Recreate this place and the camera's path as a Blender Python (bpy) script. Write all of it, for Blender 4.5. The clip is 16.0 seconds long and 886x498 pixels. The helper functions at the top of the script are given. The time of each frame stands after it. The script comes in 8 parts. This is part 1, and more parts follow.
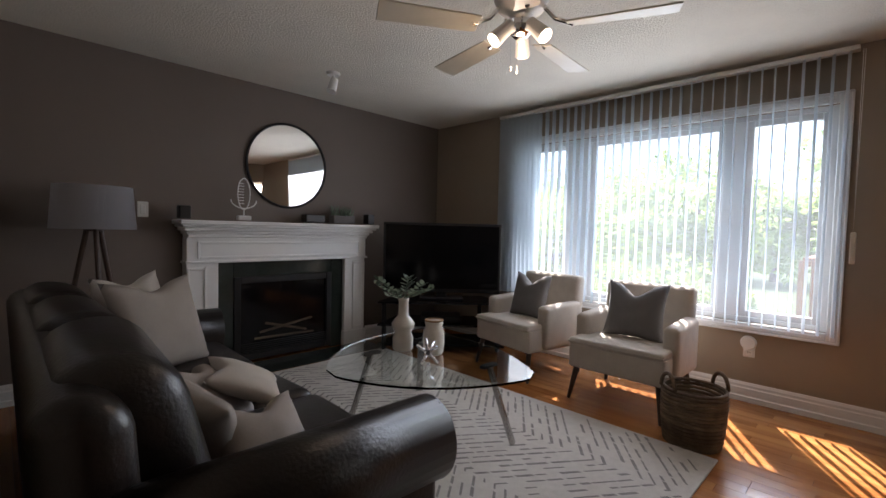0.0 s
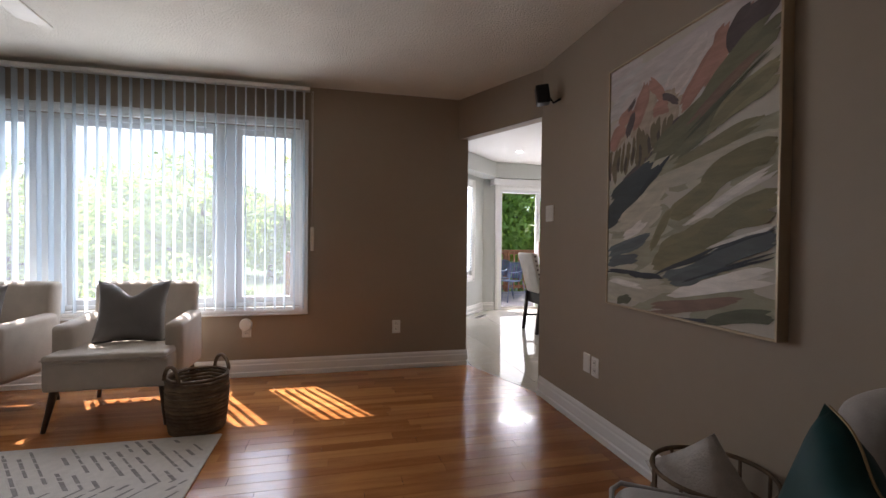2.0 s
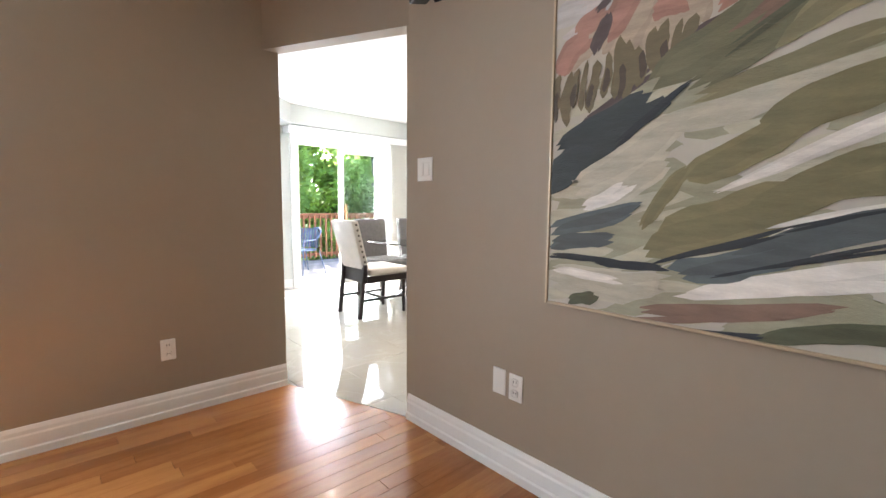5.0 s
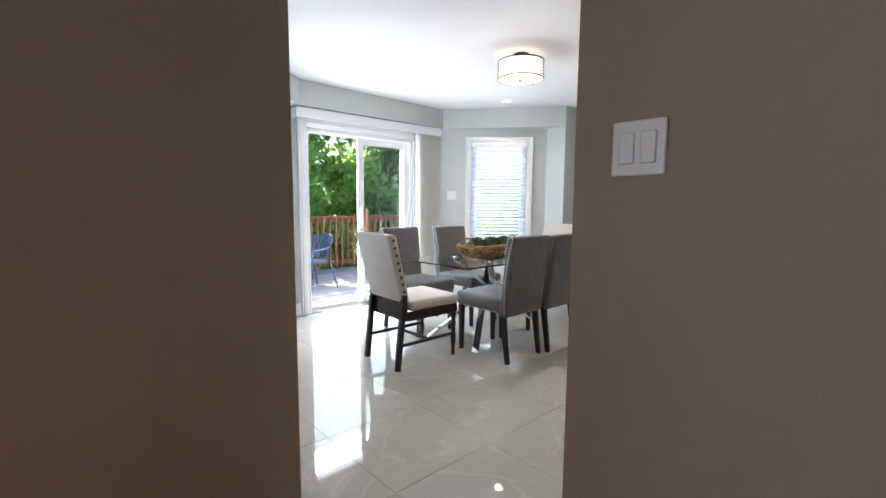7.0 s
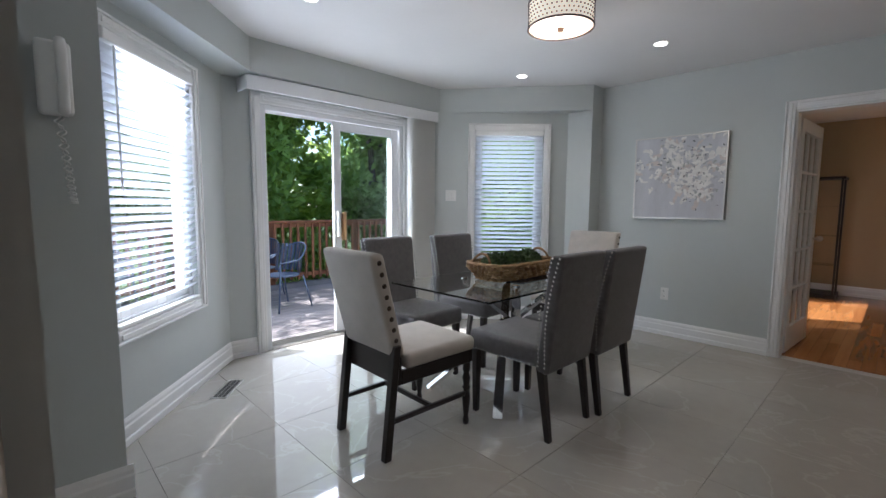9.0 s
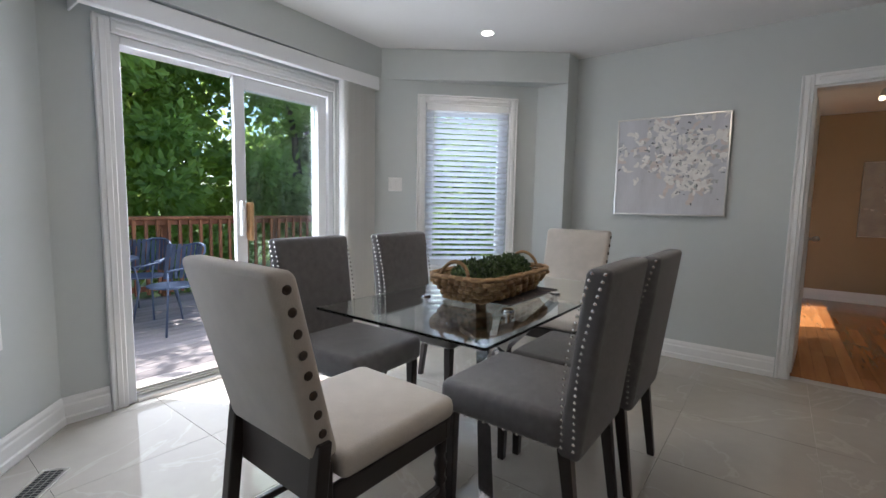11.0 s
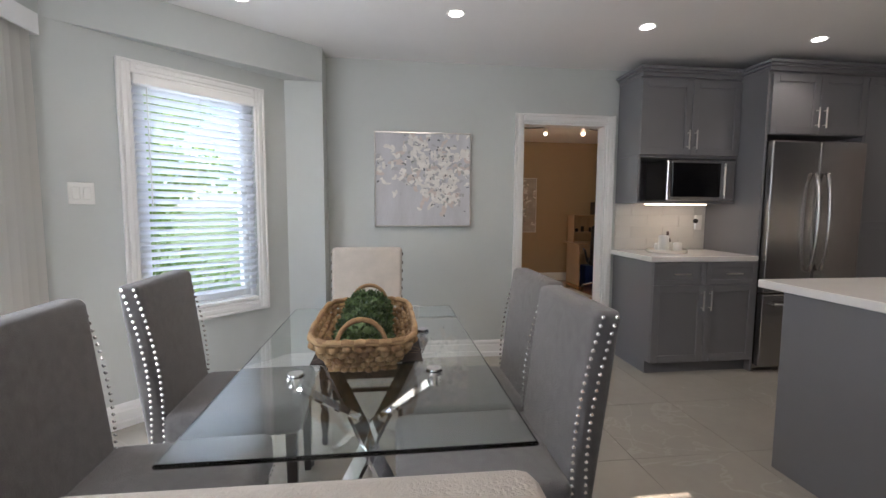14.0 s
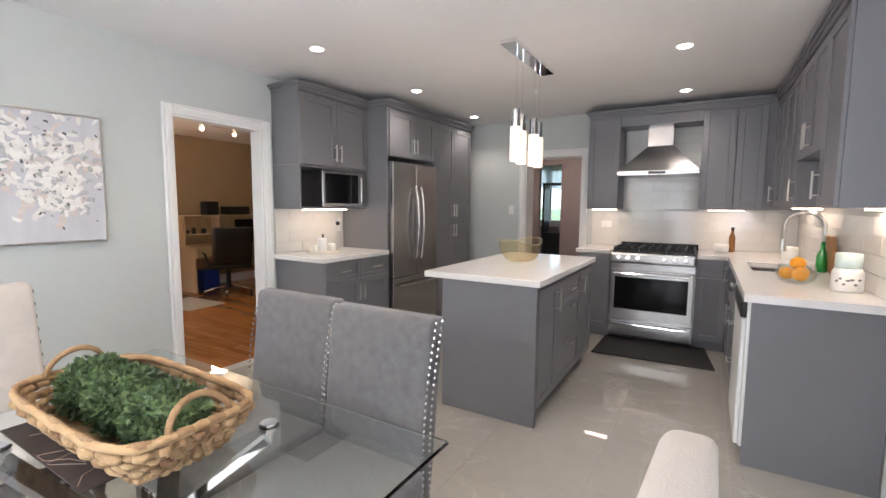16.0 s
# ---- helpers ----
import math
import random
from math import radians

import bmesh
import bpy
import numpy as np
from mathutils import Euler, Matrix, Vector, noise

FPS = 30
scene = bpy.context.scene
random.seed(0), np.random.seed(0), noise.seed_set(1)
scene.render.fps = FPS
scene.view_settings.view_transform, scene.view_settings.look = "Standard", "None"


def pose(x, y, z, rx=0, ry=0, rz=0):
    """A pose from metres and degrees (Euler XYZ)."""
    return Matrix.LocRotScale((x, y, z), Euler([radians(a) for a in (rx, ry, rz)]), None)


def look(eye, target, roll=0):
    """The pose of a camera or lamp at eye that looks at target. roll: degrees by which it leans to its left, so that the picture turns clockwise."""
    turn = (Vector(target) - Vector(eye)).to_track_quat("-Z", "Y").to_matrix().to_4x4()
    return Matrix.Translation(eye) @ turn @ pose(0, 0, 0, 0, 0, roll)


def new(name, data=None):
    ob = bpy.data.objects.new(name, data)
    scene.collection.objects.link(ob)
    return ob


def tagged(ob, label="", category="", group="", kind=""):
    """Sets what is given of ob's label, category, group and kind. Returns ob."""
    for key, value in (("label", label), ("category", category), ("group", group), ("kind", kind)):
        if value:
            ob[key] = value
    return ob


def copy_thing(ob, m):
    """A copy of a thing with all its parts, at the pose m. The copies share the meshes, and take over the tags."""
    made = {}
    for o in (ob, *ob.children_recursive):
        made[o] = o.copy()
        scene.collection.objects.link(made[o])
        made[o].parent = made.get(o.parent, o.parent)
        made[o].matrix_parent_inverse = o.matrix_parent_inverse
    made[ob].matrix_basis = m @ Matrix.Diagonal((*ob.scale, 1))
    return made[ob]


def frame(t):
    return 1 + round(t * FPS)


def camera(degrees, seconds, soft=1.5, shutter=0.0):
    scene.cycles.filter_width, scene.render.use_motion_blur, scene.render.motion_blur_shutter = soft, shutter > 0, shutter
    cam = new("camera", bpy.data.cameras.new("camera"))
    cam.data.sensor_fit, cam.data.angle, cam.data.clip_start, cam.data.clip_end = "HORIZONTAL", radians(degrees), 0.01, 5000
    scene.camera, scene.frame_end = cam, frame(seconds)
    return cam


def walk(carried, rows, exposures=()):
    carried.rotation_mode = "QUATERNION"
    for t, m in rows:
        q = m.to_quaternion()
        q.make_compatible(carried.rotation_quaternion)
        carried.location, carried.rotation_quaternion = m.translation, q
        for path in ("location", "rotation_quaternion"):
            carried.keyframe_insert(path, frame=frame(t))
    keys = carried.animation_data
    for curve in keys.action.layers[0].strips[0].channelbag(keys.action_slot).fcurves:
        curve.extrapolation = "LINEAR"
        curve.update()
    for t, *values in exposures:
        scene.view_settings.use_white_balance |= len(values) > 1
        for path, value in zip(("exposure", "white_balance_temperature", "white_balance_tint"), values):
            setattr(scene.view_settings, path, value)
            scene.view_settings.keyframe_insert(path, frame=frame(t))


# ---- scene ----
cam = camera(90.1, 16.0)
PATH = [
    (0, (-0.166, 0.309, 1.203), (1.255, 1.714, 1.116), 1.4),
    (0.5, (-0.099, 0.335, 1.188), (1.496, 1.54, 1.109), 1.2),
    (1, (-0.062, 0.241, 1.13), (1.792, 0.989, 1.086), 1.2),
    (1.5, (-0.172, 0.175, 1.129), (1.819, 0.363, 1.094), 1.1),
    (2, (-0.246, 0.223, 1.135), (1.7, -0.24, 1.104), 0.6),
    (2.5, (-0.248, 0.242, 1.143), (1.52, -0.692, 1.086), 0.0),
    (3, (-0.122, 0.264, 1.123), (1.475, -0.937, 1.028), 0.1),
    (3.5, (0.108, 0.304, 1.136), (1.621, -0.996, 1.004), 0.2),
    (4, (0.334, 0.316, 1.137), (1.827, -1.007, 0.987), 0.3),
    (4.5, (0.638, 0.247, 1.149), (2.12, -1.085, 0.974), 0.4),
    (5, (0.954, 0.186, 1.174), (2.424, -1.155, 0.975), 0.5),
    (5.2, (1.106, 0.153, 1.17), (2.583, -1.182, 0.975), 0.6),
    (7.3, (2.395, -0.414, 1.234), (3.871, -1.748, 1.028), 0.4),
    (7.5, (2.493, -0.478, 1.233), (3.967, -1.813, 1.028), 0.4),
    (7.6, (2.549, -0.509, 1.224), (4.022, -1.847, 1.02), 0.5),
    (8, (2.739, -0.667, 1.21), (4.213, -2.005, 1.017), 0.3),
    (8.2, (2.813, -0.729, 1.227), (4.287, -2.066, 1.03), 0.4),
    (8.5, (2.93, -0.817, 1.226), (4.395, -2.165, 1.031), 0.4),
    (9, (3.161, -0.972, 1.227), (4.594, -2.353, 1.032), 0.4),
    (9.2, (3.219, -1.032, 1.237), (4.64, -2.424, 1.037), 0.6),
    (11.3, (3.989, -1.629, 1.148), (5.154, -3.244, 0.962), 0.7),
    (11.5, (4.023, -1.662, 1.144), (5.164, -3.294, 0.962), 0.4),
    (12, (4.166, -1.771, 1.143), (5.222, -3.46, 0.957), 0.4),
    (12.5, (4.343, -1.799, 1.143), (5.262, -3.567, 0.967), 0.5),
    (13, (4.573, -1.771, 1.198), (5.222, -3.654, 1.019), 0.3),
    (13.5, (4.741, -1.738, 1.213), (4.977, -3.716, 1.04), 0.2),
    (14, (4.93, -1.756, 1.26), (4.68, -3.732, 1.082), 0.3),
    (14.5, (5.098, -1.846, 1.279), (4.408, -3.714, 1.102), 0.4),
    (15, (5.265, -1.911, 1.312), (4.154, -3.565, 1.135), 0.3),
    (15.5, (5.419, -2.0, 1.325), (3.963, -3.358, 1.139), 0.3),
    (16, (5.56, -2.127, 1.355), (3.849, -3.145, 1.161), 0.4),
]
EXPOSURES = [(0.0, 1.85, 6500, 19), (1.5, 1.85, 6600, 19), (2.4, 1.75, 6600, 20), (3.0, 2.75, 6700, 18), (3.6, 3.5, 6700, 18), (4.5, 3.6, 6500, 15), (5.0, 3.5, 6250, 13), (6.2, 2.5, 6100, 12), (7.3, 2.25, 5750, 13), (8.2, 1.62, 5750, 13), (9.0, 1.15, 5750, 14), (11.5, 1.30, 6000, 15), (12.5, 1.60, 6050, 15), (13.5, 1.58, 6100, 16), (14.5, 1.88, 6150, 17), (16.0, 2.60, 6100, 17)]
SKY_LIVING, SKY_OUTER, SKY_DOOR, SKY_BAY, DOWN_W, STRIP_W, FAN_W, OFFICE_W = 6.2, 12.0, 42.0, 9.0, 3.0, 0.16, 1.0, 4.0
walk(cam, [(t, look(eye, target, roll)) for t, eye, target, roll in PATH], EXPOSURES)

# ---- world, sun and large lights ----
SUN_TO = Vector((0.66, 0.376, 1.06)).normalized()
world = bpy.data.worlds.new("world")
scene.world = world
world.use_nodes = True
wn = world.node_tree
sky = wn.nodes.new("ShaderNodeTexSky")
sky.sky_type = "NISHITA"
sky.sun_disc = False
sky.sun_elevation = math.asin(SUN_TO.z)
sky.sun_rotation = math.atan2(SUN_TO.x, SUN_TO.y)
wn.nodes["Background"].inputs["Strength"].default_value = 0.15
wn.links.new(sky.outputs["Color"], wn.nodes["Background"].inputs["Color"])
sun_data = bpy.data.lights.new("sun", "SUN")
sun_data.energy, sun_data.angle, sun_data.color = 5.0, radians(0.5), (1.0, 0.94, 0.85)
sun = new("sun", sun_data)
sun.matrix_world = Matrix.Translation((8, 4, 9)) @ SUN_TO.to_track_quat("Z", "Y").to_matrix().to_4x4()


def area(name, loc, target, w, h, power, color=(1, 1, 1)):
    d = bpy.data.lights.new(name, "AREA")
    d.shape, d.size, d.size_y, d.energy, d.color = "RECTANGLE", w, h, power, color
    o = new(name, d)
    o.matrix_world = look(loc, target)
    return o


def bulb(name, loc, power, color=(1.0, 0.85, 0.68), radius=0.03, spot=0):
    d = bpy.data.lights.new(name, "SPOT" if spot else "POINT")
    d.energy, d.color, d.shadow_soft_size = power, color, radius
    if spot:
        d.spot_size, d.spot_blend = radians(spot), 0.6
    o = new(name, d)
    o.location = loc
    return o


# daylight that enters by the openings
area("window_light_living", (3.56, 1.80, 1.35), (0.0, 1.80, 1.1), 2.4, 1.5, SKY_LIVING, (0.93, 0.97, 1.0))
area("window_light_living_outer", (3.835, 1.80, 1.35), (0.0, 1.80, 1.1), 2.3, 1.4, SKY_OUTER, (0.90, 0.96, 1.0))
area("window_light_door", (7.40, -3.2, 2.40), (5.4, -3.2, 0.2), 1.5, 0.7, SKY_DOOR, (0.96, 0.98, 1.0))
area("window_light_door_low", (6.90, -3.2, 1.1), (4.0, -3.2, 0.8), 1.4, 1.9, SKY_DOOR * 0.22, (0.94, 0.97, 1.0))
area("window_light_bay_1", (6.24, -1.50, 1.3), (5.0, -2.8, 1.0), 0.62, 1.4, SKY_BAY, (0.95, 0.98, 1.0))
area("window_light_bay_2", (6.32, -4.99, 1.3), (5.0, -3.6, 1.0), 0.62, 1.4, SKY_BAY * 0.5, (0.90, 0.95, 1.0))


# ---- materials ----
def mat(name, color, rough=0.5, metal=0.0, var=0.0, scale=4.0, bump=0.0, bscale=60.0, spec=0.5, coat=0.0, color2=None,
        trans=0.0, ior=1.45, emit=0.0, stretch=(1, 1, 1), per="", sheen=0.0, detail=4.0):
    """A procedural surface: base colour with two scales of variation, fine relief, optional per-piece tone."""
    m = bpy.data.materials.new(name)
    m.use_nodes = True
    nt = m.node_tree
    b = nt.nodes["Principled BSDF"]
    b.inputs["Base Color"].default_value = (*color, 1)
    b.inputs["Roughness"].default_value = rough
    b.inputs["Metallic"].default_value = metal
    b.inputs["Specular IOR Level"].default_value = spec
    b.inputs["Coat Weight"].default_value = coat
    b.inputs["Transmission Weight"].default_value = trans
    b.inputs["IOR"].default_value = ior
    b.inputs["Sheen Weight"].default_value = sheen
    if emit:
        b.inputs["Emission Color"].default_value = (*color, 1)
        b.inputs["Emission Strength"].default_value = emit
    tc = nt.nodes.new("ShaderNodeTexCoord")
    mp = nt.nodes.new("ShaderNodeMapping")
    mp.inputs["Scale"].default_value = stretch
    nt.links.new(tc.outputs["Object"], mp.inputs["Vector"])
    if var or color2:
        n1 = nt.nodes.new("ShaderNodeTexNoise")
        n1.inputs["Scale"].default_value = scale
        n1.inputs["Detail"].default_value = detail
        n2 = nt.nodes.new("ShaderNodeTexNoise")
        n2.inputs["Scale"].default_value = scale * 11
        n2.inputs["Detail"].default_value = 3
        add = nt.nodes.new("ShaderNodeMath")
        add.operation = "MULTIPLY_ADD"
        add.inputs[1].default_value = 0.35
        for n in (n1, n2):
            nt.links.new(mp.outputs["Vector"], n.inputs["Vector"])
        nt.links.new(n2.outputs["Fac"], add.inputs[0])
        nt.links.new(n1.outputs["Fac"], add.inputs[2])
        last = add.outputs[0]
        if per:
            if per == "island":
                src = nt.nodes.new("ShaderNodeNewGeometry").outputs["Random Per Island"]
            else:
                src = nt.nodes.new("ShaderNodeObjectInfo").outputs["Random"]
            ad2 = nt.nodes.new("ShaderNodeMath")
            ad2.operation = "MULTIPLY_ADD"
            ad2.inputs[1].default_value = 0.55
            nt.links.new(src, ad2.inputs[0])
            nt.links.new(last, ad2.inputs[2])
            sub = nt.nodes.new("ShaderNodeMath")
            sub.operation = "SUBTRACT"
            sub.inputs[1].default_value = 0.27
            nt.links.new(ad2.outputs[0], sub.inputs[0])
            last = sub.outputs[0]
        ramp = nt.nodes.new("ShaderNodeValToRGB")
        c2 = color2 or tuple(c * (1 - var) for c in color)
        c1 = color if color2 else tuple(min(1, c * (1 + var)) for c in color)
        ramp.color_ramp.elements[0].position, ramp.color_ramp.elements[1].position = 0.38, 0.95
        ramp.color_ramp.elements[0].color, ramp.color_ramp.elements[1].color = (*c2, 1), (*c1, 1)
        nt.links.new(last, ramp.inputs["Fac"])
        nt.links.new(ramp.outputs["Color"], b.inputs["Base Color"])
    if bump:
        nb = nt.nodes.new("ShaderNodeTexNoise")
        nb.inputs["Scale"].default_value = bscale
        nb.inputs["Detail"].default_value = 5
        bp = nt.nodes.new("ShaderNodeBump")
        bp.inputs["Strength"].default_value = bump
        bp.inputs["Distance"].default_value = 0.01
        nt.links.new(mp.outputs["Vector"], nb.inputs["Vector"])
        nt.links.new(nb.outputs["Fac"], bp.inputs["Height"])
        nt.links.new(bp.outputs["Normal"], b.inputs["Normal"])
    return m


def glow(name, color, strength):
    m = bpy.data.materials.new(name)
    m.use_nodes = True
    b = m.node_tree.nodes["Principled BSDF"]
    b.inputs["Base Color"].default_value = (*color, 1)
    b.inputs["Emission Color"].default_value = (*color, 1)
    b.inputs["Emission Strength"].default_value = strength
    return m


def veil(name, color, see, rough=0.6):
    """Thin cloth or frosted sheet: part lets light through (translucent), part is clear."""
    m = bpy.data.materials.new(name)
    m.use_nodes = True
    nt = m.node_tree
    out = nt.nodes["Material Output"]
    b = nt.nodes["Principled BSDF"]
    b.inputs["Base Color"].default_value = (*color, 1)
    b.inputs["Roughness"].default_value = rough
    tl = nt.nodes.new("ShaderNodeBsdfTranslucent")
    tl.inputs["Color"].default_value = (*color, 1)
    tp = nt.nodes.new("ShaderNodeBsdfTransparent")
    m1 = nt.nodes.new("ShaderNodeMixShader")
    m1.inputs[0].default_value = 0.5
    m2 = nt.nodes.new("ShaderNodeMixShader")
    m2.inputs[0].default_value = see
    nt.links.new(b.outputs[0], m1.inputs[1])
    nt.links.new(tl.outputs[0], m1.inputs[2])
    nt.links.new(m1.outputs[0], m2.inputs[1])
    nt.links.new(tp.outputs[0], m2.inputs[2])
    nt.links.new(m2.outputs[0], out.inputs["Surface"])
    return m


def pane_glass(name, tint=(0.97, 0.99, 0.98), haze_mix=0.0):
    """A flat pane: mostly clear, with a mirror-like share that grows at a slant."""
    m = bpy.data.materials.new(name)
    m.use_nodes = True
    nt = m.node_tree
    nt.nodes.remove(nt.nodes["Principled BSDF"])
    tp = nt.nodes.new("ShaderNodeBsdfTransparent")
    tp.inputs["Color"].default_value = (*tint, 1)
    gl = nt.nodes.new("ShaderNodeBsdfGlossy")
    gl.inputs["Roughness"].default_value = 0.0
    lw, pw, ma = nt.nodes.new("ShaderNodeLayerWeight"), nt.nodes.new("ShaderNodeMath"), nt.nodes.new("ShaderNodeMath")
    lw.inputs["Blend"].default_value = 0.5
    pw.operation, ma.operation = "POWER", "MULTIPLY_ADD"
    pw.inputs[1].default_value = 4.5
    ma.inputs[1].default_value, ma.inputs[2].default_value = 0.8, 0.035
    nt.links.new(lw.outputs["Facing"], pw.inputs[0])
    nt.links.new(pw.outputs[0], ma.inputs[0])
    mx = nt.nodes.new("ShaderNodeMixShader")
    nt.links.new(ma.outputs[0], mx.inputs[0])
    nt.links.new(tp.outputs[0], mx.inputs[1])
    nt.links.new(gl.outputs[0], mx.inputs[2])
    last = mx.outputs[0]
    if haze_mix:
        # an uneven milky film that scatters sunlight, imitating glare haze at windows
        df = nt.nodes.new("ShaderNodeBsdfTranslucent")
        df.inputs["Color"].default_value = (0.80, 0.84, 0.88, 1)
        tc, nz = nt.nodes.new("ShaderNodeTexCoord"), nt.nodes.new("ShaderNodeTexNoise")
        nz.inputs["Scale"].default_value = 2.5
        sc = nt.nodes.new("ShaderNodeMath")
        sc.operation = "MULTIPLY_ADD"
        sc.inputs[1].default_value = haze_mix * 0.6
        sc.inputs[2].default_value = haze_mix * 0.7
        nt.links.new(tc.outputs["Object"], nz.inputs["Vector"])
        nt.links.new(nz.outputs["Fac"], sc.inputs[0])
        md = nt.nodes.new("ShaderNodeMixShader")
        nt.links.new(sc.outputs[0], md.inputs[0])
        nt.links.new(last, md.inputs[1])
        nt.links.new(df.outputs[0], md.inputs[2])
        last = md.outputs[0]
    nt.links.new(last, nt.nodes["Material Output"].inputs["Surface"])
    return m


M_TAUPE = mat("taupe_paint", (0.33, 0.275, 0.215), 0.6, var=0.04, scale=1.5, bump=0.05, bscale=180)
M_ACCENT = mat("dark_taupe_paint", (0.17, 0.14, 0.12), 0.6, var=0.04, scale=1.5, bump=0.05, bscale=180)
M_GREY = mat("grey_green_paint", (0.52, 0.55, 0.54), 0.55, var=0.03, scale=1.5, bump=0.04, bscale=180)
M_TAN = mat("tan_paint", (0.36, 0.27, 0.165), 0.6, var=0.04, scale=1.5)
M_BROWN = mat("brown_paint", (0.21, 0.165, 0.155), 0.6, var=0.04, scale=1.5)
M_TRIM = mat("white_trim_paint", (0.80, 0.80, 0.79), 0.35, var=0.02, scale=3)
M_CEIL_T = mat("stippled_ceiling", (0.72, 0.68, 0.60), 0.9, var=0.05, scale=3, bump=0.9, bscale=75)
M_CEIL = mat("white_ceiling", (0.78, 0.77, 0.76), 0.7, var=0.02, scale=2)
M_WOOD = mat("honey_oak_plank", (0.47, 0.20, 0.064), 0.2, var=0, color2=(0.28, 0.10, 0.028), scale=2.2, stretch=(9, 0.8, 1), per="object", coat=0.2, bump=0.03, bscale=40)
M_WOOD_J = mat("honey_oak_planks", (0.47, 0.20, 0.064), 0.2, var=0, color2=(0.28, 0.10, 0.028), scale=2.2, stretch=(9, 0.8, 1), per="island", coat=0.2, bump=0.03, bscale=40)
M_SUB = mat("subfloor", (0.16, 0.08, 0.035), 0.7, var=0.1)
M_GROUT = mat("grout", (0.42, 0.395, 0.36), 0.8, var=0.1)
M_TILE = mat("polished_porcelain", (0.43, 0.405, 0.362), 0.035, var=0, color2=(0.365, 0.342, 0.305), scale=1.3, detail=8, spec=0.6)


def veined(material, tone, share):
    """Thin wandering veins laid over a stone-like surface."""
    nt = material.node_tree
    b = nt.nodes["Principled BSDF"]
    src = b.inputs["Base Color"].links[0].from_socket
    tc, nz, ab, mr, mx = (nt.nodes.new("ShaderNode" + k) for k in ("TexCoord", "TexNoise", "Math", "MapRange", "Mix"))
    info, off = nt.nodes.new("ShaderNodeObjectInfo"), nt.nodes.new("ShaderNodeVectorMath")
    off.operation, ab.operation, mx.data_type = "MULTIPLY_ADD", "COMPARE", "RGBA"
    off.inputs[1].default_value = (40, 40, 40)
    nt.links.new(info.outputs["Random"], off.inputs[0])
    nt.links.new(tc.outputs["Object"], off.inputs[2])
    nz.inputs["Scale"].default_value, nz.inputs["Detail"].default_value, nz.inputs["Distortion"].default_value = 1.1, 5, 1.4
    nt.links.new(off.outputs[0], nz.inputs["Vector"])
    ab.operation = "SUBTRACT"
    ab.inputs[1].default_value = 0.5
    nt.links.new(nz.outputs["Fac"], ab.inputs[0])
    sq = nt.nodes.new("ShaderNodeMath")
    sq.operation = "ABSOLUTE"
    nt.links.new(ab.outputs[0], sq.inputs[0])
    mr.inputs["From Max"].default_value, mr.inputs["To Min"].default_value, mr.inputs["To Max"].default_value = 0.011, share, 0.0
    nt.links.new(sq.outputs[0], mr.inputs["Value"])
    nt.links.new(mr.outputs["Result"], mx.inputs["Factor"])
    nt.links.new(src, mx.inputs["A"])
    mx.inputs["B"].default_value = (*tone, 1)
    nt.links.new(mx.outputs["Result"], b.inputs["Base Color"])


veined(M_TILE, (0.54, 0.52, 0.48), 0.35)
M_GLASS = pane_glass("window_glass")
# pane with the added film, so the view behind looks washed out by glare
M_GLASS_D = pane_glass("hazed_window_glass", (0.80, 0.84, 0.87), 0.05)
M_GLASS_G = pane_glass("tinted_glass", (0.93, 0.965, 0.955))
M_VINYL = mat("white_vinyl", (0.78, 0.79, 0.80), 0.3)
M_BLIND = veil("white_slat", (0.84, 0.86, 0.90), 0.0)
M_VANE = veil("sheer_grey_vane", (0.60, 0.66, 0.71), 0.03)
M_VANE_W = veil("ivory_vane", (0.80, 0.79, 0.76), 0.0)
M_CURTAIN = veil("sheer_white_curtain", (0.85, 0.85, 0.85), 0.15)
M_WHITE = mat("white_plastic", (0.78, 0.78, 0.76), 0.3)
M_BLACK = mat("black_plastic", (0.012, 0.012, 0.013), 0.35)
M_BLACKM = mat("black_metal", (0.015, 0.015, 0.016), 0.4, metal=0.3)
M_SCREEN = mat("black_screen", (0.004, 0.004, 0.005), 0.10, spec=0.3)
M_CHROME = mat("chrome", (0.85, 0.85, 0.86), 0.06, metal=1.0)
M_STEEL = mat("brushed_steel", (0.55, 0.54, 0.53), 0.24, metal=1.0, var=0.06, scale=2, stretch=(1, 1, 40))
M_STEEL_D = mat("dark_brushed_steel", (0.45, 0.44, 0.43), 0.26, metal=1.0, var=0.06, scale=2, stretch=(40, 40, 1))
M_NICKEL = mat("satin_nickel", (0.62, 0.60, 0.57), 0.28, metal=1.0)
M_CAB = mat("grey_cabinet_paint", (0.185, 0.185, 0.20), 0.38, var=0.03, scale=2)
M_QUARTZ = mat("white_quartz", (0.78, 0.77, 0.75), 0.15, var=0.03, scale=9)
M_LEATHER = mat("dark_leather", (0.010, 0.007, 0.006), 0.30, var=0.25, scale=6, bump=0.16, bscale=90)
M_LINEN = mat("greige_linen", (0.50, 0.455, 0.40), 0.85, var=0.08, scale=14, bump=0.35, bscale=260, sheen=0.2)
M_LINEN2 = mat("cream_linen", (0.46, 0.42, 0.37), 0.85, var=0.08, scale=14, bump=0.35, bscale=260, sheen=0.2)
M_GREYF = mat("grey_linen", (0.105, 0.10, 0.10), 0.85, var=0.22, scale=30, bump=0.4, bscale=280, sheen=0.25)
M_GREYL = mat("mid_grey_cotton", (0.17, 0.165, 0.165), 0.85, var=0.08, scale=12, bump=0.3, bscale=200)
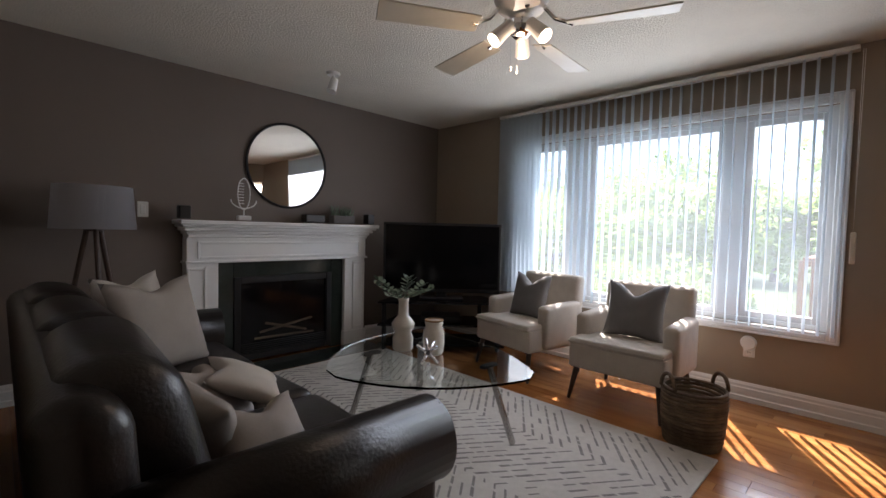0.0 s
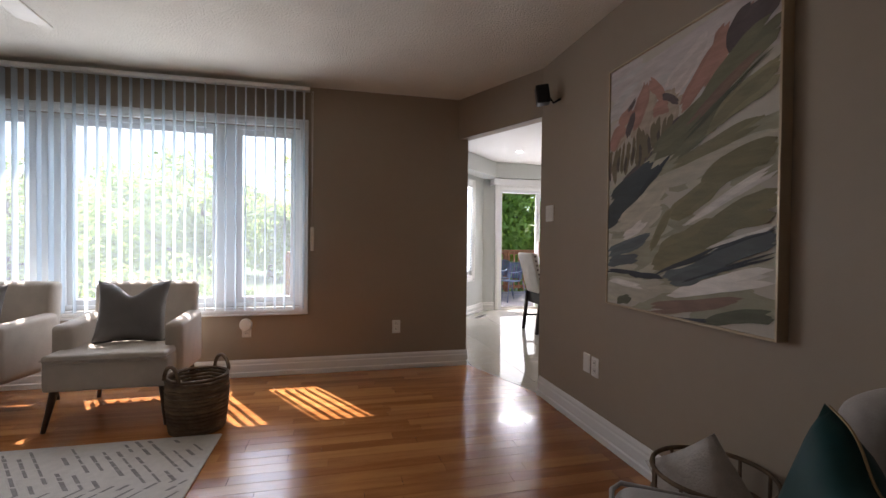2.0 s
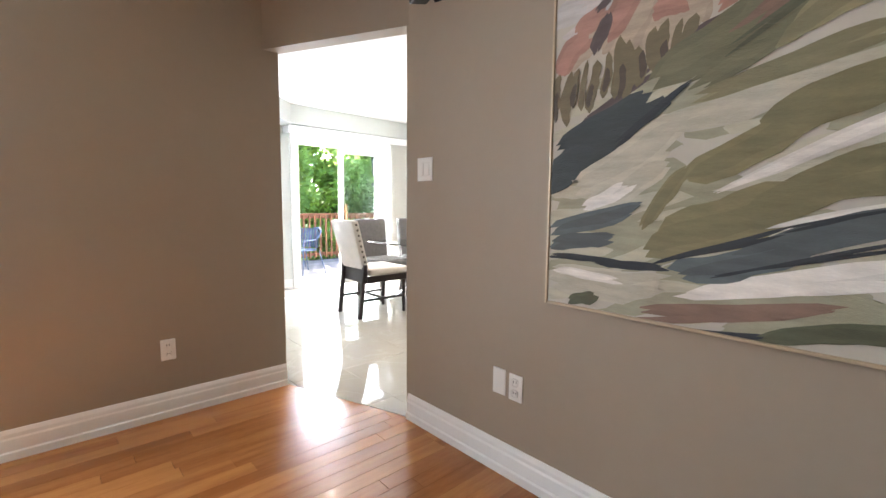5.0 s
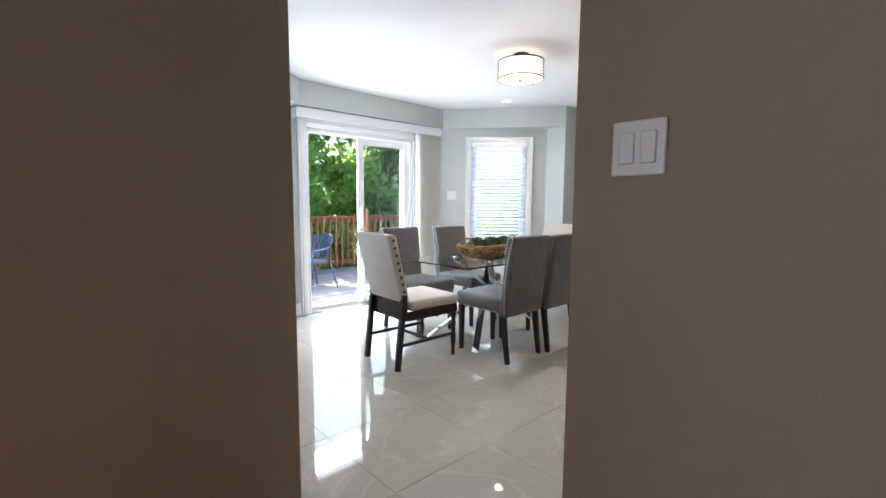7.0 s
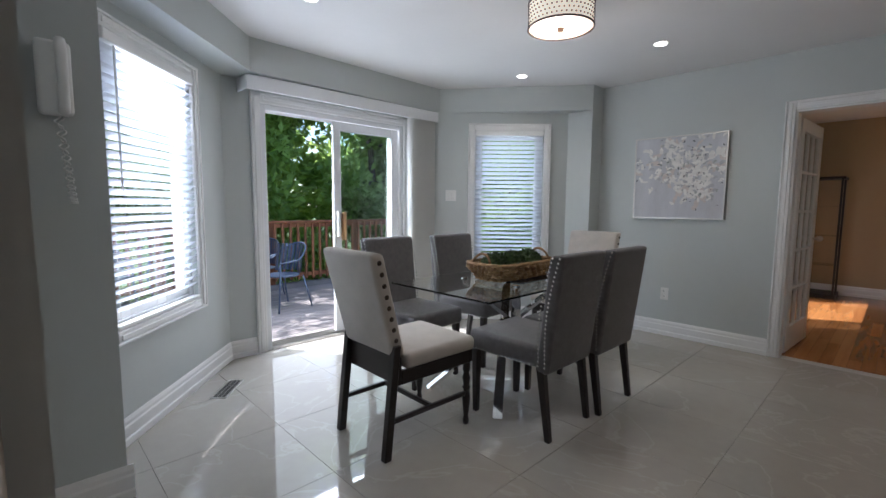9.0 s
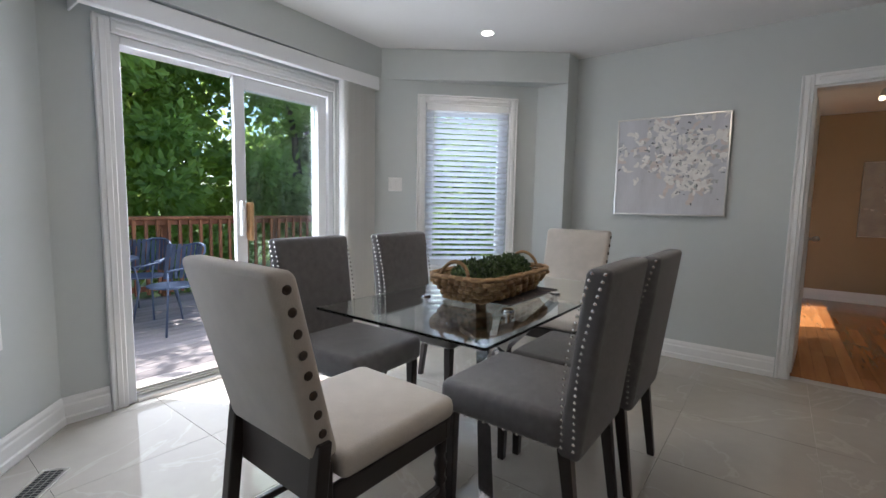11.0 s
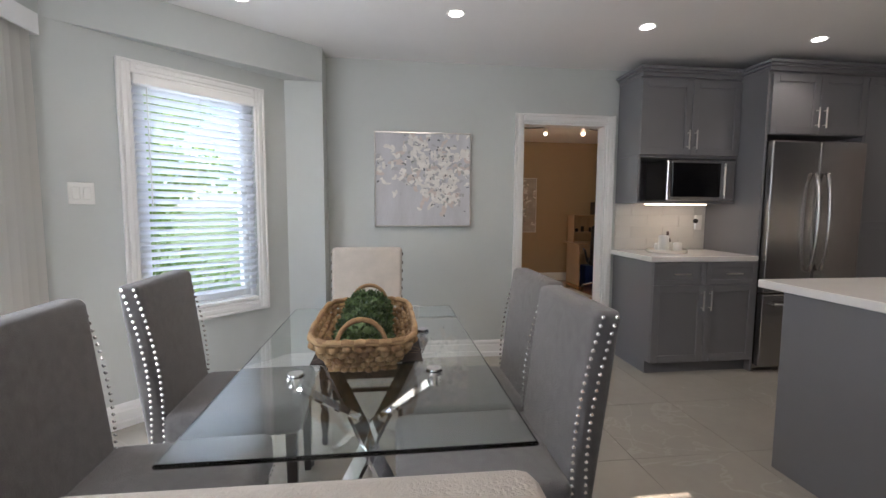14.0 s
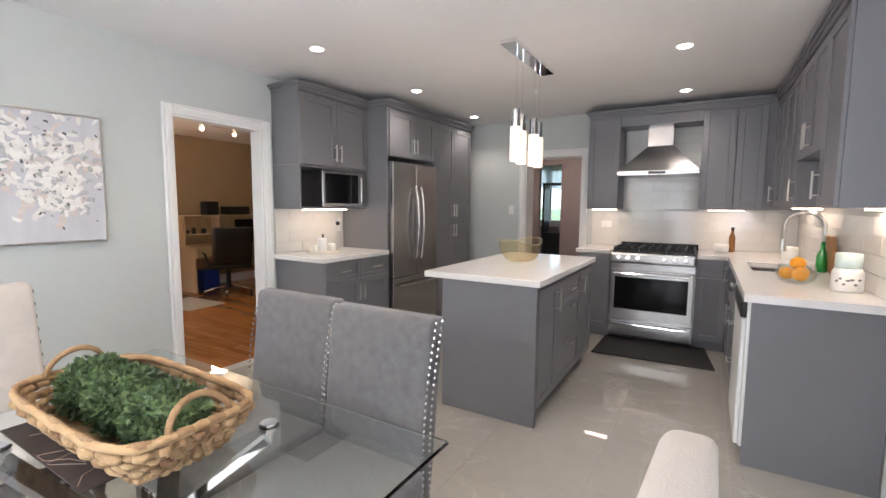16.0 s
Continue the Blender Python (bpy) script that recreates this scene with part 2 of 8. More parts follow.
M_PINKF = mat("mushroom_fabric", (0.33, 0.295, 0.265), 0.85, var=0.06, scale=10, bump=0.3, bscale=240)
M_TEAL = mat("teal_satin", (0.003, 0.034, 0.035), 0.55, var=0.2, scale=3, spec=0.25)
M_DARKW = mat("espresso_wood", (0.018, 0.013, 0.012), 0.3, var=0.2, scale=3, stretch=(1, 1, 8))
M_WALNUT = mat("dark_walnut", (0.05, 0.028, 0.018), 0.4, var=0.25, scale=3, stretch=(1, 1, 8))
M_NAIL = mat("bright_nailhead", (0.80, 0.79, 0.77), 0.15, metal=1.0)
M_NAILB = mat("bronze_button", (0.06, 0.045, 0.035), 0.4, metal=0.6)
M_WICKER = mat("water_hyacinth", (0.40, 0.26, 0.13), 0.75, var=0, color2=(0.20, 0.11, 0.05), scale=20, bump=0.5, bscale=90, per="island")
M_SEAGR = mat("seagrass", (0.22, 0.15, 0.09), 0.8, var=0, color2=(0.09, 0.06, 0.04), scale=18, bump=0.5, bscale=90, per="island")
M_LEAF = mat("leaf", (0.18, 0.28, 0.08), 0.45, var=0, color2=(0.05, 0.12, 0.02), scale=1.2, per="island")
nt_ = M_LEAF.node_tree
tl_, mx_ = nt_.nodes.new("ShaderNodeBsdfTranslucent"), nt_.nodes.new("ShaderNodeMixShader")
tl_.inputs["Color"].default_value = (0.52, 0.66, 0.19, 1)
mx_.inputs[0].default_value = 0.6
nt_.links.new(nt_.nodes["Principled BSDF"].outputs[0], mx_.inputs[1])
nt_.links.new(tl_.outputs[0], mx_.inputs[2])
nt_.links.new(mx_.outputs[0], nt_.nodes["Material Output"].inputs["Surface"])
M_BOX = mat("boxwood_leaf", (0.11, 0.17, 0.06), 0.4, var=0, color2=(0.02, 0.045, 0.018), scale=9, per="island")
M_SAGE = mat("sage_leaf", (0.16, 0.22, 0.16), 0.6, var=0.3, scale=9, per="island")
M_BARK = mat("bark", (0.09, 0.065, 0.045), 0.9, var=0.3, scale=8, bump=0.6, bscale=20)
M_GRASS = mat("lawn", (0.09, 0.125, 0.045), 0.9, var=0.3, scale=2, bump=0.5, bscale=60)
M_DECK = mat("weathered_deck", (0.27, 0.24, 0.23), 0.8, var=0, color2=(0.16, 0.14, 0.135), scale=2, stretch=(10, 1, 1), per="object")
M_CEDAR = mat("cedar_rail", (0.30, 0.115, 0.05), 0.6, var=0.3, scale=3, stretch=(6, 6, 1), per="object")
M_MARBLE = mat("dark_green_marble", (0.035, 0.045, 0.04), 0.1, var=0, color2=(0.008, 0.012, 0.010), scale=3, detail=9)
M_CERAM = mat("cream_ceramic", (0.72, 0.68, 0.61), 0.22, var=0.04, scale=6)
M_SHADE = veil("white_drum_shade", (0.72, 0.72, 0.75), 0.0)
M_MIRROR = mat("mirror", (0.9, 0.9, 0.9), 0.0, metal=1.0)
M_BRICK = mat("pale_brick", (0.40, 0.33, 0.28), 0.85, var=0.15, scale=4)


# ---- geometry helpers ----
def B():
    return bmesh.new()


def part(name, bm, material, parent=None, label="", smooth=False, m=None):
    """Links a bmesh as one mesh object, under a thing or a part where one is given."""
    me = bpy.data.meshes.new(name)
    bm.normal_update()
    bm.to_mesh(me)
    bm.free()
    me.materials.append(material)
    if smooth:
        for p in me.polygons:
            p.use_smooth = True
    ob = new(name, me)
    if parent:
        ob.parent = parent
    if m is not None:
        ob.matrix_basis = m
    if label:
        ob["label"] = label
    return ob


def thing(name, label, category, x=0.0, y=0.0, z=0.0, rz=0.0, group=""):
    ob = new(name)
    ob.empty_display_size = 0.1
    ob.matrix_basis = pose(x, y, z, 0, 0, rz)
    return tagged(ob, label, category, group)


def struct(ob, label, category):
    return tagged(ob, label, category, "", "structure")


def box(bm, x0, x1, y0, y1, z0, z1, bev=0.0, seg=1, m=None):
    r = bmesh.ops.create_cube(bm, size=1)
    vs = r["verts"]
    for v in vs:
        v.co = Vector((x0 + (v.co.x + 0.5) * (x1 - x0), y0 + (v.co.y + 0.5) * (y1 - y0), z0 + (v.co.z + 0.5) * (z1 - z0)))
    if bev:
        es = list({e for v in vs for e in v.link_edges})
        r = bmesh.ops.bevel(bm, geom=es, offset=bev, segments=seg, affect="EDGES", profile=0.5)
        vs = list({v for f in r["faces"] for v in f.verts} | {v for v in vs if v.is_valid})
    if m is not None:
        bmesh.ops.transform(bm, matrix=m, verts=vs)
    return vs


def prism(bm, pts, z0, z1):
    lo = [bm.verts.new((x, y, z0)) for x, y in pts]
    hi = [bm.verts.new((x, y, z1)) for x, y in pts]
    n = len(pts)
    bm.faces.new(hi)
    bm.faces.new(lo[::-1])
    for i in range(n):
        bm.faces.new((lo[i], lo[(i + 1) % n], hi[(i + 1) % n], hi[i]))
    bmesh.ops.recalc_face_normals(bm, faces=bm.faces[:])


def cyl(bm, p0, p1, r0, r1=None, seg=16):
    p0, p1 = Vector(p0), Vector(p1)
    d = p1 - p0
    q = d.to_track_quat("Z", "Y").to_matrix().to_4x4()
    mm = Matrix.Translation((p0 + p1) / 2) @ q
    bmesh.ops.create_cone(bm, cap_ends=True, segments=seg, radius1=r0, radius2=r0 if r1 is None else r1, depth=d.length, matrix=mm)


def ball(bm, c, r, sub=2, sc=(1, 1, 1)):
    mm = Matrix.Translation(c) @ Matrix.Diagonal((*sc, 1))
    bmesh.ops.create_icosphere(bm, subdivisions=sub, radius=r, matrix=mm)


def lathe(bm, prof, seg=24, c=(0, 0, 0)):
    rings = []
    for r, z in prof:
        rings.append([bm.verts.new((c[0] + max(r, 1e-4) * math.cos(6.28318 * i / seg), c[1] + max(r, 1e-4) * math.sin(6.28318 * i / seg), c[2] + z)) for i in range(seg)])
    for a, b in zip(rings, rings[1:]):
        for i in range(seg):
            bm.faces.new((a[i], a[(i + 1) % seg], b[(i + 1) % seg], b[i]))
    bm.faces.new(rings[0][::-1])
    bm.faces.new(rings[-1])


def tube(bm, pts, r, seg=8, closed=False):
    pts = [Vector(p) for p in pts]
    n = len(pts)
    rings = []
    up = Vector((0.13, 0.21, 0.97))
    for i, p in enumerate(pts):
        a = pts[(i - 1) % n] if (closed or i > 0) else p
        b = pts[(i + 1) % n] if (closed or i < n - 1) else p
        t = (b - a).normalized()
        u = t.cross(up)
        if u.length < 0.05:
            u = t.cross(Vector((1, 0, 0)))
        u.normalize()
        v = t.cross(u)
        rings.append([bm.verts.new(p + r * (math.cos(6.28318 * k / seg) * u + math.sin(6.28318 * k / seg) * v)) for k in range(seg)])
    for i in range(n if closed else n - 1):
        a, b = rings[i], rings[(i + 1) % n]
        for k in range(seg):
            bm.faces.new((a[k], a[(k + 1) % seg], b[(k + 1) % seg], b[k]))
    if not closed:
        bm.faces.new(rings[0][::-1])
        bm.faces.new(rings[-1])
    bmesh.ops.recalc_face_normals(bm, faces=bm.faces[:])


def cushion(bm, w, h, d, dent=0.0, n=14, m=None, pinch=0.10):
    """A soft square pad in the xz plane, thickness along y, with pinched corners and an optional chop at the top."""
    front, back = {}, {}
    for i in range(n + 1):
        for j in range(n + 1):
            u, v = 2 * i / n - 1, 2 * j / n - 1
            edge = max(0.0, (1 - abs(u) ** 2.6) * (1 - abs(v) ** 2.6)) ** 0.5
            x = u * w / 2 * (1 - pinch * (1 - v * v))
            z = v * h / 2 * (1 - pinch * (1 - u * u))
            z -= dent * math.exp(-(u / 0.38) ** 2) * max(0, v) ** 2
            wob = 1 + 0.08 * noise.noise(Vector((u * 2.2, v * 2.2, w * 9)))
            y = d / 2 * edge * wob
            front[i, j] = bm.verts.new((x, -y, z))
            back[i, j] = front[i, j] if i in (0, n) or j in (0, n) else bm.verts.new((x, y, z))
    for i in range(n):
        for j in range(n):
            bm.faces.new((front[i, j], front[i + 1, j], front[i + 1, j + 1], front[i, j + 1]))
            bm.faces.new((back[i, j], back[i, j + 1], back[i + 1, j + 1], back[i + 1, j]))
    if m is not None:
        bmesh.ops.transform(bm, matrix=m, verts=list({*front.values(), *back.values()}))


def clip_poly(pts, inside, cross):
    out = []
    for i, p in enumerate(pts):
        q = pts[(i + 1) % len(pts)]
        if inside(p):
            out.append(p)
        if inside(p) != inside(q):
            out.append(cross(p, q))
    return out


# ---- structure ----
H = 2.44


def wall(name, p, q, thick, material, label, openings=(), h=H, z0=-0.1):
    """A wall from p to q with the room on its right hand; openings are (s0, s1, z0, z1) along it."""
    p, q = Vector((*p, 0)), Vector((*q, 0))
    length = (q - p).length
    ang = math.degrees(math.atan2((q - p).y, (q - p).x))
    bm = B()
    s = 0.0
    for a, b, c, d in sorted(openings):
        if a > s:
            box(bm, s, a, 0, thick, z0, h)
        if c > z0:
            box(bm, a, b, 0, thick, z0, c)
        if d < h:
            box(bm, a, b, 0, thick, d, h)
        s = b
    if s < length:
        box(bm, s, length, 0, thick, z0, h)
    ob = part(name, bm, material, None, m=pose(p.x, p.y, 0, 0, 0, ang))
    struct(ob, label, "wall")
    return pose(p.x, p.y, 0, 0, 0, ang), length


def baseboard(p, q, height=0.14, inset=0.0):
    """A tall stepped skirting along the room side of a wall line."""
    p, q = Vector((*p, 0)), Vector((*q, 0))
    ang = math.degrees(math.atan2((q - p).y, (q - p).x))
    L = (q - p).length
    bm = B()
    prof = ((0, 0), (-0.022, 0), (-0.022, 0.035), (-0.016, 0.042), (-0.016, height * 0.68), (-0.011, height * 0.74), (-0.011, height * 0.86), (-0.004, height), (0, height))
    a = [bm.verts.new((0, y, z)) for y, z in prof]
    b = [bm.verts.new((L, y, z)) for y, z in prof]
    for i in range(len(prof)):
        k = (i + 1) % len(prof)
        bm.faces.new((a[i], a[k], b[k], b[i]))
    bm.faces.new(a[::-1])
    bm.faces.new(b)
    bmesh.ops.recalc_face_normals(bm, faces=bm.faces[:])
    struct(part("baseboard", bm, M_TRIM, None, m=pose(p.x, p.y, 0, 0, 0, ang)), "white moulded baseboard along the wall", "baseboard")


# living room
WW, _ = wall("wall_window", (3.695, 4.255), (3.695, -0.945), 0.15, M_TAUPE, "taupe painted wall with a wide window", [(1.305, 3.716, 0.58, 2.085)])
wall("wall_fireplace", (-0.17, 4.255), (3.695, 4.255), 0.12, M_ACCENT, "dark taupe accent wall behind the fireplace")
wall("wall_left", (-0.17, 0.8), (-0.17, 4.255), 0.12, M_TAUPE, "taupe painted wall behind the sofa")
wall("wall_hall_end", (-1.7, 0.8), (-0.29, 0.8), 0.12, M_TAUPE, "taupe painted wall")
wall("wall_back", (-1.7, -1.262), (-1.7, 0.8), 0.12, M_TAUPE, "taupe painted wall")
wall("wall_painting", (2.83, -1.262), (-1.7, -1.262), 0.05, M_TAUPE, "taupe painted wall with a large painting")
wall("wall_header", (3.70, -0.85), (2.815, -1.262), 0.10, M_TAUPE, "taupe header above the open passage", z0=2.08)
baseboard((3.695, 4.255), (3.695, -0.945))
baseboard((2.81, -1.262), (-1.7, -1.262))
baseboard((-0.17, 4.255), (0.84, 4.255))
baseboard((2.64, 4.255), (3.695, 4.255))
bm = B()
prism(bm, [(-1.85, 4.4), (-1.85, -1.311), (2.80, -1.311), (3.72, -0.90), (3.845, -0.90), (3.845, 4.4)], H, H + 0.1)
struct(part("ceiling", bm, M_CEIL_T), "stippled off-white ceiling", "ceiling")

# kitchen and breakfast room
wall("wall_sink", (0.0, -1.36), (2.85, -1.36), 0.048, M_GREY, "grey-green kitchen wall behind the sink run")
wall("wall_north_bump", (3.846, -0.985), (5.33, -0.985), 0.12, M_GREY, "grey-green wall beside the passage")
bm = B()
box(bm, 5.33, 5.86, -1.24, -0.89, -0.1, H)
struct(part("wall_phone", bm, M_GREY), "grey-green wall end with a phone on it", "wall")
BAY1, BAY1_L = wall("wall_bay_1", (5.725, -1.215), (6.79, -2.134), 0.14, M_GREY, "grey-green angled bay wall with a window", [(0.10, 0.935, 0.595, 2.045)])
SDW, _ = wall("wall_sliding_door", (6.79, -2.134), (6.79, -4.08), 0.14, M_GREY, "grey-green bay wall with a sliding door", [(0.29, 1.75, 0.0, 2.03)])
BAY2, BAY2_L = wall("wall_bay_2", (6.79, -4.08), (5.67, -5.20), 0.14, M_GREY, "grey-green angled bay wall with a window", [(0.61, 1.335, 0.615, 2.015)])
bm = B()
box(bm, 5.40, 5.90, -5.62, -5.20, -0.1, H)
struct(part("wall_pillar", bm, M_GREY), "grey-green wall end beside the bay", "wall")
wall("wall_painting_grey", (5.43, -5.417), (0.0, -5.417), 0.12, M_GREY, "grey-green wall with a floral painting and a doorway", [(1.63, 2.37, -0.1, 1.99)])
wall("wall_range", (0.14, -5.417), (0.14, -1.36), 0.26, M_GREY, "grey-green kitchen wall with a doorway", [(1.28, 1.99, -0.1, 1.975)])
bm = B()
prism(bm, [(-0.12, -5.53), (-0.12, -1.312), (2.81, -1.312), (3.725, -0.905), (5.9, -0.905), (7.03, -2.1), (7.03, -4.3), (5.7, -5.53)][::-1], H, H + 0.1)
struct(part("ceiling_kitchen", bm, M_CEIL), "smooth white kitchen ceiling", "ceiling")
bm = B()
prism(bm, [(5.47, -1.22), (6.545, -2.265), (6.62, -4.25), (5.402, -5.20), (5.75, -5.40), (6.92, -4.2), (6.92, -2.2), (5.85, -1.1)], 2.195, H - 0.002)
struct(part("bulkhead", bm, M_GREY), "grey-green bulkhead round the bay", "bulkhead")
baseboard((3.846, -0.985), (5.33, -0.985))
baseboard((5.33, -0.985), (5.33, -1.262))
baseboard((5.80, -1.28), (6.79, -2.134))
baseboard((6.79, -2.134), (6.79, -2.34))
baseboard((6.79, -3.97), (6.79, -4.08))
baseboard((6.79, -4.08), (5.67, -5.20))
baseboard((5.68, -5.20), (5.378, -5.20))
baseboard((5.40, -5.19), (5.40, -5.417))
baseboard((5.43, -5.417), (3.875, -5.417))
baseboard((3.0, -5.417), (2.96, -5.417))

# office beyond the french door
wall("wall_office_back", (5.2, -9.35), (-0.6, -9.35), 0.1, M_TAN, "tan painted office wall")
wall("wall_office_window", (4.55, -5.537), (4.55, -9.35), 0.12, M_TAN, "tan office wall with a window", [(0.7, 2.9, 0.35, 2.1)])
wall("wall_office_end", (-0.6, -9.35), (-0.6, -5.537), 0.1, M_TAN, "tan painted office wall")
bm = B()
box(bm, -0.7, 4.7, -9.5, -5.53, H + 0.002, H + 0.1)
struct(part("ceiling_office", bm, M_CEIL), "white office ceiling", "ceiling")
baseboard((4.55, -9.35), (-0.6, -9.35))

# hallway beyond the kitchen
wall("wall_hall_far", (-2.6, -5.2), (-2.6, -2.6), 0.1, M_BROWN, "brown hallway wall with a doorway", [(0.33, 0.74, -0.1, 2.12)])
wall("wall_hall_left", (-0.12, -5.1), (-2.6, -5.1), 0.1, M_BROWN, "brown hallway wall")
wall("wall_hall_right", (-2.6, -3.1), (-0.12, -3.1), 0.1, M_BROWN, "brown hallway wall")
bm = B()
box(bm, -5.2, -0.125, -6.6, -2.5, H + 0.002, H + 0.1)
struct(part("ceiling_hall", bm, M_CEIL), "white hallway ceiling", "ceiling")
wall("wall_far_room", (-5.1, -6.5), (-5.1, -2.6), 0.1, M_BROWN, "brown far wall with a bright window", [(0.45, 1.55, 0.94, 2.30)])
wall("wall_far_room_side", (-2.7, -6.5), (-5.1, -6.5), 0.1, M_BROWN, "brown side wall")
wall("wall_far_room_other", (-5.1, -2.6), (-2.7, -2.6), 0.1, M_BROWN, "brown side wall")

# floors
bm = B()
prism(bm, [(-1.85, 4.4), (-1.85, -1.311), (2.80, -1.311), (3.70, -0.955), (3.845, -0.955), (3.845, 4.4)], -0.12, -0.014)
FLOOR_L = struct(part("floor", bm, M_SUB), "honey oak hardwood floor", "floor")
bm = B()
prism(bm, [(-0.12, -5.53), (-0.12, -1.312), (2.81, -1.312), (3.70, -0.956), (5.9, -0.956), (7.03, -2.1), (7.03, -4.3), (5.7, -5.53)][::-1], -0.12, -0.004)
FLOOR_K = struct(part("floor_kitchen", bm, M_GROUT), "polished cream porcelain tile floor", "floor")
bm = B()
box(bm, -0.7, 4.7, -9.5, -5.531, -0.12, -0.014)
FLOOR_O = struct(part("floor_office", bm, M_SUB), "honey oak office floor", "floor")
bm = B()
box(bm, -5.2, -0.121, -6.6, -2.5, -0.12, 0.0)
struct(part("floor_hall", bm, M_TILE), "cream tile hallway floor", "floor")


# ---- windows and doors ----
def casing(parent, s0, s1, z0, z1, w=0.07, sill=True, t=0.022, foot=0.0):
    """Moulded white casing round an opening, in the wall's own frame (room side is -y)."""
    sides = [("casing_side", s0 - w, s0, z0 - (w if sill else foot), z1 + w), ("casing_side", s1, s1 + w, z0 - (w if sill else foot), z1 + w),
             ("casing_head", s0, s1, z1, z1 + w)]
    if sill:
        sides.append(("casing_sill", s0, s1, z0 - w, z0))
    for name, a, b, c, d in sides:
        bm = B()
        box(bm, a, b, -t, 0, c, d, 0.005)
        if d - c > b - a:
            box(bm, a + 0.3 * (b - a), b - 0.3 * (b - a), -t - 0.008, -t + 0.002, c + 0.02, d - 0.02, 0.004)
            box(bm, (a if a < (s0 + s1) / 2 else b - 0.014), (a + 0.014 if a < (s0 + s1) / 2 else b), -t - 0.011, -t + 0.002, c, d, 0.003)
        else:
            box(bm, a + 0.02, b - 0.02, -t - 0.008, -t + 0.002, c + 0.3 * (d - c), d - 0.3 * (d - c), 0.004)
            box(bm, a - (w if sill else 0), b + (w if sill else 0), -t - 0.011, -t + 0.002, (d - 0.014 if c >= z1 - 0.001 else c), (d if c >= z1 - 0.001 else c + 0.014), 0.003)
        part(name, bm, M_TRIM, parent)


def frame_rect(bm, s0, s1, z0, z1, w, y0, y1, bev=0.004):
    box(bm, s0, s0 + w, y0, y1, z0, z1, bev)
    box(bm, s1 - w, s1, y0, y1, z0, z1, bev)
    box(bm, s0 + w, s1 - w, y0, y1, z0, z0 + w, bev)
    box(bm, s0 + w, s1 - w, y0, y1, z1 - w, z1, bev)


def pane(parent, s0, s1, z0, z1, y, glass=None):
    bm = B()
    box(bm, s0, s1, y, y + 0.006, z0, z1)
    p = part("pane", bm, glass or M_GLASS, parent)
    p.visible_shadow = False
    return p


def window(name, m, s0, s1, z0, z1, splits, label, glass=None):
    ob = new(name)
    ob.matrix_basis = m
    struct(ob, label, "window")
    casing(ob, s0, s1, z0, z1)
    bm = B()
    frame_rect(bm, s0, s1, z0, z1, 0.035, 0.03, 0.12)
    part("window_frame", bm, M_VINYL, ob)
    edges = [s0 + 0.035, *splits, s1 - 0.035]
    lights = []
    for k in range(0, len(edges), 2):
        a, b = edges[k], edges[k + 1]
        bm = B()
        frame_rect(bm, a, b, z0 + 0.035, z1 - 0.035, 0.045, 0.045, 0.10)
        part("sash", bm, M_VINYL, ob)
        pane(ob, a + 0.045, b - 0.045, z0 + 0.08, z1 - 0.08, 0.07, glass)
    for a, b in zip(splits[::2], splits[1::2]):
        bm = B()
        box(bm, a, b, 0.025, 0.125, z0 + 0.035, z1 - 0.035, 0.004)
        part("mullion", bm, M_VINYL, ob)
    return ob


def slat_blind(m, s0, s1, z0, z1, tilt, label):
    """A horizontal slatted blind hung inside a window opening."""
    ob = new("horizontal_blind")
    ob.matrix_basis = m
    tagged(ob, label, "blind", "slatted blinds in the bay")
    bm = B()
    box(bm, s0 + 0.005, s1 - 0.005, -0.035, 0.03, z1 - 0.06, z1 - 0.002, 0.006)
    part("headrail", bm, M_TRIM, ob)
    n = int((z1 - z0 - 0.10) / 0.045)
    sm = B()
    w = s1 - s0 - 0.02
    a = [sm.verts.new((x, y, z)) for x in (-w / 2, w / 2) for y, z in ((-0.024, 0), (0, 0.004), (0.024, 0), (0.024, -0.0025), (0, 0.0015), (-0.024, -0.0025))]
    for i in range(6):
        k = (i + 1) % 6
        sm.faces.new((a[i], a[k], a[6 + k], a[6 + i]))
    sm.faces.new(a[:6])
    sm.faces.new(a[6:][::-1])
    bmesh.ops.recalc_face_normals(sm, faces=sm.faces[:])
    first = part("slat", sm, M_BLIND, ob)
    for i in range(n):
        o = first if i == 0 else new("slat", first.data)
        o.parent = ob
        o.matrix_basis = pose((s0 + s1) / 2, 0.0, z1 - 0.085 - i * 0.045, tilt)
    bm = B()
    box(bm, s0 + 0.01, s1 - 0.01, -0.022, 0.022, z0 + 0.004, z0 + 0.026, 0.004)
    part("bottom_rail", bm, M_TRIM, ob)
    for f in (0.12, 0.5, 0.88):
        bm = B()
        for y in (-0.026, 0.026):
            cyl(bm, (s0 + f * (s1 - s0), y, z0 + 0.02), (s0 + f * (s1 - s0), y, z1 - 0.05), 0.0012, seg=5)
        part("ladder_cord", bm, M_WHITE, ob)
    bm = B()
    cyl(bm, (s0 + 0.07, -0.04, z1 - 0.75), (s0 + 0.07, -0.038, z1 - 0.07), 0.004, seg=8)
    part("tilt_wand", bm, M_WHITE, ob)
    return ob


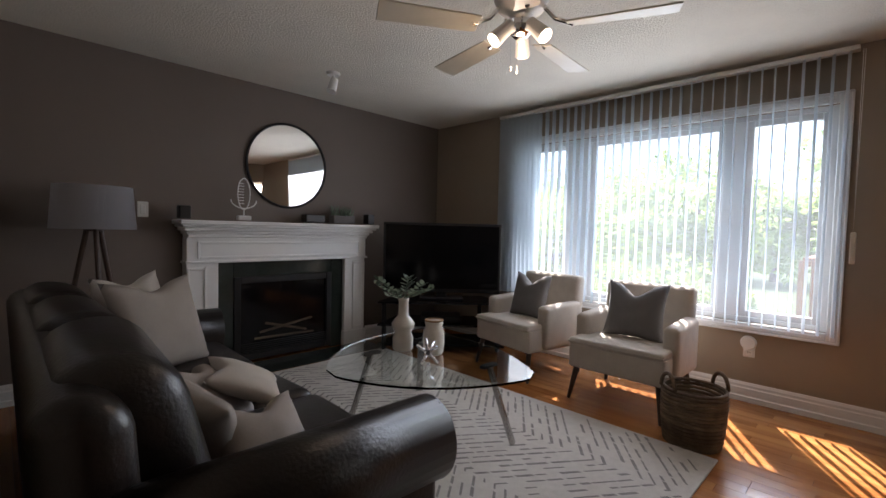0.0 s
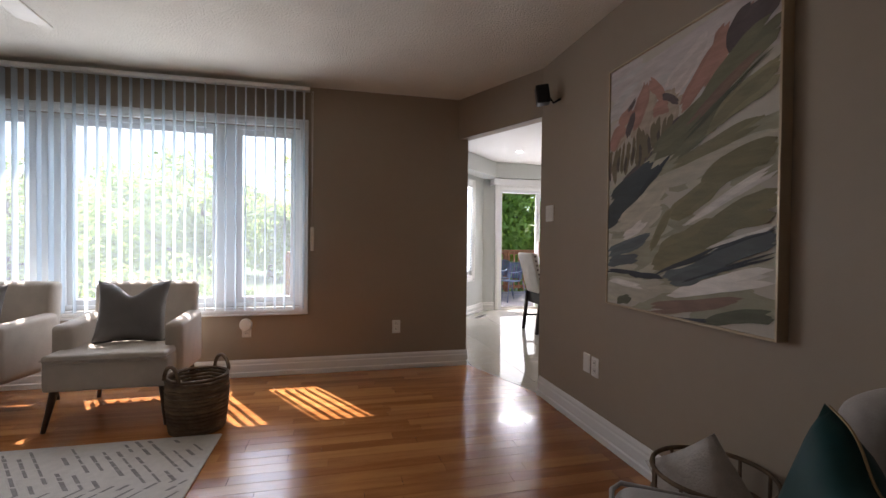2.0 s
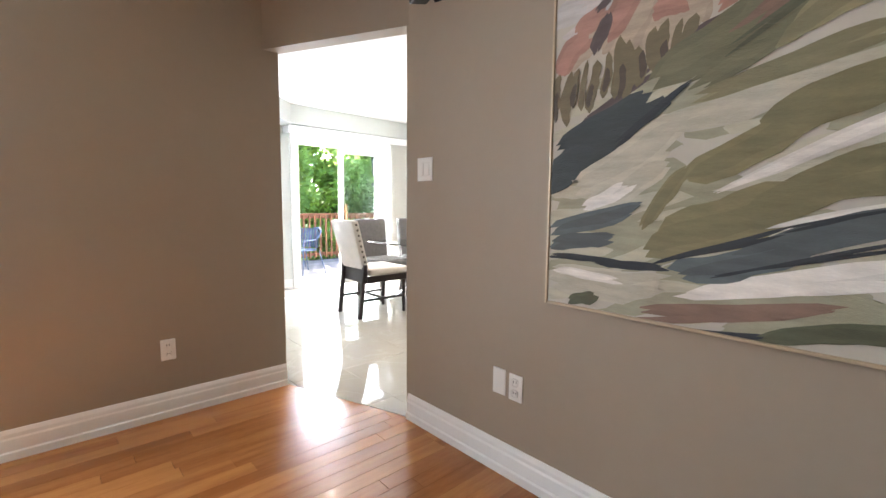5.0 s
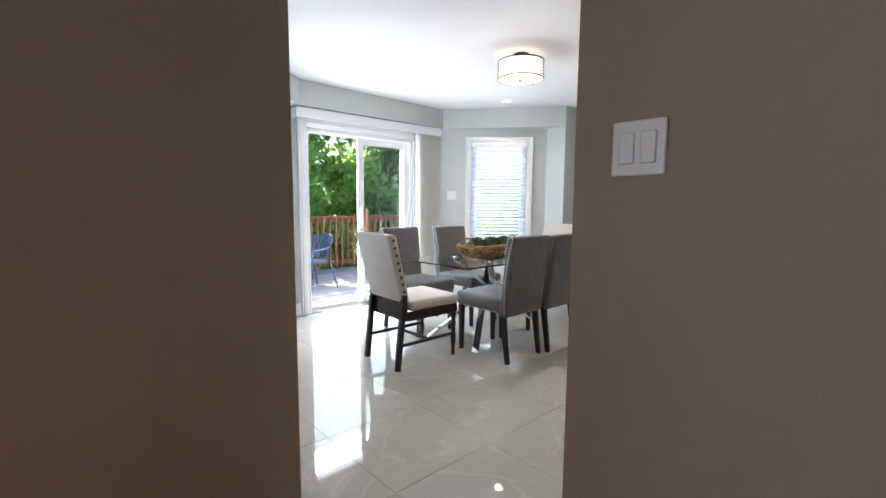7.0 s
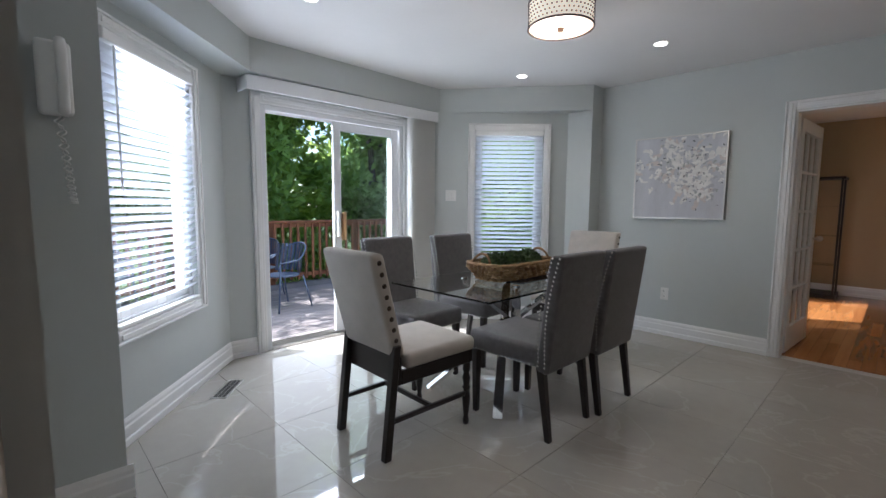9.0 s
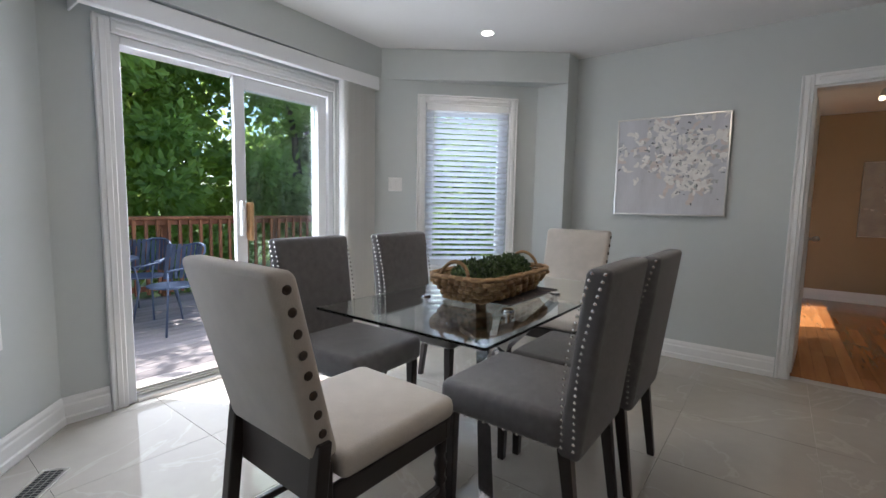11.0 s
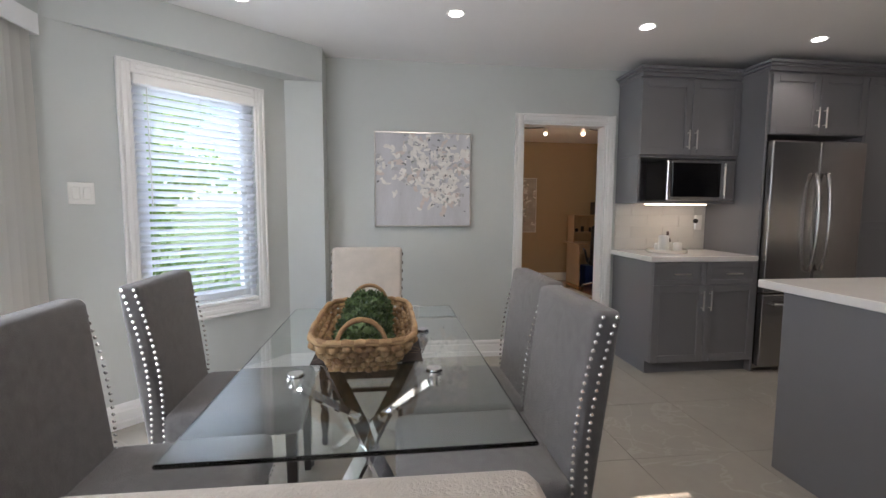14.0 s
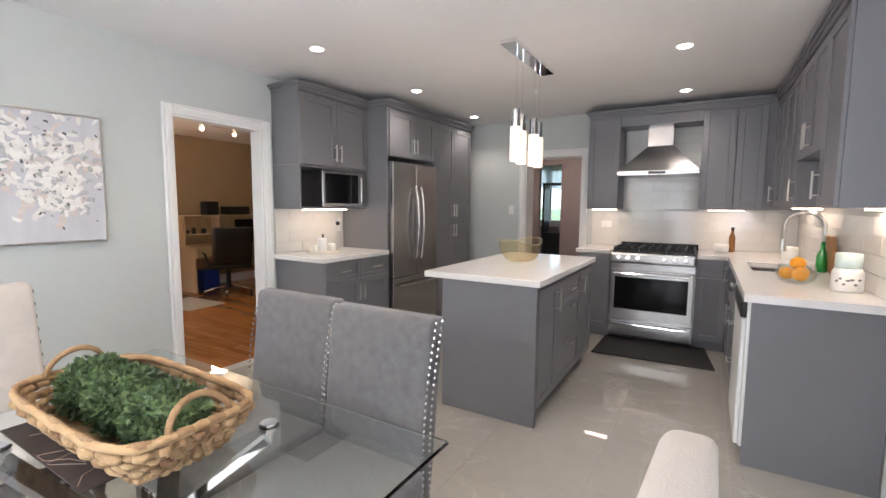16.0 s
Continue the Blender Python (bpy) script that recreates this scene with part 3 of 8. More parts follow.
# wide living-room window: s runs along -y from the fireplace corner
window("window_1", WW, 1.305, 3.716, 0.58, 2.085, (1.80, 2.00, 3.07, 3.21), "white three-light vinyl window in the living room", M_GLASS_D)
window("window_2", BAY1, 0.10, 0.935, 0.595, 2.045, (), "white bay window with moulded casing")
window("window_3", BAY2, 0.61, 1.335, 0.615, 2.015, (), "white bay window with moulded casing", M_GLASS_G)
slat_blind(BAY1, 0.10, 0.935, 0.595, 2.045, -38, "white slatted blind, half open, lit from behind")
slat_blind(BAY2, 0.61, 1.335, 0.615, 2.015, -36, "white slatted blind, half open, with blue daylight between slats")

# vertical vane blind of the living room
vb = new("vertical_blind")
vb.matrix_basis = WW
tagged(vb, "sheer grey vertical vane blind drawn across the window", "blind")
bm = B()
box(bm, 1.03, 3.80, -0.115, -0.055, 2.375, 2.405, 0.004)
part("headrail", bm, M_WHITE, vb, "white aluminium track")
rng = random.Random(11)
VM = B()
n = 5
for side in (0,):
    rows = []
    for i in range(n + 1):
        u = -0.044 + 0.088 * i / n
        y = 0.010 * (1 - (u / 0.044) ** 2)
        rows.append((VM.verts.new((u, y, -1.80)), VM.verts.new((u, y, 0))))
    for a, b in zip(rows, rows[1:]):
        VM.faces.new((a[0], b[0], b[1], a[1]))
vane0 = None
s = 1.07
while s < 3.79:
    if vane0 is None:
        vane0 = part("vane", VM, M_VANE, vb, smooth=True)
        o = vane0
    else:
        o = new("vane", vane0.data)
        o.parent = vb
    turn = 100 + rng.uniform(-4, 4) if s > 1.5 else 70 + rng.uniform(-6, 6)
    o.matrix_basis = pose(s, -0.085, 2.372, 0, 0, turn)
    s += 0.0745 if s > 1.5 else 0.05
bm = B()
tube(bm, [(3.815, -0.08, 2.38), (3.817, -0.08, 1.8), (3.820, -0.085, 1.25), (3.823, -0.08, 1.8), (3.825, -0.08, 2.38)], 0.0018, 5)
cord = part("pull_cord", bm, M_WHITE, vb)
bm = B()
box(bm, 3.807, 3.837, -0.10, -0.07, 1.05, 1.25, 0.006)
part("cord_weight", bm, M_CERAM, vb, "ivory cord weight")

# sliding patio door
sd = new("door_1")
sd.matrix_basis = SDW
struct(sd, "white sliding patio door standing partly open", "door")
casing(sd, 0.29, 1.75, 0.0, 2.03, w=0.08, sill=False)
bm = B()
box(bm, 0.29, 0.335, 0.0, 0.14, 0.0, 2.03, 0.004)
box(bm, 1.705, 1.75, 0.0, 0.14, 0.0, 2.03, 0.004)
box(bm, 0.335, 1.705, 0.0, 0.14, 1.985, 2.03, 0.004)
part("door_frame", bm, M_VINYL, sd)
bm = B()
box(bm, 0.335, 1.705, -0.01, 0.16, -0.02, 0.022, 0.004)
for yy in (0.03, 0.075, 0.12):
    box(bm, 0.335, 1.705, yy, yy + 0.008, 0.02, 0.032)
part("threshold", bm, M_NICKEL, sd, "aluminium sill track")
bm = B()
frame_rect(bm, 0.965, 1.705, 0.032, 1.985, 0.075, 0.03, 0.07)
part("sliding_panel", bm, M_VINYL, sd)
pane(sd, 1.04, 1.63, 0.107, 1.91, 0.048, M_GLASS_G)
bm = B()
frame_rect(bm, 1.0, 1.705, 0.032, 1.985, 0.07, 0.085, 0.125)
part("fixed_panel", bm, M_VINYL, sd)
pane(sd, 1.07, 1.635, 0.10, 1.915, 0.10, M_GLASS_G)
bm = B()
box(bm, 0.983, 1.013, -0.012, 0.03, 0.93, 1.17, 0.006)
part("door_handle", bm, M_WHITE, sd)
bm = B()
box(bm, 1.030, 1.058, -0.035, 0.028, 0.90, 1.16, 0.008)
part("door_pull", bm, mat("light_oak", (0.45, 0.26, 0.11), 0.5, var=0.2, scale=4, stretch=(8, 8, 1)), sd, "light oak pull bar")

# valance and gathered vanes at the patio door
vl = new("door_valance")
vl.matrix_basis = SDW
tagged(vl, "white valance box above the patio door", "valance")
bm = B()
box(bm, 0.12, 2.06, -0.205, -0.195, 2.085, 2.185, 0.002)
box(bm, 0.12, 0.13, -0.195, -0.001, 2.085, 2.185, 0.002)
box(bm, 2.05, 2.06, -0.195, -0.085, 2.085, 2.185, 0.002)
box(bm, 0.13, 1.94, -0.195, -0.001, 2.175, 2.185, 0.002)
part("valance_box", bm, M_VINYL, vl)
vs = new("gathered_blind")
vs.matrix_basis = SDW
tagged(vs, "ivory vertical vanes gathered beside the patio door", "blind")
bm = B()
box(bm, 0.14, 1.98, -0.15, -0.11, 2.10, 2.135, 0.003)
part("track", bm, M_WHITE, vs)
VM = B()
for u0 in (0,):
    rows = []
    for i in range(6):
        u = -0.044 + 0.088 * i / 5
        y = 0.009 * (1 - (u / 0.044) ** 2)
        rows.append((VM.verts.new((u, y, -2.06)), VM.verts.new((u, y, 0))))
    for a, b in zip(rows, rows[1:]):
        VM.faces.new((a[0], b[0], b[1], a[1]))
v0 = part("vane", VM, M_VANE_W, vs, smooth=True)
for i in range(17):
    o = v0 if i == 0 else new("vane", v0.data)
    o.parent = vs
    o.matrix_basis = pose(1.73 + i * 0.0195, -0.13, 2.10, 0, 0, 78 + (i * 37 % 11))

# door casings inside the kitchen
GW = pose(5.43, -5.417, 0, 0, 0, 180)
dc = new("door_2")
dc.matrix_basis = GW
struct(dc, "white casing of the office doorway", "door")
casing(dc, 1.63, 2.37, 0.0, 1.99, w=0.07, sill=False)
bm = B()
box(bm, 1.63, 1.645, 0.0, 0.125, 0.0, 1.99)
box(bm, 2.355, 2.37, 0.0, 0.125, 0.0, 1.99)
box(bm, 1.645, 2.355, 0.0, 0.125, 1.975, 1.99)
part("jamb", bm, M_TRIM, dc)
RW = pose(0.14, -5.417, 0, 0, 0, 90)
dh = new("door_3")
dh.matrix_basis = RW
struct(dh, "white casing of the hallway doorway", "door")
casing(dh, 1.28, 1.99, 0.0, 1.975, w=0.07, sill=False)
bm = B()
box(bm, 1.28, 1.295, 0.0, 0.265, 0.0, 1.975)
box(bm, 1.975, 1.99, 0.0, 0.265, 0.0, 1.975)
box(bm, 1.295, 1.975, 0.0, 0.265, 1.96, 1.975)
part("jamb", bm, M_TRIM, dh)


def french_door(x, y, rz, label):
    d = thing("french_door", label, "door", x, y, 0, rz, "french doors of the office")
    W, HH = 0.74, 1.95
    bm = B()
    box(bm, 0, 0.09, -0.018, 0.018, 0.01, HH, 0.003)
    box(bm, W - 0.09, W, -0.018, 0.018, 0.01, HH, 0.003)
    box(bm, 0.09, W - 0.09, -0.018, 0.018, 0.01, 0.22, 0.003)
    box(bm, 0.09, W - 0.09, -0.018, 0.018, HH - 0.10, HH, 0.003)
    part("door_leaf", bm, M_TRIM, d)
    gw, gh = (W - 0.18) / 3, (HH - 0.32) / 5
    for i in (1, 2):
        bm = B()
        box(bm, 0.09 + i * gw - 0.010, 0.09 + i * gw + 0.010, -0.014, 0.014, 0.22, HH - 0.10, 0.003)
        part("glazing_bar", bm, M_TRIM, d)
    for j in range(1, 5):
        bm = B()
        box(bm, 0.09, W - 0.09, -0.0135, 0.0135, 0.22 + j * gh - 0.010, 0.22 + j * gh + 0.010, 0.003)
        part("glazing_bar", bm, M_TRIM, d)
    for i in range(3):
        for j in range(5):
            pane(d, 0.10 + i * gw, 0.08 + (i + 1) * gw, 0.23 + j * gh, 0.21 + (j + 1) * gh, -0.003)
    for sgn in (-1, 1):
        bm = B()
        cyl(bm, (W - 0.05, 0.018 * sgn, 0.95), (W - 0.05, 0.05 * sgn, 0.95), 0.011, seg=12)
        ball(bm, (W - 0.05, 0.065 * sgn, 0.95), 0.026, 2)
        part("door_knob", bm, M_NICKEL, d, "brushed nickel knob", smooth=True)
    return d


french_door(3.79, -5.56, -94, "white fifteen-pane french door standing open")


# ---- breakfast room ----
def nails(bm, pts, r, normal_axis):
    for p in pts:
        sc = [1, 1, 1]
        sc[normal_axis] = 0.55
        ball(bm, p, r, 1, sc)


def parson_chair(x, y, rz, label, group):
    """Upholstered chair with a tall slightly raked back; it faces +y."""
    c = thing("dining_chair", label, "chair", x, y, 0, rz, group)
    bm = B()
    box(bm, -0.235, 0.235, -0.20, 0.29, 0.385, 0.505, 0.03, 3)
    part("seat", bm, M_GREYF, c, smooth=True)
    bm = B()
    box(bm, -0.225, 0.225, -0.255, -0.175, 0.36, 0.985, 0.022, 3)
    for v in bm.verts:
        k = max(0.0, v.co.z - 0.45) / 0.55
        v.co.y -= 0.08 * k ** 1.3 - (0.02 * math.sin(3.14 * k))
        v.co.x *= 1 + 0.02 * k
    part("backrest", bm, M_GREYF, c, smooth=True)
    for sx in (-1, 1):
        bm = B()
        for i in range(26):
            z = 0.40 + i * 0.0228
            k = max(0.0, z - 0.45) / 0.55
            y0 = -0.08 * k ** 1.3 + 0.02 * math.sin(3.14 * k)
            for yy in (-0.235, -0.195):
                ball(bm, (sx * (0.226 * (1 + 0.02 * k)), yy + y0, z), 0.0065, 1, (0.5, 1, 1))
        part("nailhead_trim", bm, M_NAIL, c, "bright double row of nailheads")["kind"] = "stuff"
    bm = B()
    for i in range(17):
        ball(bm, (-0.21 + i * 0.02625, 0.291, 0.398), 0.0055, 1, (1, 0.5, 1))
        for sx in (-1, 1):
            if i < 16:
                ball(bm, (sx * 0.236, -0.15 + i * 0.0265, 0.398), 0.0055, 1, (0.5, 1, 1))
    part("seat_nailheads", bm, M_NAIL, c, "row of nailheads round the seat")["kind"] = "stuff"
    for sx in (-1, 1):
        for yy, lean in ((0.25, 0.0), (-0.20, -0.055)):
            bm = B()
            box(bm, sx * 0.20 - 0.022, sx * 0.20 + 0.022, yy - 0.022, yy + 0.022, 0.0, 0.39, 0.004)
            for v in bm.verts:
                k = 1 - v.co.z / 0.39
                v.co.x = sx * 0.20 + (v.co.x - sx * 0.20) * (1 - 0.3 * k)
                v.co.y = yy + (v.co.y - yy) * (1 - 0.3 * k) + lean * k
            part("leg", bm, M_DARKW, c)
    return c


def cream_chair(x, y, rz, label):
    c = thing("host_chair", label, "chair", x, y, 0, rz, "cream chairs at the table ends")
    bm = B()
    box(bm, -0.24, 0.24, -0.20, 0.29, 0.43, 0.51, 0.03, 3)
    part("seat", bm, M_LINEN2, c, smooth=True)
    bm = B()
    box(bm, -0.23, 0.23, -0.265, -0.185, 0.50, 1.01, 0.024, 3)
    for v in bm.verts:
        k = max(0.0, v.co.z - 0.5) / 0.51
        v.co.y -= 0.135 * k
        v.co.x *= 0.93 + 0.06 * k
    part("backrest", bm, M_LINEN2, c, smooth=True)
    for sx in (-1, 1):
        for i in range(9):
            bm = B()
            z = 0.53 + i * 0.0545
            k = (z - 0.5) / 0.51
            ball(bm, (sx * (0.232 * (0.93 + 0.06 * k)), -0.225 - 0.135 * k, z), 0.0125, 2, (0.45, 1, 1))
            part("stud", bm, M_NAILB, c, "large bronze stud", smooth=True)
    bm = B()
    box(bm, -0.225, 0.225, 0.255, 0.28, 0.36, 0.43, 0.004)
    box(bm, -0.225, 0.225, -0.245, -0.22, 0.36, 0.50, 0.004)
    for sx in (-1, 1):
        box(bm, sx * 0.215 - 0.012, sx * 0.215 + 0.012, -0.22, 0.255, 0.36, 0.43, 0.004)
    part("seat_rail", bm, M_DARKW, c)
    for sx in (-1, 1):
        bm = B()
        box(bm, sx * 0.21 - 0.02, sx * 0.21 + 0.02, -0.265, -0.225, 0.0, 0.56, 0.004)
        for v in bm.verts:
            k = max(0, 0.4 - v.co.z) / 0.4
            v.co.y -= 0.06 * k ** 1.5
        part("back_leg", bm, M_DARKW, c)
        bm = B()
        lathe(bm, [(0.014, 0.0), (0.018, 0.02), (0.013, 0.05), (0.02, 0.10), (0.024, 0.16), (0.016, 0.20), (0.024, 0.215), (0.016, 0.23), (0.024, 0.27), (0.016, 0.30), (0.022, 0.315), (0.022, 0.36)], 14, (sx * 0.205, 0.25, 0))
        part("front_leg", bm, M_DARKW, c, smooth=True)
        bm = B()
        box(bm, sx * 0.207 - 0.010, sx * 0.207 + 0.010, -0.27, 0.25, 0.17, 0.195, 0.003)
        part("stretcher", bm, M_DARKW, c)
    bm = B()
    box(bm, -0.2, 0.2, -0.02, 0.0, 0.17, 0.195, 0.003)
    part("stretcher", bm, M_DARKW, c)
    return c


GRP = "grey chairs round the dining table"
LAB = "grey linen dining chair with nailhead trim and black legs"
parson_chair(4.615, -3.10, -90, LAB, GRP)
parson_chair(4.58, -3.58, -90, LAB, GRP)
parson_chair(5.595, -3.01, 92, LAB, GRP)
parson_chair(5.56, -3.66, 92, LAB, GRP)
cream_chair(5.005, -2.49, 179, "cream linen dining chair with bronze studs and turned black legs")
cream_chair(5.06, -4.33, 0, "cream linen dining chair at the far table end")

# glass dining table
tb = thing("dining_table", "rectangular clear glass dining table with crossed chrome legs", "table", 5.0, -3.40, 0)
bm = B()
box(bm, -0.41, 0.41, -0.72, 0.72, 0.725, 0.737, 0.004)
top = part("tabletop", bm, mat("table_glass", (0.93, 0.98, 0.965), 0.0, trans=1.0, ior=1.45), tb)
top.visible_shadow = False
for sx in (-1, 1):
    for sy in (-1, 1):
        bm = B()
        a, b = Vector((sx * 0.30, sy * 0.50, 0.0)), Vector((-sx * 0.22, -sy * 0.24, 0.692))
        d = (b - a)
        side = d.cross(Vector((0, 0, 1))).normalized() * 0.028
        up = d.cross(side).normalized() * 0.011
        vs = [bm.verts.new(p + s1 * side + s2 * up) for p in (a, b) for s1, s2 in ((-1, -1), (1, -1), (1, 1), (-1, 1))]
        for i in range(4):
            bm.faces.new((vs[i], vs[(i + 1) % 4], vs[4 + (i + 1) % 4], vs[4 + i]))
        bm.faces.new(vs[:4][::-1])
        bm.faces.new(vs[4:])
        bmesh.ops.recalc_face_normals(bm, faces=bm.faces[:])
        part("leg", bm, M_CHROME, tb)
        bm = B()
        cyl(bm, (b.x, b.y, 0.677), (b.x, b.y, 0.715), 0.013, seg=16)
        cyl(bm, (b.x, b.y, 0.715), (b.x, b.y, 0.725), 0.028, seg=20)
        cyl(bm, (b.x, b.y, 0.737), (b.x, b.y, 0.743), 0.024, seg=20)
        part("glass_mount", bm, M_CHROME, tb)
bm = B()
cyl(bm, (0, 0, 0.27), (0, 0, 0.40), 0.035, seg=20)
part("hub", bm, M_CHROME, tb)

pm = thing("table_runner", "dark brown patterned runner on the glass table", "runner", 5.0, -3.50, 0.7375)
bm = B()
box(bm, -0.19, 0.19, -0.24, 0.26, 0.0, 0.004, 0.001)
part("cloth", bm, mat("dark_runner", (0.035, 0.024, 0.02), 0.7, var=0.2, scale=20), pm)
bm = B()
rng = random.Random(4)
for i in range(26):
    cx, cy, an = rng.uniform(-0.16, 0.16), rng.uniform(-0.22, 0.22), rng.uniform(0, 6.28)
    pts = [(max(-0.185, min(0.185, cx + 0.05 * k * math.cos(an + 0.22 * k))), max(-0.235, min(0.255, cy + 0.05 * k * math.sin(an + 0.22 * k))), 0.0042) for k in range(4)]
    tube(bm, pts, 0.0012, 4)
part("leaf_pattern", bm, mat("runner_thread", (0.20, 0.15, 0.11), 0.7), pm)

# woven tray basket with boxwood balls
bk = thing("woven_basket", "long woven water-hyacinth tray basket with looped handles", "basket", 5.01, -3.42, 0.742, 0)
bk.scale = (0.88, 1.04, 1.0)
bm = B()
rng = random.Random(8)


def oblong(a, b, k):
    """A rounded rectangle of half sizes a and b, k from 0 to 1 round it."""
    an = 6.28318 * k
    c, s = math.cos(an), math.sin(an)
    f = (abs(c) ** 5 + abs(s) ** 5) ** -0.2
    return a * c * f, b * s * f


for row in range(5):
    z = 0.012 + row * 0.020
    a, b = 0.125 + row * 0.016, 0.255 + row * 0.014
    for i in range(64):
        x0, y0 = oblong(a, b, i / 64)
        x1, y1 = oblong(a, b, (i + 1.25) / 64)
        off = 0.009 * (1 if (i + row) % 2 else -0.4)
        nx, ny = x0 / a * 0.7, y0 / b * 0.7
        p0 = Vector((x0 + nx * off, y0 + ny * off, z + rng.uniform(-0.004, 0.004)))
        p1 = Vector((x1 + nx * off, y1 + ny * off, z + rng.uniform(-0.004, 0.004)))
        pm_ = (p0 + p1) / 2 + Vector((nx * 0.010, ny * 0.010, 0))
        tube(bm, [p0, pm_, p1], 0.0105, 6)
part("weave", bm, M_WICKER, bk, smooth=True)
bm = B()
for k in range(2):
    tube(bm, [(*oblong(0.195 + 0.004 * k, 0.318, i / 48), 0.112 + 0.004 * math.sin(i * 2 + k * 3)) for i in range(48)], 0.010, 6, True)
part("rim", bm, M_WICKER, bk, smooth=True)
bm = B()
box(bm, -0.125, 0.125, -0.255, 0.255, 0.0, 0.012, 0.004)
part("base", bm, M_WICKER, bk)
for sy in (-1, 1):
    bm = B()
    tube(bm, [(0.085 * math.cos(a), sy * (0.318 - 0.02 * math.sin(a)), 0.10 + 0.08 * math.sin(a)) for a in [math.pi * i / 16 for i in range(17)]], 0.0085, 7)
    part("handle", bm, M_WICKER, bk, smooth=True)


def leaf_mesh(bm, centre, radius, count, size, rng, shell=0.55, sc=(1, 1, 1)):
    for _ in range(count):
        d = Vector((rng.gauss(0, 1), rng.gauss(0, 1), rng.gauss(0, 1))).normalized()
        p = Vector(centre) + Vector((d.x * sc[0], d.y * sc[1], d.z * sc[2])) * radius * rng.uniform(shell, 1.05)
        t = (d + Vector((rng.uniform(-1, 1), rng.uniform(-1, 1), rng.uniform(-1, 1))) * 0.9).normalized()
        u = t.cross(Vector((rng.uniform(-1, 1), rng.uniform(-1, 1), rng.uniform(-1, 1)))).normalized()
        L = size * rng.uniform(0.7, 1.3)
        q = t.cross(u) * L * 0.12
        vs = [bm.verts.new(v) for v in (p, p + t * L * 0.5 + u * L * 0.32 + q, p + t * L, p + t * L * 0.5 - u * L * 0.32 + q)]
        bm.faces.new(vs)


rng = random.Random(21)
for i, yy in enumerate((-0.185, 0.0, 0.185)):
    bx_ = thing("boxwood_ball", "green artificial boxwood ball in the woven tray", "plant", 5.01, -3.42 + yy, 0.742 + 0.088, 0, "boxwood balls in the tray")
    bm = B()
    ball(bm, (0, 0, 0), 0.076, 2)
    part("core", bm, M_BOX, bx_)
    bm = B()
    leaf_mesh(bm, (0, 0, 0), 0.088, 1900, 0.016, rng, 0.78, (1.04, 1.0, 0.96))
    part("leaves", bm, M_BOX, bx_)

# drum ceiling light
dl = thing("drum_ceiling_light", "lit drum ceiling light with a bronze rim and beaded shade", "lamp", 4.60, -3.28, H)
bm = B()
lathe(bm, [(0.055, -0.05), (0.06, -0.03), (0.06, -0.0)], 24)
part("canopy", bm, M_WALNUT, dl)
M_DRUM = glow("lit_drum_shade", (1.0, 0.86, 0.66), 0.27)
bm = B()
lathe(bm, [(0.175, -0.20), (0.18, -0.195), (0.18, -0.065), (0.175, -0.06)], 40)
part("shade", bm, M_DRUM, dl, "cream beaded shade, lit")
bm = B()
for z in (-0.20, -0.062):
    tube(bm, [(0.183 * math.cos(6.2832 * i / 40), 0.183 * math.sin(6.2832 * i / 40), z) for i in range(40)], 0.006, 6, True)
part("rim", bm, M_WALNUT, dl)
bm = B()
for r in range(5):
    for i in range(44):
        an = 6.2832 * (i + 0.5 * (r % 2)) / 44
        ball(bm, (0.182 * math.cos(an), 0.182 * math.sin(an), -0.085 - r * 0.023), 0.0055, 1)
part("beads", bm, M_WALNUT, dl)["kind"] = "stuff"
bm = B()
cyl(bm, (0, 0, -0.225), (0, 0, -0.20), 0.014, 0.022, 12)
part("finial", bm, M_WALNUT, dl)
bulb("drum_bulb", (4.60, -3.28, H - 0.27), 5, (1, 0.86, 0.68), 0.12)

# recessed downlights
M_SPOT = glow("lit_downlight", (1.0, 0.93, 0.82), 4.0)
first = None
for x, y in ((5.68, -2.30), (5.74, -4.47), (4.51, -4.51), (3.26, -4.53), (1.98, -4.56), (0.62, -4.64), (2.07, -2.32), (0.78, -2.36), (3.32, -2.45)):
    if first is None:
        first = thing("recessed_downlight", "lit recessed downlight with a white trim ring", "lamp", x, y, H, 0, "recessed downlights in the ceiling")
        bm = B()
        lathe(bm, [(0.040, -0.002), (0.055, -0.006), (0.055, -0.001)], 24)
        part("trim_ring", bm, M_TRIM, first)
        bm = B()
        cyl(bm, (0, 0, -0.006), (0, 0, -0.003), 0.041, seg=24)
        part("lens", bm, M_SPOT, first)
    else:
        copy_thing(first, pose(x, y, H))
    bulb("downlight_beam", (x, y, H - 0.02), DOWN_W, (1.0, 0.88, 0.72), 0.04, 125)


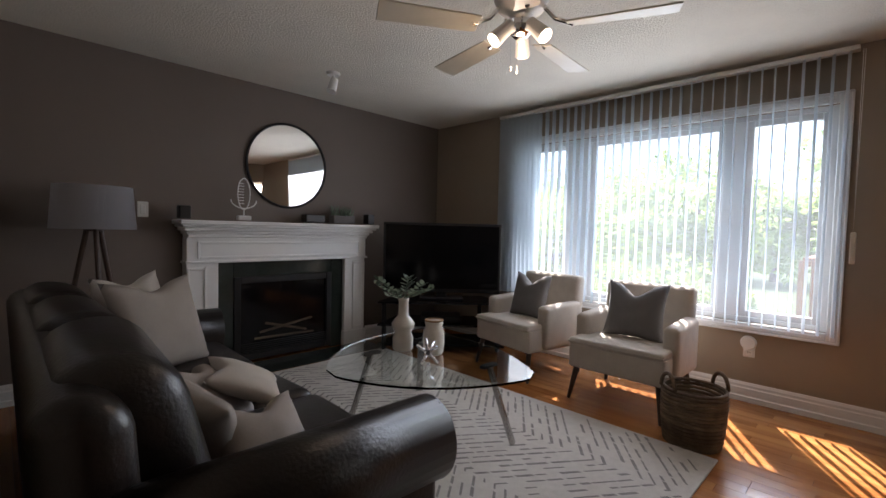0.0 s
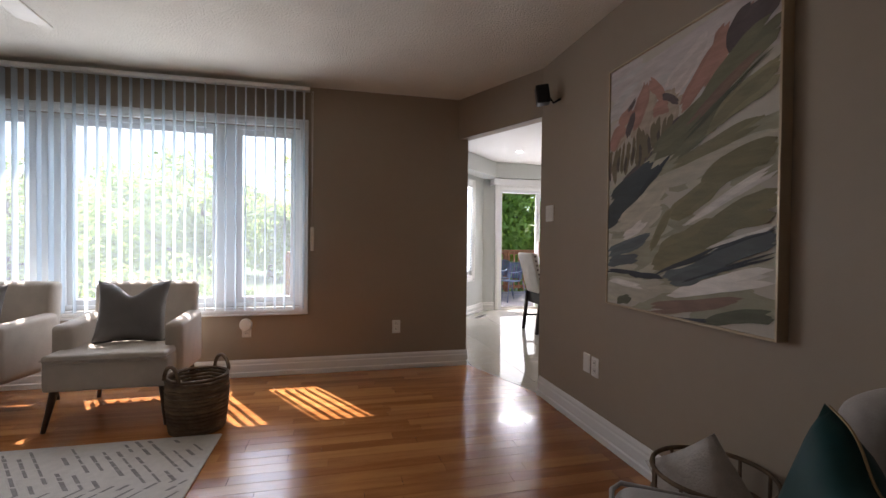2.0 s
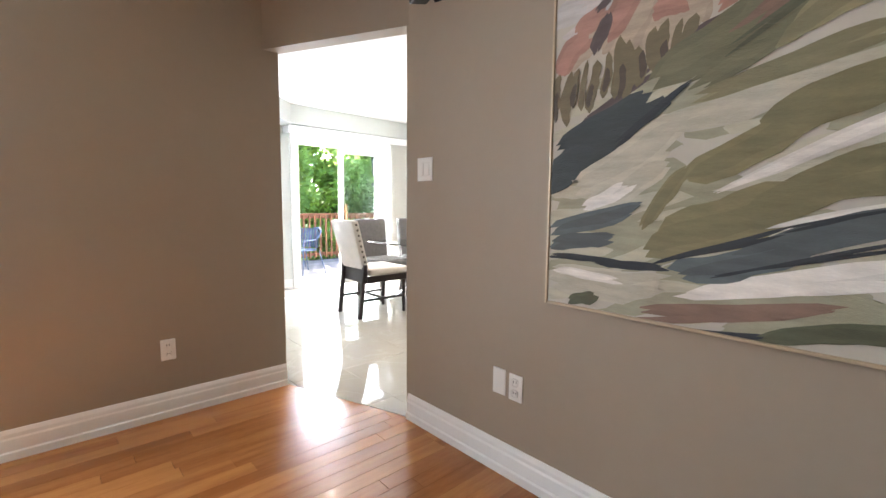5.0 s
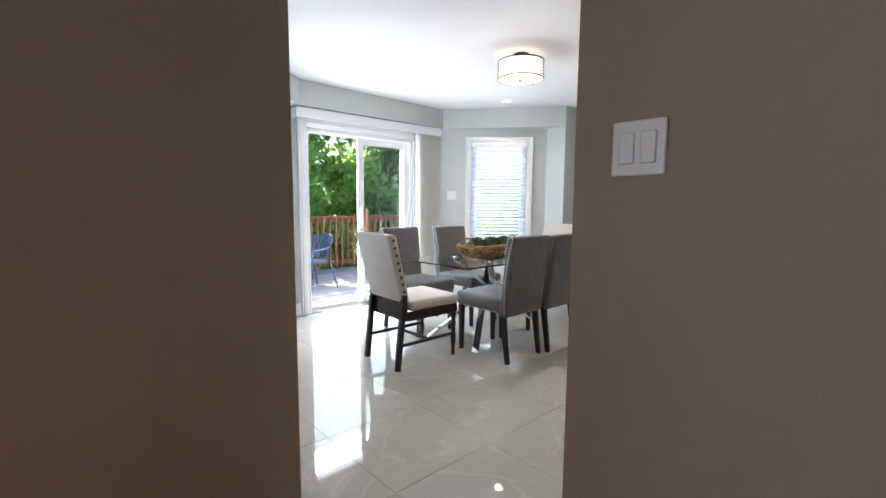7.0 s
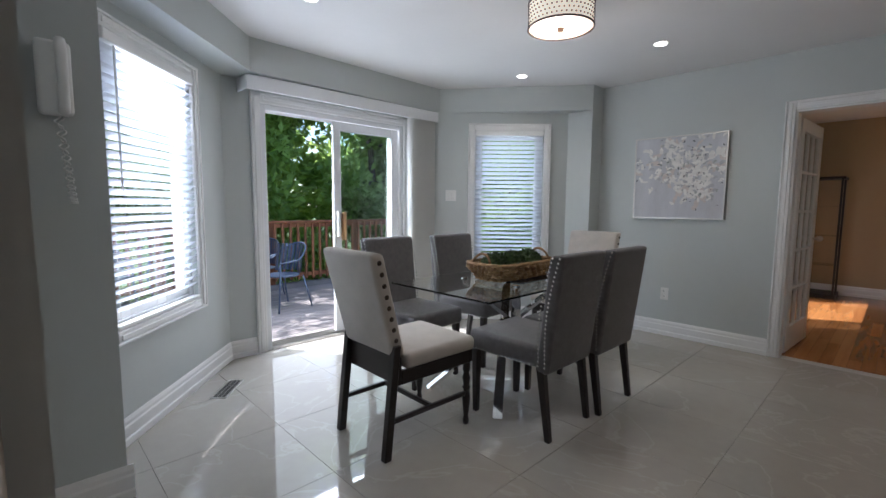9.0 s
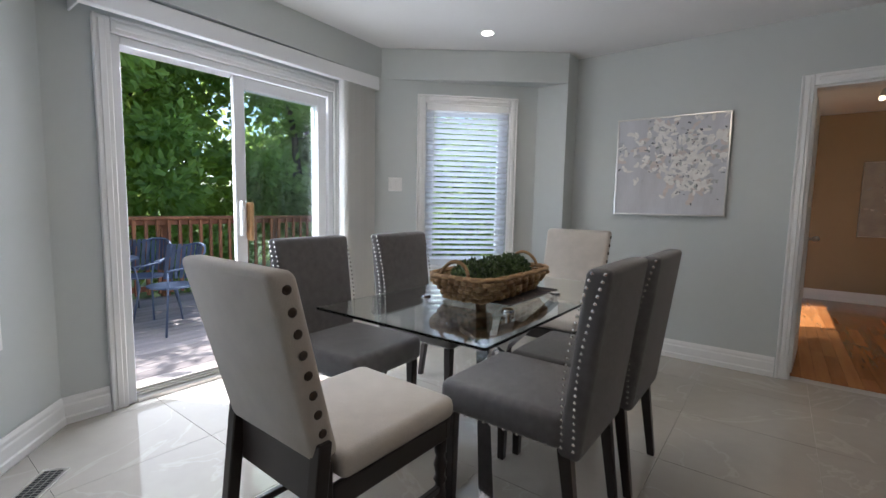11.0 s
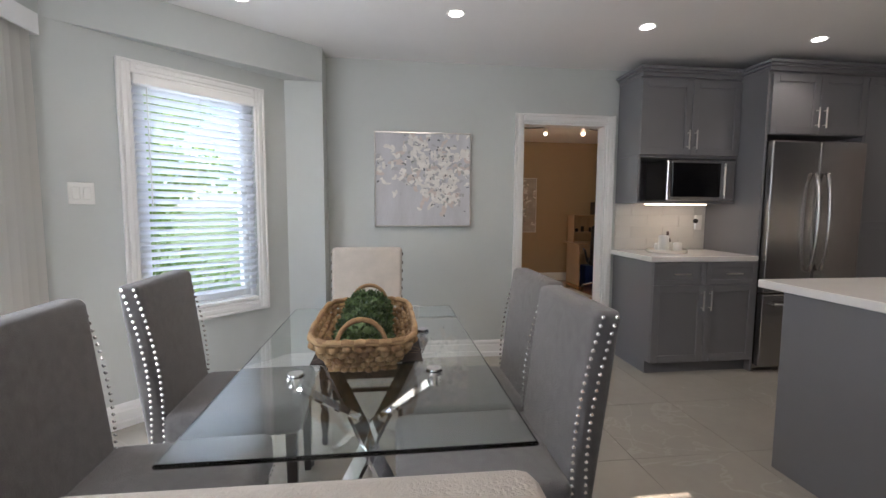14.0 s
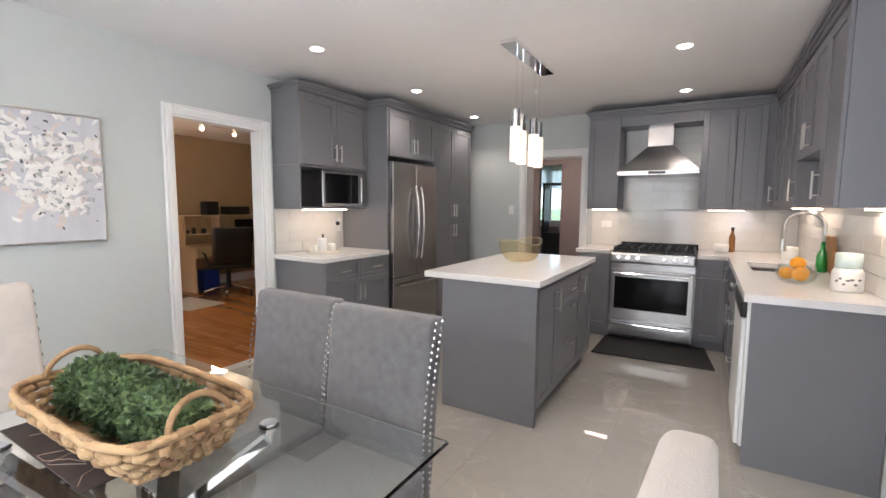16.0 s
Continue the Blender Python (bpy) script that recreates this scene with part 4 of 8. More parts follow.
def plate(x, y, z, rz, label, kind, w=0.072, h=0.116, cat="switch"):
    """A wall plate; its face looks along -y before the turn."""
    p = thing(kind, label, cat, x, y, z, rz)
    bm = B()
    box(bm, -w / 2, w / 2, -0.006, 0, -h / 2, h / 2, 0.003)
    part("cover", bm, M_WHITE, p)
    if kind == "wall_outlet":
        for dz in (-0.024, 0.024):
            bm = B()
            box(bm, -0.016, 0.016, -0.009, -0.005, dz - 0.017, dz + 0.017, 0.006)
            o = part("socket", bm, M_WHITE, p)
            bm = B()
            box(bm, -0.008, -0.005, -0.0095, -0.0085, dz - 0.002, dz + 0.008)
            box(bm, 0.005, 0.008, -0.0095, -0.0085, dz - 0.002, dz + 0.008)
            part("slot", bm, M_BLACK, o)
    elif kind == "light_switch":
        n = max(1, round((w - 0.02) / 0.05))
        for i in range(n):
            xx = (i - (n - 1) / 2) * 0.046
            bm = B()
            box(bm, xx - 0.017, xx + 0.017, -0.011, -0.005, -0.034, 0.034, 0.003)
            part("rocker", bm, M_WHITE, p)
    return p


bp = BAY2 @ pose(0.36, 0, 1.335)
pl = plate(0, 0, 0, 0, "white double light switch on the bay wall", "light_switch", 0.115)
pl.matrix_basis = bp
bp = BAY2 @ pose(0.34, 0, 0.36)
pl = plate(0, 0, 0, 0, "white wall outlet on the bay wall", "wall_outlet", 0.072, cat="outlet")
pl.matrix_basis = bp
plate(4.70, -5.417, 0.40, 180, "white wall outlet on the grey-green wall", "wall_outlet", cat="outlet")
plate(0.14, -4.32, 1.31, 90, "white light switch beside the hallway door", "light_switch")


def canvas(x, z, w, h, face_y, rz, label, strokes, ground, frame_mat, depth=0.035, fw=0.012):
    """A framed canvas; strokes are (material, list of (x, z, length, width, angle))."""
    p = thing("wall_painting_canvas", label, "painting", x, face_y, z, rz)
    bm = B()
    box(bm, -w / 2 + fw, w / 2 - fw, -depth + 0.004, 0, -h / 2 + fw, h / 2 - fw)
    part("canvas", bm, ground, p)
    bm = B()
    frame_rect(bm, -w / 2, w / 2, -h / 2, h / 2, fw, -depth - 0.004, 0.0, 0.002)
    part("frame", bm, frame_mat, p)
    lay = 0
    for material, items in strokes:
        for sx, sz, L, wd, an in items:
            bm = B()
            lay += 1
            yy = -depth + 0.0035 - 0.000018 * lay
            n = 9
            ca, sa = math.cos(an), math.sin(an)
            up, lo = [], []
            for i in range(n + 1):
                u = i / n
                jag = 0.28 * noise.noise(Vector((sx * 31 + u * 4.1, sz * 27, L * 13)))
                half = wd / 2 * (max(0.0, 1 - abs(2 * u - 1) ** 3.2) ** 0.5 + jag) + 0.0006
                mid = 0.18 * wd * math.sin(u * 5 + sx * 17)
                for lst, hv in ((up, half), (lo, -half * (0.8 + 0.5 * noise.noise(Vector((u * 5, sx * 9, sz * 9)))))):
                    px, pz = sx + (u - 0.5) * L * ca - (mid + hv) * sa, sz + (u - 0.5) * L * sa + (mid + hv) * ca
                    px = max(-w / 2 + fw + 0.001, min(w / 2 - fw - 0.001, px))
                    pz = max(-h / 2 + fw + 0.001, min(h / 2 - fw - 0.001, pz))
                    lst.append(bm.verts.new((px, yy, pz)))
            for i in range(n):
                bm.faces.new((lo[i], lo[i + 1], up[i + 1], up[i]))
            part("brush_stroke", bm, material, p)
    return p


def paint(name, c, v=0.12):
    return mat(name, c, 0.6, var=v, scale=11, stretch=(0.8, 1, 4), bump=0.3, bscale=120)


def blossoms(w, h, seed, dim=1.0, share=1.0):
    r = random.Random(seed)
    tones = [("blush_paint", (0.62, 0.55, 0.52)), ("white_paint", (0.74, 0.72, 0.69)), ("grey_paint", (0.46, 0.46, 0.48)), ("sage_paint", (0.40, 0.42, 0.40)), ("charcoal_paint", (0.10, 0.11, 0.12)), ("petal_paint", (0.80, 0.78, 0.75))]
    out = []
    for k, (nm, c) in enumerate(tones):
        items = []
        for _ in range(int((48, 80, 36, 22, 46, 66)[k] * share)):
            t = r.random()
            cx, cz = r.gauss(0.06 * w, 0.24 * w), 0.16 * h + r.gauss(0, 0.17 * h)
            if r.random() < 0.3:
                cx, cz = r.gauss(0.2 * w, 0.1 * w), r.gauss(-0.1 * h, 0.1 * h)
            s = (0.075, 0.06, 0.045, 0.035, 0.017, 0.045)[k] * w * r.uniform(0.6, 1.4)
            items.append((max(-0.46 * w, min(0.46 * w, cx)), max(-0.44 * h, min(0.46 * h, cz)), s * 1.3, s * r.uniform(0.35, 0.8), r.uniform(0, 3.1)))
        out.append((paint(nm, tuple(q * dim for q in c)), items))
    return out


M_CANV = mat("pale_blue_canvas", (0.55, 0.55, 0.58), 0.7, var=0.12, scale=3, stretch=(3, 1, 0.6), bump=0.2, bscale=200)
canvas(4.635, 1.50, 0.79, 0.762, -5.418, 180, "square floral painting in white, blush and grey", blossoms(0.79, 0.762, 5, 1.0, 1.5), M_CANV, M_NICKEL)

# floor register
fv = thing("floor_vent", "grey metal floor vent beside the baseboard", "vent", 6.20, -1.915, 0.0, -40)
bm = B()
box(bm, -0.15, 0.15, -0.05, 0.05, 0.0, 0.004, 0.001)
part("plate", bm, M_NICKEL, fv)
for i in range(15):
    for j in range(3):
        bm = B() if (i, j) == (0, 0) else bm
        box(bm, -0.13 + i * 0.018, -0.119 + i * 0.018, -0.036 + j * 0.026, -0.016 + j * 0.026, 0.0041, 0.0052)
part("louvres", bm, M_BLACK, fv)

# wall phone with coiled cord
ph = thing("wall_phone", "white wall phone with a hanging coiled cord", "phone", 5.328, -1.10, 1.66, -90)
bm = B()
box(bm, -0.05, 0.05, -0.05, 0, -0.12, 0.14, 0.015, 2)
part("body", bm, M_WHITE, ph, smooth=True)
bm = B()
tube(bm, [(0.02, -0.05 - 0.035 * math.sin(math.pi * i / 10) ** 0.5, -0.11 + 0.025 * i) for i in range(11)], 0.018, 8)
part("handset", bm, M_WHITE, ph, smooth=True)
bm = B()
tube(bm, [(0.03 * math.sin(k / 160 * 3.14) + 0.011 * math.cos(k * 0.9), -0.035 + 0.011 * math.sin(k * 0.9), -0.12 - 0.36 * math.sin(k / 160 * 3.14) + 0.0006 * k) for k in range(160)], 0.0028, 5)
part("cord", bm, M_WHITE, ph, smooth=True)


# ---- kitchen ----
def bar_handle(parent, x, z, length, vertical, y=-0.02):
    bm = B()
    if vertical:
        cyl(bm, (x, y - 0.03, z - length / 2), (x, y - 0.03, z + length / 2), 0.006, seg=10)
        for dz in (-0.36, 0.36):
            cyl(bm, (x, y, z + dz * length), (x, y - 0.03, z + dz * length), 0.004, seg=8)
    else:
        cyl(bm, (x - length / 2, y - 0.03, z), (x + length / 2, y - 0.03, z), 0.006, seg=10)
        for dx in (-0.36, 0.36):
            cyl(bm, (x + dx * length, y, z), (x + dx * length, y - 0.03, z), 0.004, seg=8)
    part("handle", bm, M_NICKEL, parent, "satin nickel bar handle", smooth=False)


def front(parent, s0, s1, z0, z1, handle="", name="door"):
    """A recessed-panel cabinet front with an optional bar handle: vl, vr (upright at an edge, low), tl, tr (upright, high), h (level)."""
    bm = B()
    g = 0.0015
    rail = 0.055 if (z1 - z0) > 0.25 else 0.035
    frame_rect(bm, s0 + g, s1 - g, z0 + g, z1 - g, rail, -0.02, -0.001, 0.002)
    box(bm, s0 + rail - 0.004, s1 - rail + 0.004, -0.011, -0.001, z0 + rail - 0.004, z1 - rail + 0.004)
    d = part(name, bm, M_CAB, parent)
    if handle:
        if handle == "h":
            bar_handle(d, (s0 + s1) / 2, (z0 + z1) / 2 if z1 - z0 < 0.25 else z1 - 0.03, 0.13, False)
        else:
            x = s0 + 0.032 if handle[1] == "l" else s1 - 0.032
            z = z0 + 0.12 if handle[0] == "v" else z1 - 0.12
            bar_handle(d, x, z, 0.15, True)
    return d


def unit(name, label, m, w, d, z0, z1, fronts, toe=0.0, group="grey kitchen cabinets", solid=True):
    c = new(name)
    c.matrix_basis = m
    tagged(c, label, "cabinet", group)
    bm = B()
    if solid:
        box(bm, 0, w, 0, d, z0 + toe, z1, 0.001)
    else:
        box(bm, 0, 0.018, 0, d, z0, z1)
        box(bm, w - 0.018, w, 0, d, z0, z1)
        box(bm, 0.018, w - 0.018, d - 0.01, d, z0, z1)
        box(bm, 0.018, w - 0.018, 0, d - 0.01, z1 - 0.018, z1)
        box(bm, 0.018, w - 0.018, 0, d - 0.01, z0, z0 + 0.018)
    part("body", bm, M_CAB, c)
    if toe:
        bm = B()
        box(bm, 0.001, w - 0.001, 0.055, d, z0, z0 + toe)
        part("toe_kick", bm, M_CAB, c)
    for f in fronts:
        front(c, *f)
    return c


def crown(m, s0, s1, z, d0=0.0, ends=(0.0, 0.0)):
    """Stepped crown moulding along cabinet tops."""
    c = new("crown_moulding")
    c.matrix_basis = m
    tagged(c, "grey painted crown moulding on top of the cabinets", "moulding", "crown mouldings")
    bm = B()
    for k, (o, a, b) in enumerate(((0.004, 0.0, 0.03), (0.018, 0.03, 0.05), (0.036, 0.05, 0.072))):
        box(bm, s0 - (o if ends[0] else 0), s1 + (o if ends[1] else 0), -o - 0.02, d0, z + a, z + b, 0.003)
    part("moulding", bm, M_CAB, c)


FR = lambda x, y: pose(x, y, 0, 0, 0, 180)
# coffee station, fridge housing and pantry
unit("base_cabinet", "grey base cabinet with two drawers and two doors", FR(2.955, -4.825), 0.855, 0.585, 0, 0.875,
     [(0.0, 0.428, 0.70, 0.872, "h", "drawer"), (0.428, 0.855, 0.70, 0.872, "h", "drawer"), (0.0, 0.428, 0.10, 0.70, "tr"), (0.428, 0.855, 0.10, 0.70, "tl")], 0.10)
ct = thing("countertop", "white quartz countertop of the coffee station", "countertop", 0, 0, 0, 0, "white quartz countertops")
bm = B()
box(bm, 2.102, 2.98, -5.415, -4.80, 0.877, 0.917, 0.004, 2)
part("slab", bm, M_QUARTZ, ct)
unit("wall_cabinet", "grey wall cabinet above the microwave niche", FR(2.955, -5.085), 0.855, 0.33, 1.70, 2.303,
     [(0.0, 0.428, 1.70, 2.283, "vr"), (0.428, 0.855, 1.70, 2.283, "vl")])
unit("microwave_niche", "open grey niche below the wall cabinet", FR(2.955, -5.085), 0.855, 0.33, 1.32, 1.698, [], solid=False)
mw = thing("microwave", "stainless microwave in the open niche", "microwave", 2.712, -5.065, 1.339, 180)
mw.scale = (1.19, 1.0, 1.06)
bm = B()
box(bm, 0, 0.50, 0.0, 0.30, 0.0, 0.31, 0.006)
part("body", bm, M_STEEL, mw)
bm = B()
box(bm, 0.03, 0.385, -0.012, 0.0, 0.03, 0.285, 0.004)
part("door_glass", bm, M_SCREEN, mw, "black glass door")
bm = B()
box(bm, 0.42, 0.49, -0.008, 0.0, 0.02, 0.29, 0.003)
part("control_panel", bm, M_STEEL_D, mw)
bm = B()
cyl(bm, (0.402, -0.03, 0.05), (0.402, -0.03, 0.26), 0.006, seg=8)
part("handle", bm, M_NICKEL, mw)
unit("fridge_housing", "grey tall housing side beside the fridge", FR(2.099, -4.825), 0.02, 0.585, 0, 2.303, [])
unit("fridge_top_cabinet", "grey cabinet above the fridge", FR(2.078, -4.825), 0.82, 0.585, 1.84, 2.303,
     [(0.0, 0.41, 1.845, 2.283, "vr"), (0.41, 0.82, 1.845, 2.283, "vl")])
unit("pantry_cabinet", "tall grey pantry cabinet with four doors", FR(1.257, -4.825), 0.89, 0.585, 0, 2.303,
     [(0.0, 0.445, 1.18, 2.283, "vr"), (0.445, 0.89, 1.18, 2.283, "vl"), (0.0, 0.445, 0.10, 1.18, "tr"), (0.445, 0.89, 0.10, 1.18, "tl")], 0.10)
crown(FR(2.955, -5.085), 0.0, 0.855, 2.303, 0.33, (1, 0))
crown(FR(2.099, -4.825), 0.0, 1.732, 2.303, 0.585, (1, 1))
fg = thing("refrigerator", "brushed stainless french-door refrigerator", "refrigerator", 2.073, -4.77, 0.0, 180)
bm = B()
box(bm, 0, 0.81, 0.065, 0.63, 0.02, 1.79, 0.004)
part("body", bm, M_STEEL_D, fg)
for a, b, c, d, nm in ((0.002, 0.403, 0.63, 1.79, "door"), (0.407, 0.808, 0.63, 1.79, "door"), (0.002, 0.808, 0.05, 0.622, "freezer_drawer")):
    bm = B()
    box(bm, a, b, 0.0, 0.062, c, d, 0.012, 3)
    dd = part(nm, bm, M_STEEL_D, fg)
    bm = B()
    if nm == "door":
        x = b - 0.045 if a < 0.1 else a + 0.045
        tube(bm, [(x, -0.02 - 0.045 * math.sin(math.pi * i / 12) ** 0.6, 0.80 + 0.75 * i / 12) for i in range(13)], 0.013, 8)
    else:
        tube(bm, [(0.08 + 0.65 * i / 12, -0.02 - 0.04 * math.sin(math.pi * i / 12) ** 0.5, 0.545) for i in range(13)], 0.013, 8)
    part("handle", bm, M_STEEL, dd, smooth=True)

# island
unit("island_cabinet", "grey island cabinet with doors and drawers", FR(3.029, -2.988), 1.445, 0.63, 0, 0.875,
     [(0.03, 0.41, 0.10, 0.85, "tr"), (0.41, 1.05, 0.66, 0.85, "h", "drawer"), (0.41, 1.05, 0.38, 0.66, "h", "drawer"), (0.41, 1.05, 0.10, 0.38, "h", "drawer"), (1.05, 1.43, 0.10, 0.85, "tl")], 0.08)
ep = thing("island_end_panel", "plain grey end panel of the island", "panel", 3.03, 0, 0)
bm = B()
box(bm, 0, 0.018, -3.623, -2.968, 0.0, 0.875, 0.001)
part("panel", bm, M_CAB, ep)
ct = thing("countertop", "white quartz island countertop", "countertop", 0, 0, 0, 0, "white quartz countertops")
bm = B()
box(bm, 1.56, 3.068, -3.757, -2.945, 0.877, 0.917, 0.005, 2)
part("slab", bm, M_QUARTZ, ct)
bw = thing("folded_glass_bowl", "pale amber glass bowl with a wavy rim on the island", "bowl", 2.235, -3.39, 0.918)
M_AMBER = pane_glass("amber_glass", (0.95, 0.89, 0.74), 0.02)


def wavy(r, h, an):
    """A place on the folded bowl, whose rim dips twice on its way round."""
    k = h * h
    return (r * math.cos(an) * (1 + 0.10 * k * math.cos(2 * an + 0.8)), r * math.sin(an) * (1 + 0.10 * k * math.cos(2 * an + 0.8)), 0.0035 + 0.160 * h * (1 + 0.14 * k * math.cos(2 * an + 0.8)))


bm = B()
rings = [[bm.verts.new(wavy(0.04 + 0.127 * math.sin(1.5708 * j / 9) ** 0.75, 1 - math.cos(1.5708 * j / 9) if j < 9 else 1.0, 6.28318 * i / 48)) for i in range(48)] for j in range(10)]
for lo, hi in zip(rings, rings[1:]):
    for i in range(48):
        bm.faces.new((lo[i], lo[(i + 1) % 48], hi[(i + 1) % 48], hi[i]))
bm.faces.new(rings[0][::-1])
bmesh.ops.solidify(bm, geom=bm.faces[:], thickness=0.003)
part("glass", bm, M_AMBER, bw, smooth=True)
bm = B()
tube(bm, [wavy(0.167, 1.0, 6.28318 * i / 60) for i in range(60)], 0.0028, 6, True)
part("rim", bm, mat("brass_edge", (0.62, 0.50, 0.28), 0.3, metal=1.0), bw, "brass edge", smooth=True)

# range wall
LW = lambda y, x=0.78: pose(x, y, 0, 0, 0, 90)
unit("base_cabinet", "grey base cabinet beside the range", LW(-3.29), 0.325, 0.635, 0, 0.875, [(0.0, 0.325, 0.70, 0.872, "", "drawer"), (0.0, 0.325, 0.10, 0.70, "")], 0.10)
unit("base_cabinet", "narrow grey filler cabinet beside the range", LW(-2.187), 0.255, 0.635, 0, 0.875, [(0.0, 0.255, 0.70, 0.872, "", "drawer"), (0.0, 0.255, 0.10, 0.70, "")], 0.10)
ct = thing("countertop", "short white quartz countertop beside the range", "countertop", 0, 0, 0, 0, "white quartz countertops")
bm = B()
box(bm, 0.142, 0.805, -3.31, -2.963, 0.877, 0.917, 0.004, 2)
part("slab", bm, M_QUARTZ, ct)
UW = lambda y: pose(0.49, y, 0, 0, 0, 90)
unit("wall_cabinet", "grey wall cabinet beside the hood", UW(-3.28), 0.32, 0.345, 1.335, 2.303, [(0.0, 0.32, 1.335, 2.283, "")])
unit("hood_valance", "grey valance above the range hood", UW(-2.958), 0.75, 0.345, 2.20, 2.303, [])
unit("wall_cabinet", "grey wall cabinet beside the hood", UW(-2.206), 0.28, 0.345, 1.335, 2.303, [(0.0, 0.28, 1.335, 2.283, "")])
unit("corner_cabinet", "grey corner wall cabinet", UW(-1.924), 0.555, 0.345, 1.335, 2.303, [(0.0, 0.235, 1.335, 2.283, "")])
crown(UW(-3.28), 0.0, 1.62, 2.303, 0.345, (1, 0))
hd = thing("range_hood", "stainless pyramid range hood", "hood", 0.14, -2.583, 0)
bm = B()
box(bm, 0.005, 0.50, -0.375, 0.375, 1.68, 1.725, 0.003)
vs = [bm.verts.new(p) for p in ((0.005, -0.37, 1.725), (0.48, -0.37, 1.725), (0.48, 0.37, 1.725), (0.005, 0.37, 1.725), (0.005, -0.12, 1.99), (0.25, -0.12, 1.99), (0.25, 0.12, 1.99), (0.005, 0.12, 1.99))]
for f in ((0, 1, 5, 4), (1, 2, 6, 5), (2, 3, 7, 6), (3, 0, 4, 7), (4, 5, 6, 7)):
    bm.faces.new([vs[i] for i in f])
part("canopy", bm, M_STEEL, hd)
bm = B()
box(bm, 0.005, 0.25, -0.12, 0.12, 1.992, 2.20, 0.002)
part("chimney", bm, M_STEEL, hd)
bm = B()
box(bm, 0.499, 0.504, -0.08, 0.08, 1.69, 1.715, 0.001)
part("control_strip", bm, M_BLACK, hd)
rg = thing("gas_range", "stainless gas range with black oven glass", "range", 0.82, -2.953, 0.0, 90)
W = 0.765
bm = B()
box(bm, 0, W, 0.0, 0.66, 0.05, 0.90, 0.004)
part("body", bm, M_STEEL, rg)
bm = B()
box(bm, 0.01, W - 0.01, -0.03, 0.0, 0.23, 0.735, 0.006)
od = part("oven_door", bm, M_STEEL, rg)
bm = B()
box(bm, 0.055, W - 0.055, -0.034, -0.029, 0.335, 0.66, 0.003)
part("oven_glass", bm, M_SCREEN, od, "black oven glass")
bm = B()
cyl(bm, (0.05, -0.075, 0.70), (W - 0.05, -0.075, 0.70), 0.012, seg=12)
for x in (0.08, W - 0.08):
    cyl(bm, (x, -0.03, 0.70), (x, -0.075, 0.70), 0.008, seg=8)
part("handle", bm, M_CHROME, od, smooth=False)
bm = B()
box(bm, 0.01, W - 0.01, -0.025, 0.0, 0.065, 0.215, 0.006)
dw = part("warming_drawer", bm, M_STEEL, rg)
bm = B()
cyl(bm, (0.05, -0.06, 0.185), (W - 0.05, -0.06, 0.185), 0.010, seg=12)
for x in (0.08, W - 0.08):
    cyl(bm, (x, -0.025, 0.185), (x, -0.06, 0.185), 0.007, seg=8)
part("handle", bm, M_CHROME, dw)
bm = B()
box(bm, 0.0, W, -0.055, 0.03, 0.80, 0.905, 0.02, 3)
part("control_panel", bm, M_STEEL, rg)
for i, x in enumerate((0.09, 0.18, 0.27, 0.50, 0.59, 0.68)):
    bm = B()
    cyl(bm, (x, -0.055, 0.855), (x, -0.09, 0.862), 0.024, 0.020, 16)
    part("knob", bm, M_STEEL, rg)
bm = B()
box(bm, 0.01, W - 0.01, 0.035, 0.64, 0.901, 0.915, 0.003)
part("cooktop", bm, M_BLACK, rg)
for gx in (0.02, 0.265, 0.51):
    bm = B()
    for k in range(4):
        box(bm, gx + k * 0.074, gx + k * 0.074 + 0.012, 0.05, 0.62, 0.93, 0.95)
    for k in range(3):
        box(bm, gx, gx + 0.234, 0.06 + k * 0.27, 0.072 + k * 0.27, 0.915, 0.942)
    part("grate", bm, M_BLACKM, rg)
bm = B()
box(bm, 0.0, W, 0.64, 0.66, 0.90, 0.965, 0.004)
part("back_trim", bm, M_BLACK, rg)
mt = thing("kitchen_mat", "dark ribbed mat on the tile in front of the range", "mat", 0, 0, 0.001)
bm = B()
prism(bm, [(0.745, -2.98), (0.735, -2.08), (1.335, -2.0), (1.382, -2.99)], 0, 0.012)
part("mat_body", bm, mat("charcoal_mat", (0.035, 0.033, 0.032), 0.9, var=0.3, scale=20, stretch=(30, 1, 1), bump=0.5, bscale=80), mt)

# sink run
SR = lambda x, y=-1.91: pose(x, y, 0, 0, 0, 0)
unit("base_cabinet", "grey corner base cabinet in the sink run", SR(0.78), 0.26, 0.545, 0, 0.875, [(0.0, 0.26, 0.10, 0.872, "tl")], 0.10)
unit("sink_cabinet", "grey sink base cabinet with two doors", SR(1.042), 0.86, 0.545, 0, 0.64, [(0.0, 0.43, 0.10, 0.64, "tr"), (0.43, 0.86, 0.10, 0.64, "tl")], 0.10)
unit("drawer_cabinet", "grey drawer cabinet in the sink run", SR(1.904), 0.31, 0.545, 0, 0.875, [(0.0, 0.31, 0.62, 0.872, "h", "drawer"), (0.0, 0.31, 0.36, 0.62, "h", "drawer"), (0.0, 0.31, 0.10, 0.36, "h", "drawer")], 0.10)
dwm = thing("dishwasher", "dishwasher with a white door edge and black panel", "dishwasher", 2.217, -1.92, 0)
bm = B()
box(bm, 0, 0.60, 0.0, 0.55, 0.09, 0.872, 0.003)
part("body", bm, M_WHITE, dwm)
bm = B()
box(bm, 0.003, 0.597, -0.022, -0.001, 0.10, 0.78, 0.004)
part("door", bm, M_WHITE, dwm)
bm = B()
box(bm, 0.003, 0.597, -0.028, -0.001, 0.785, 0.868, 0.006)
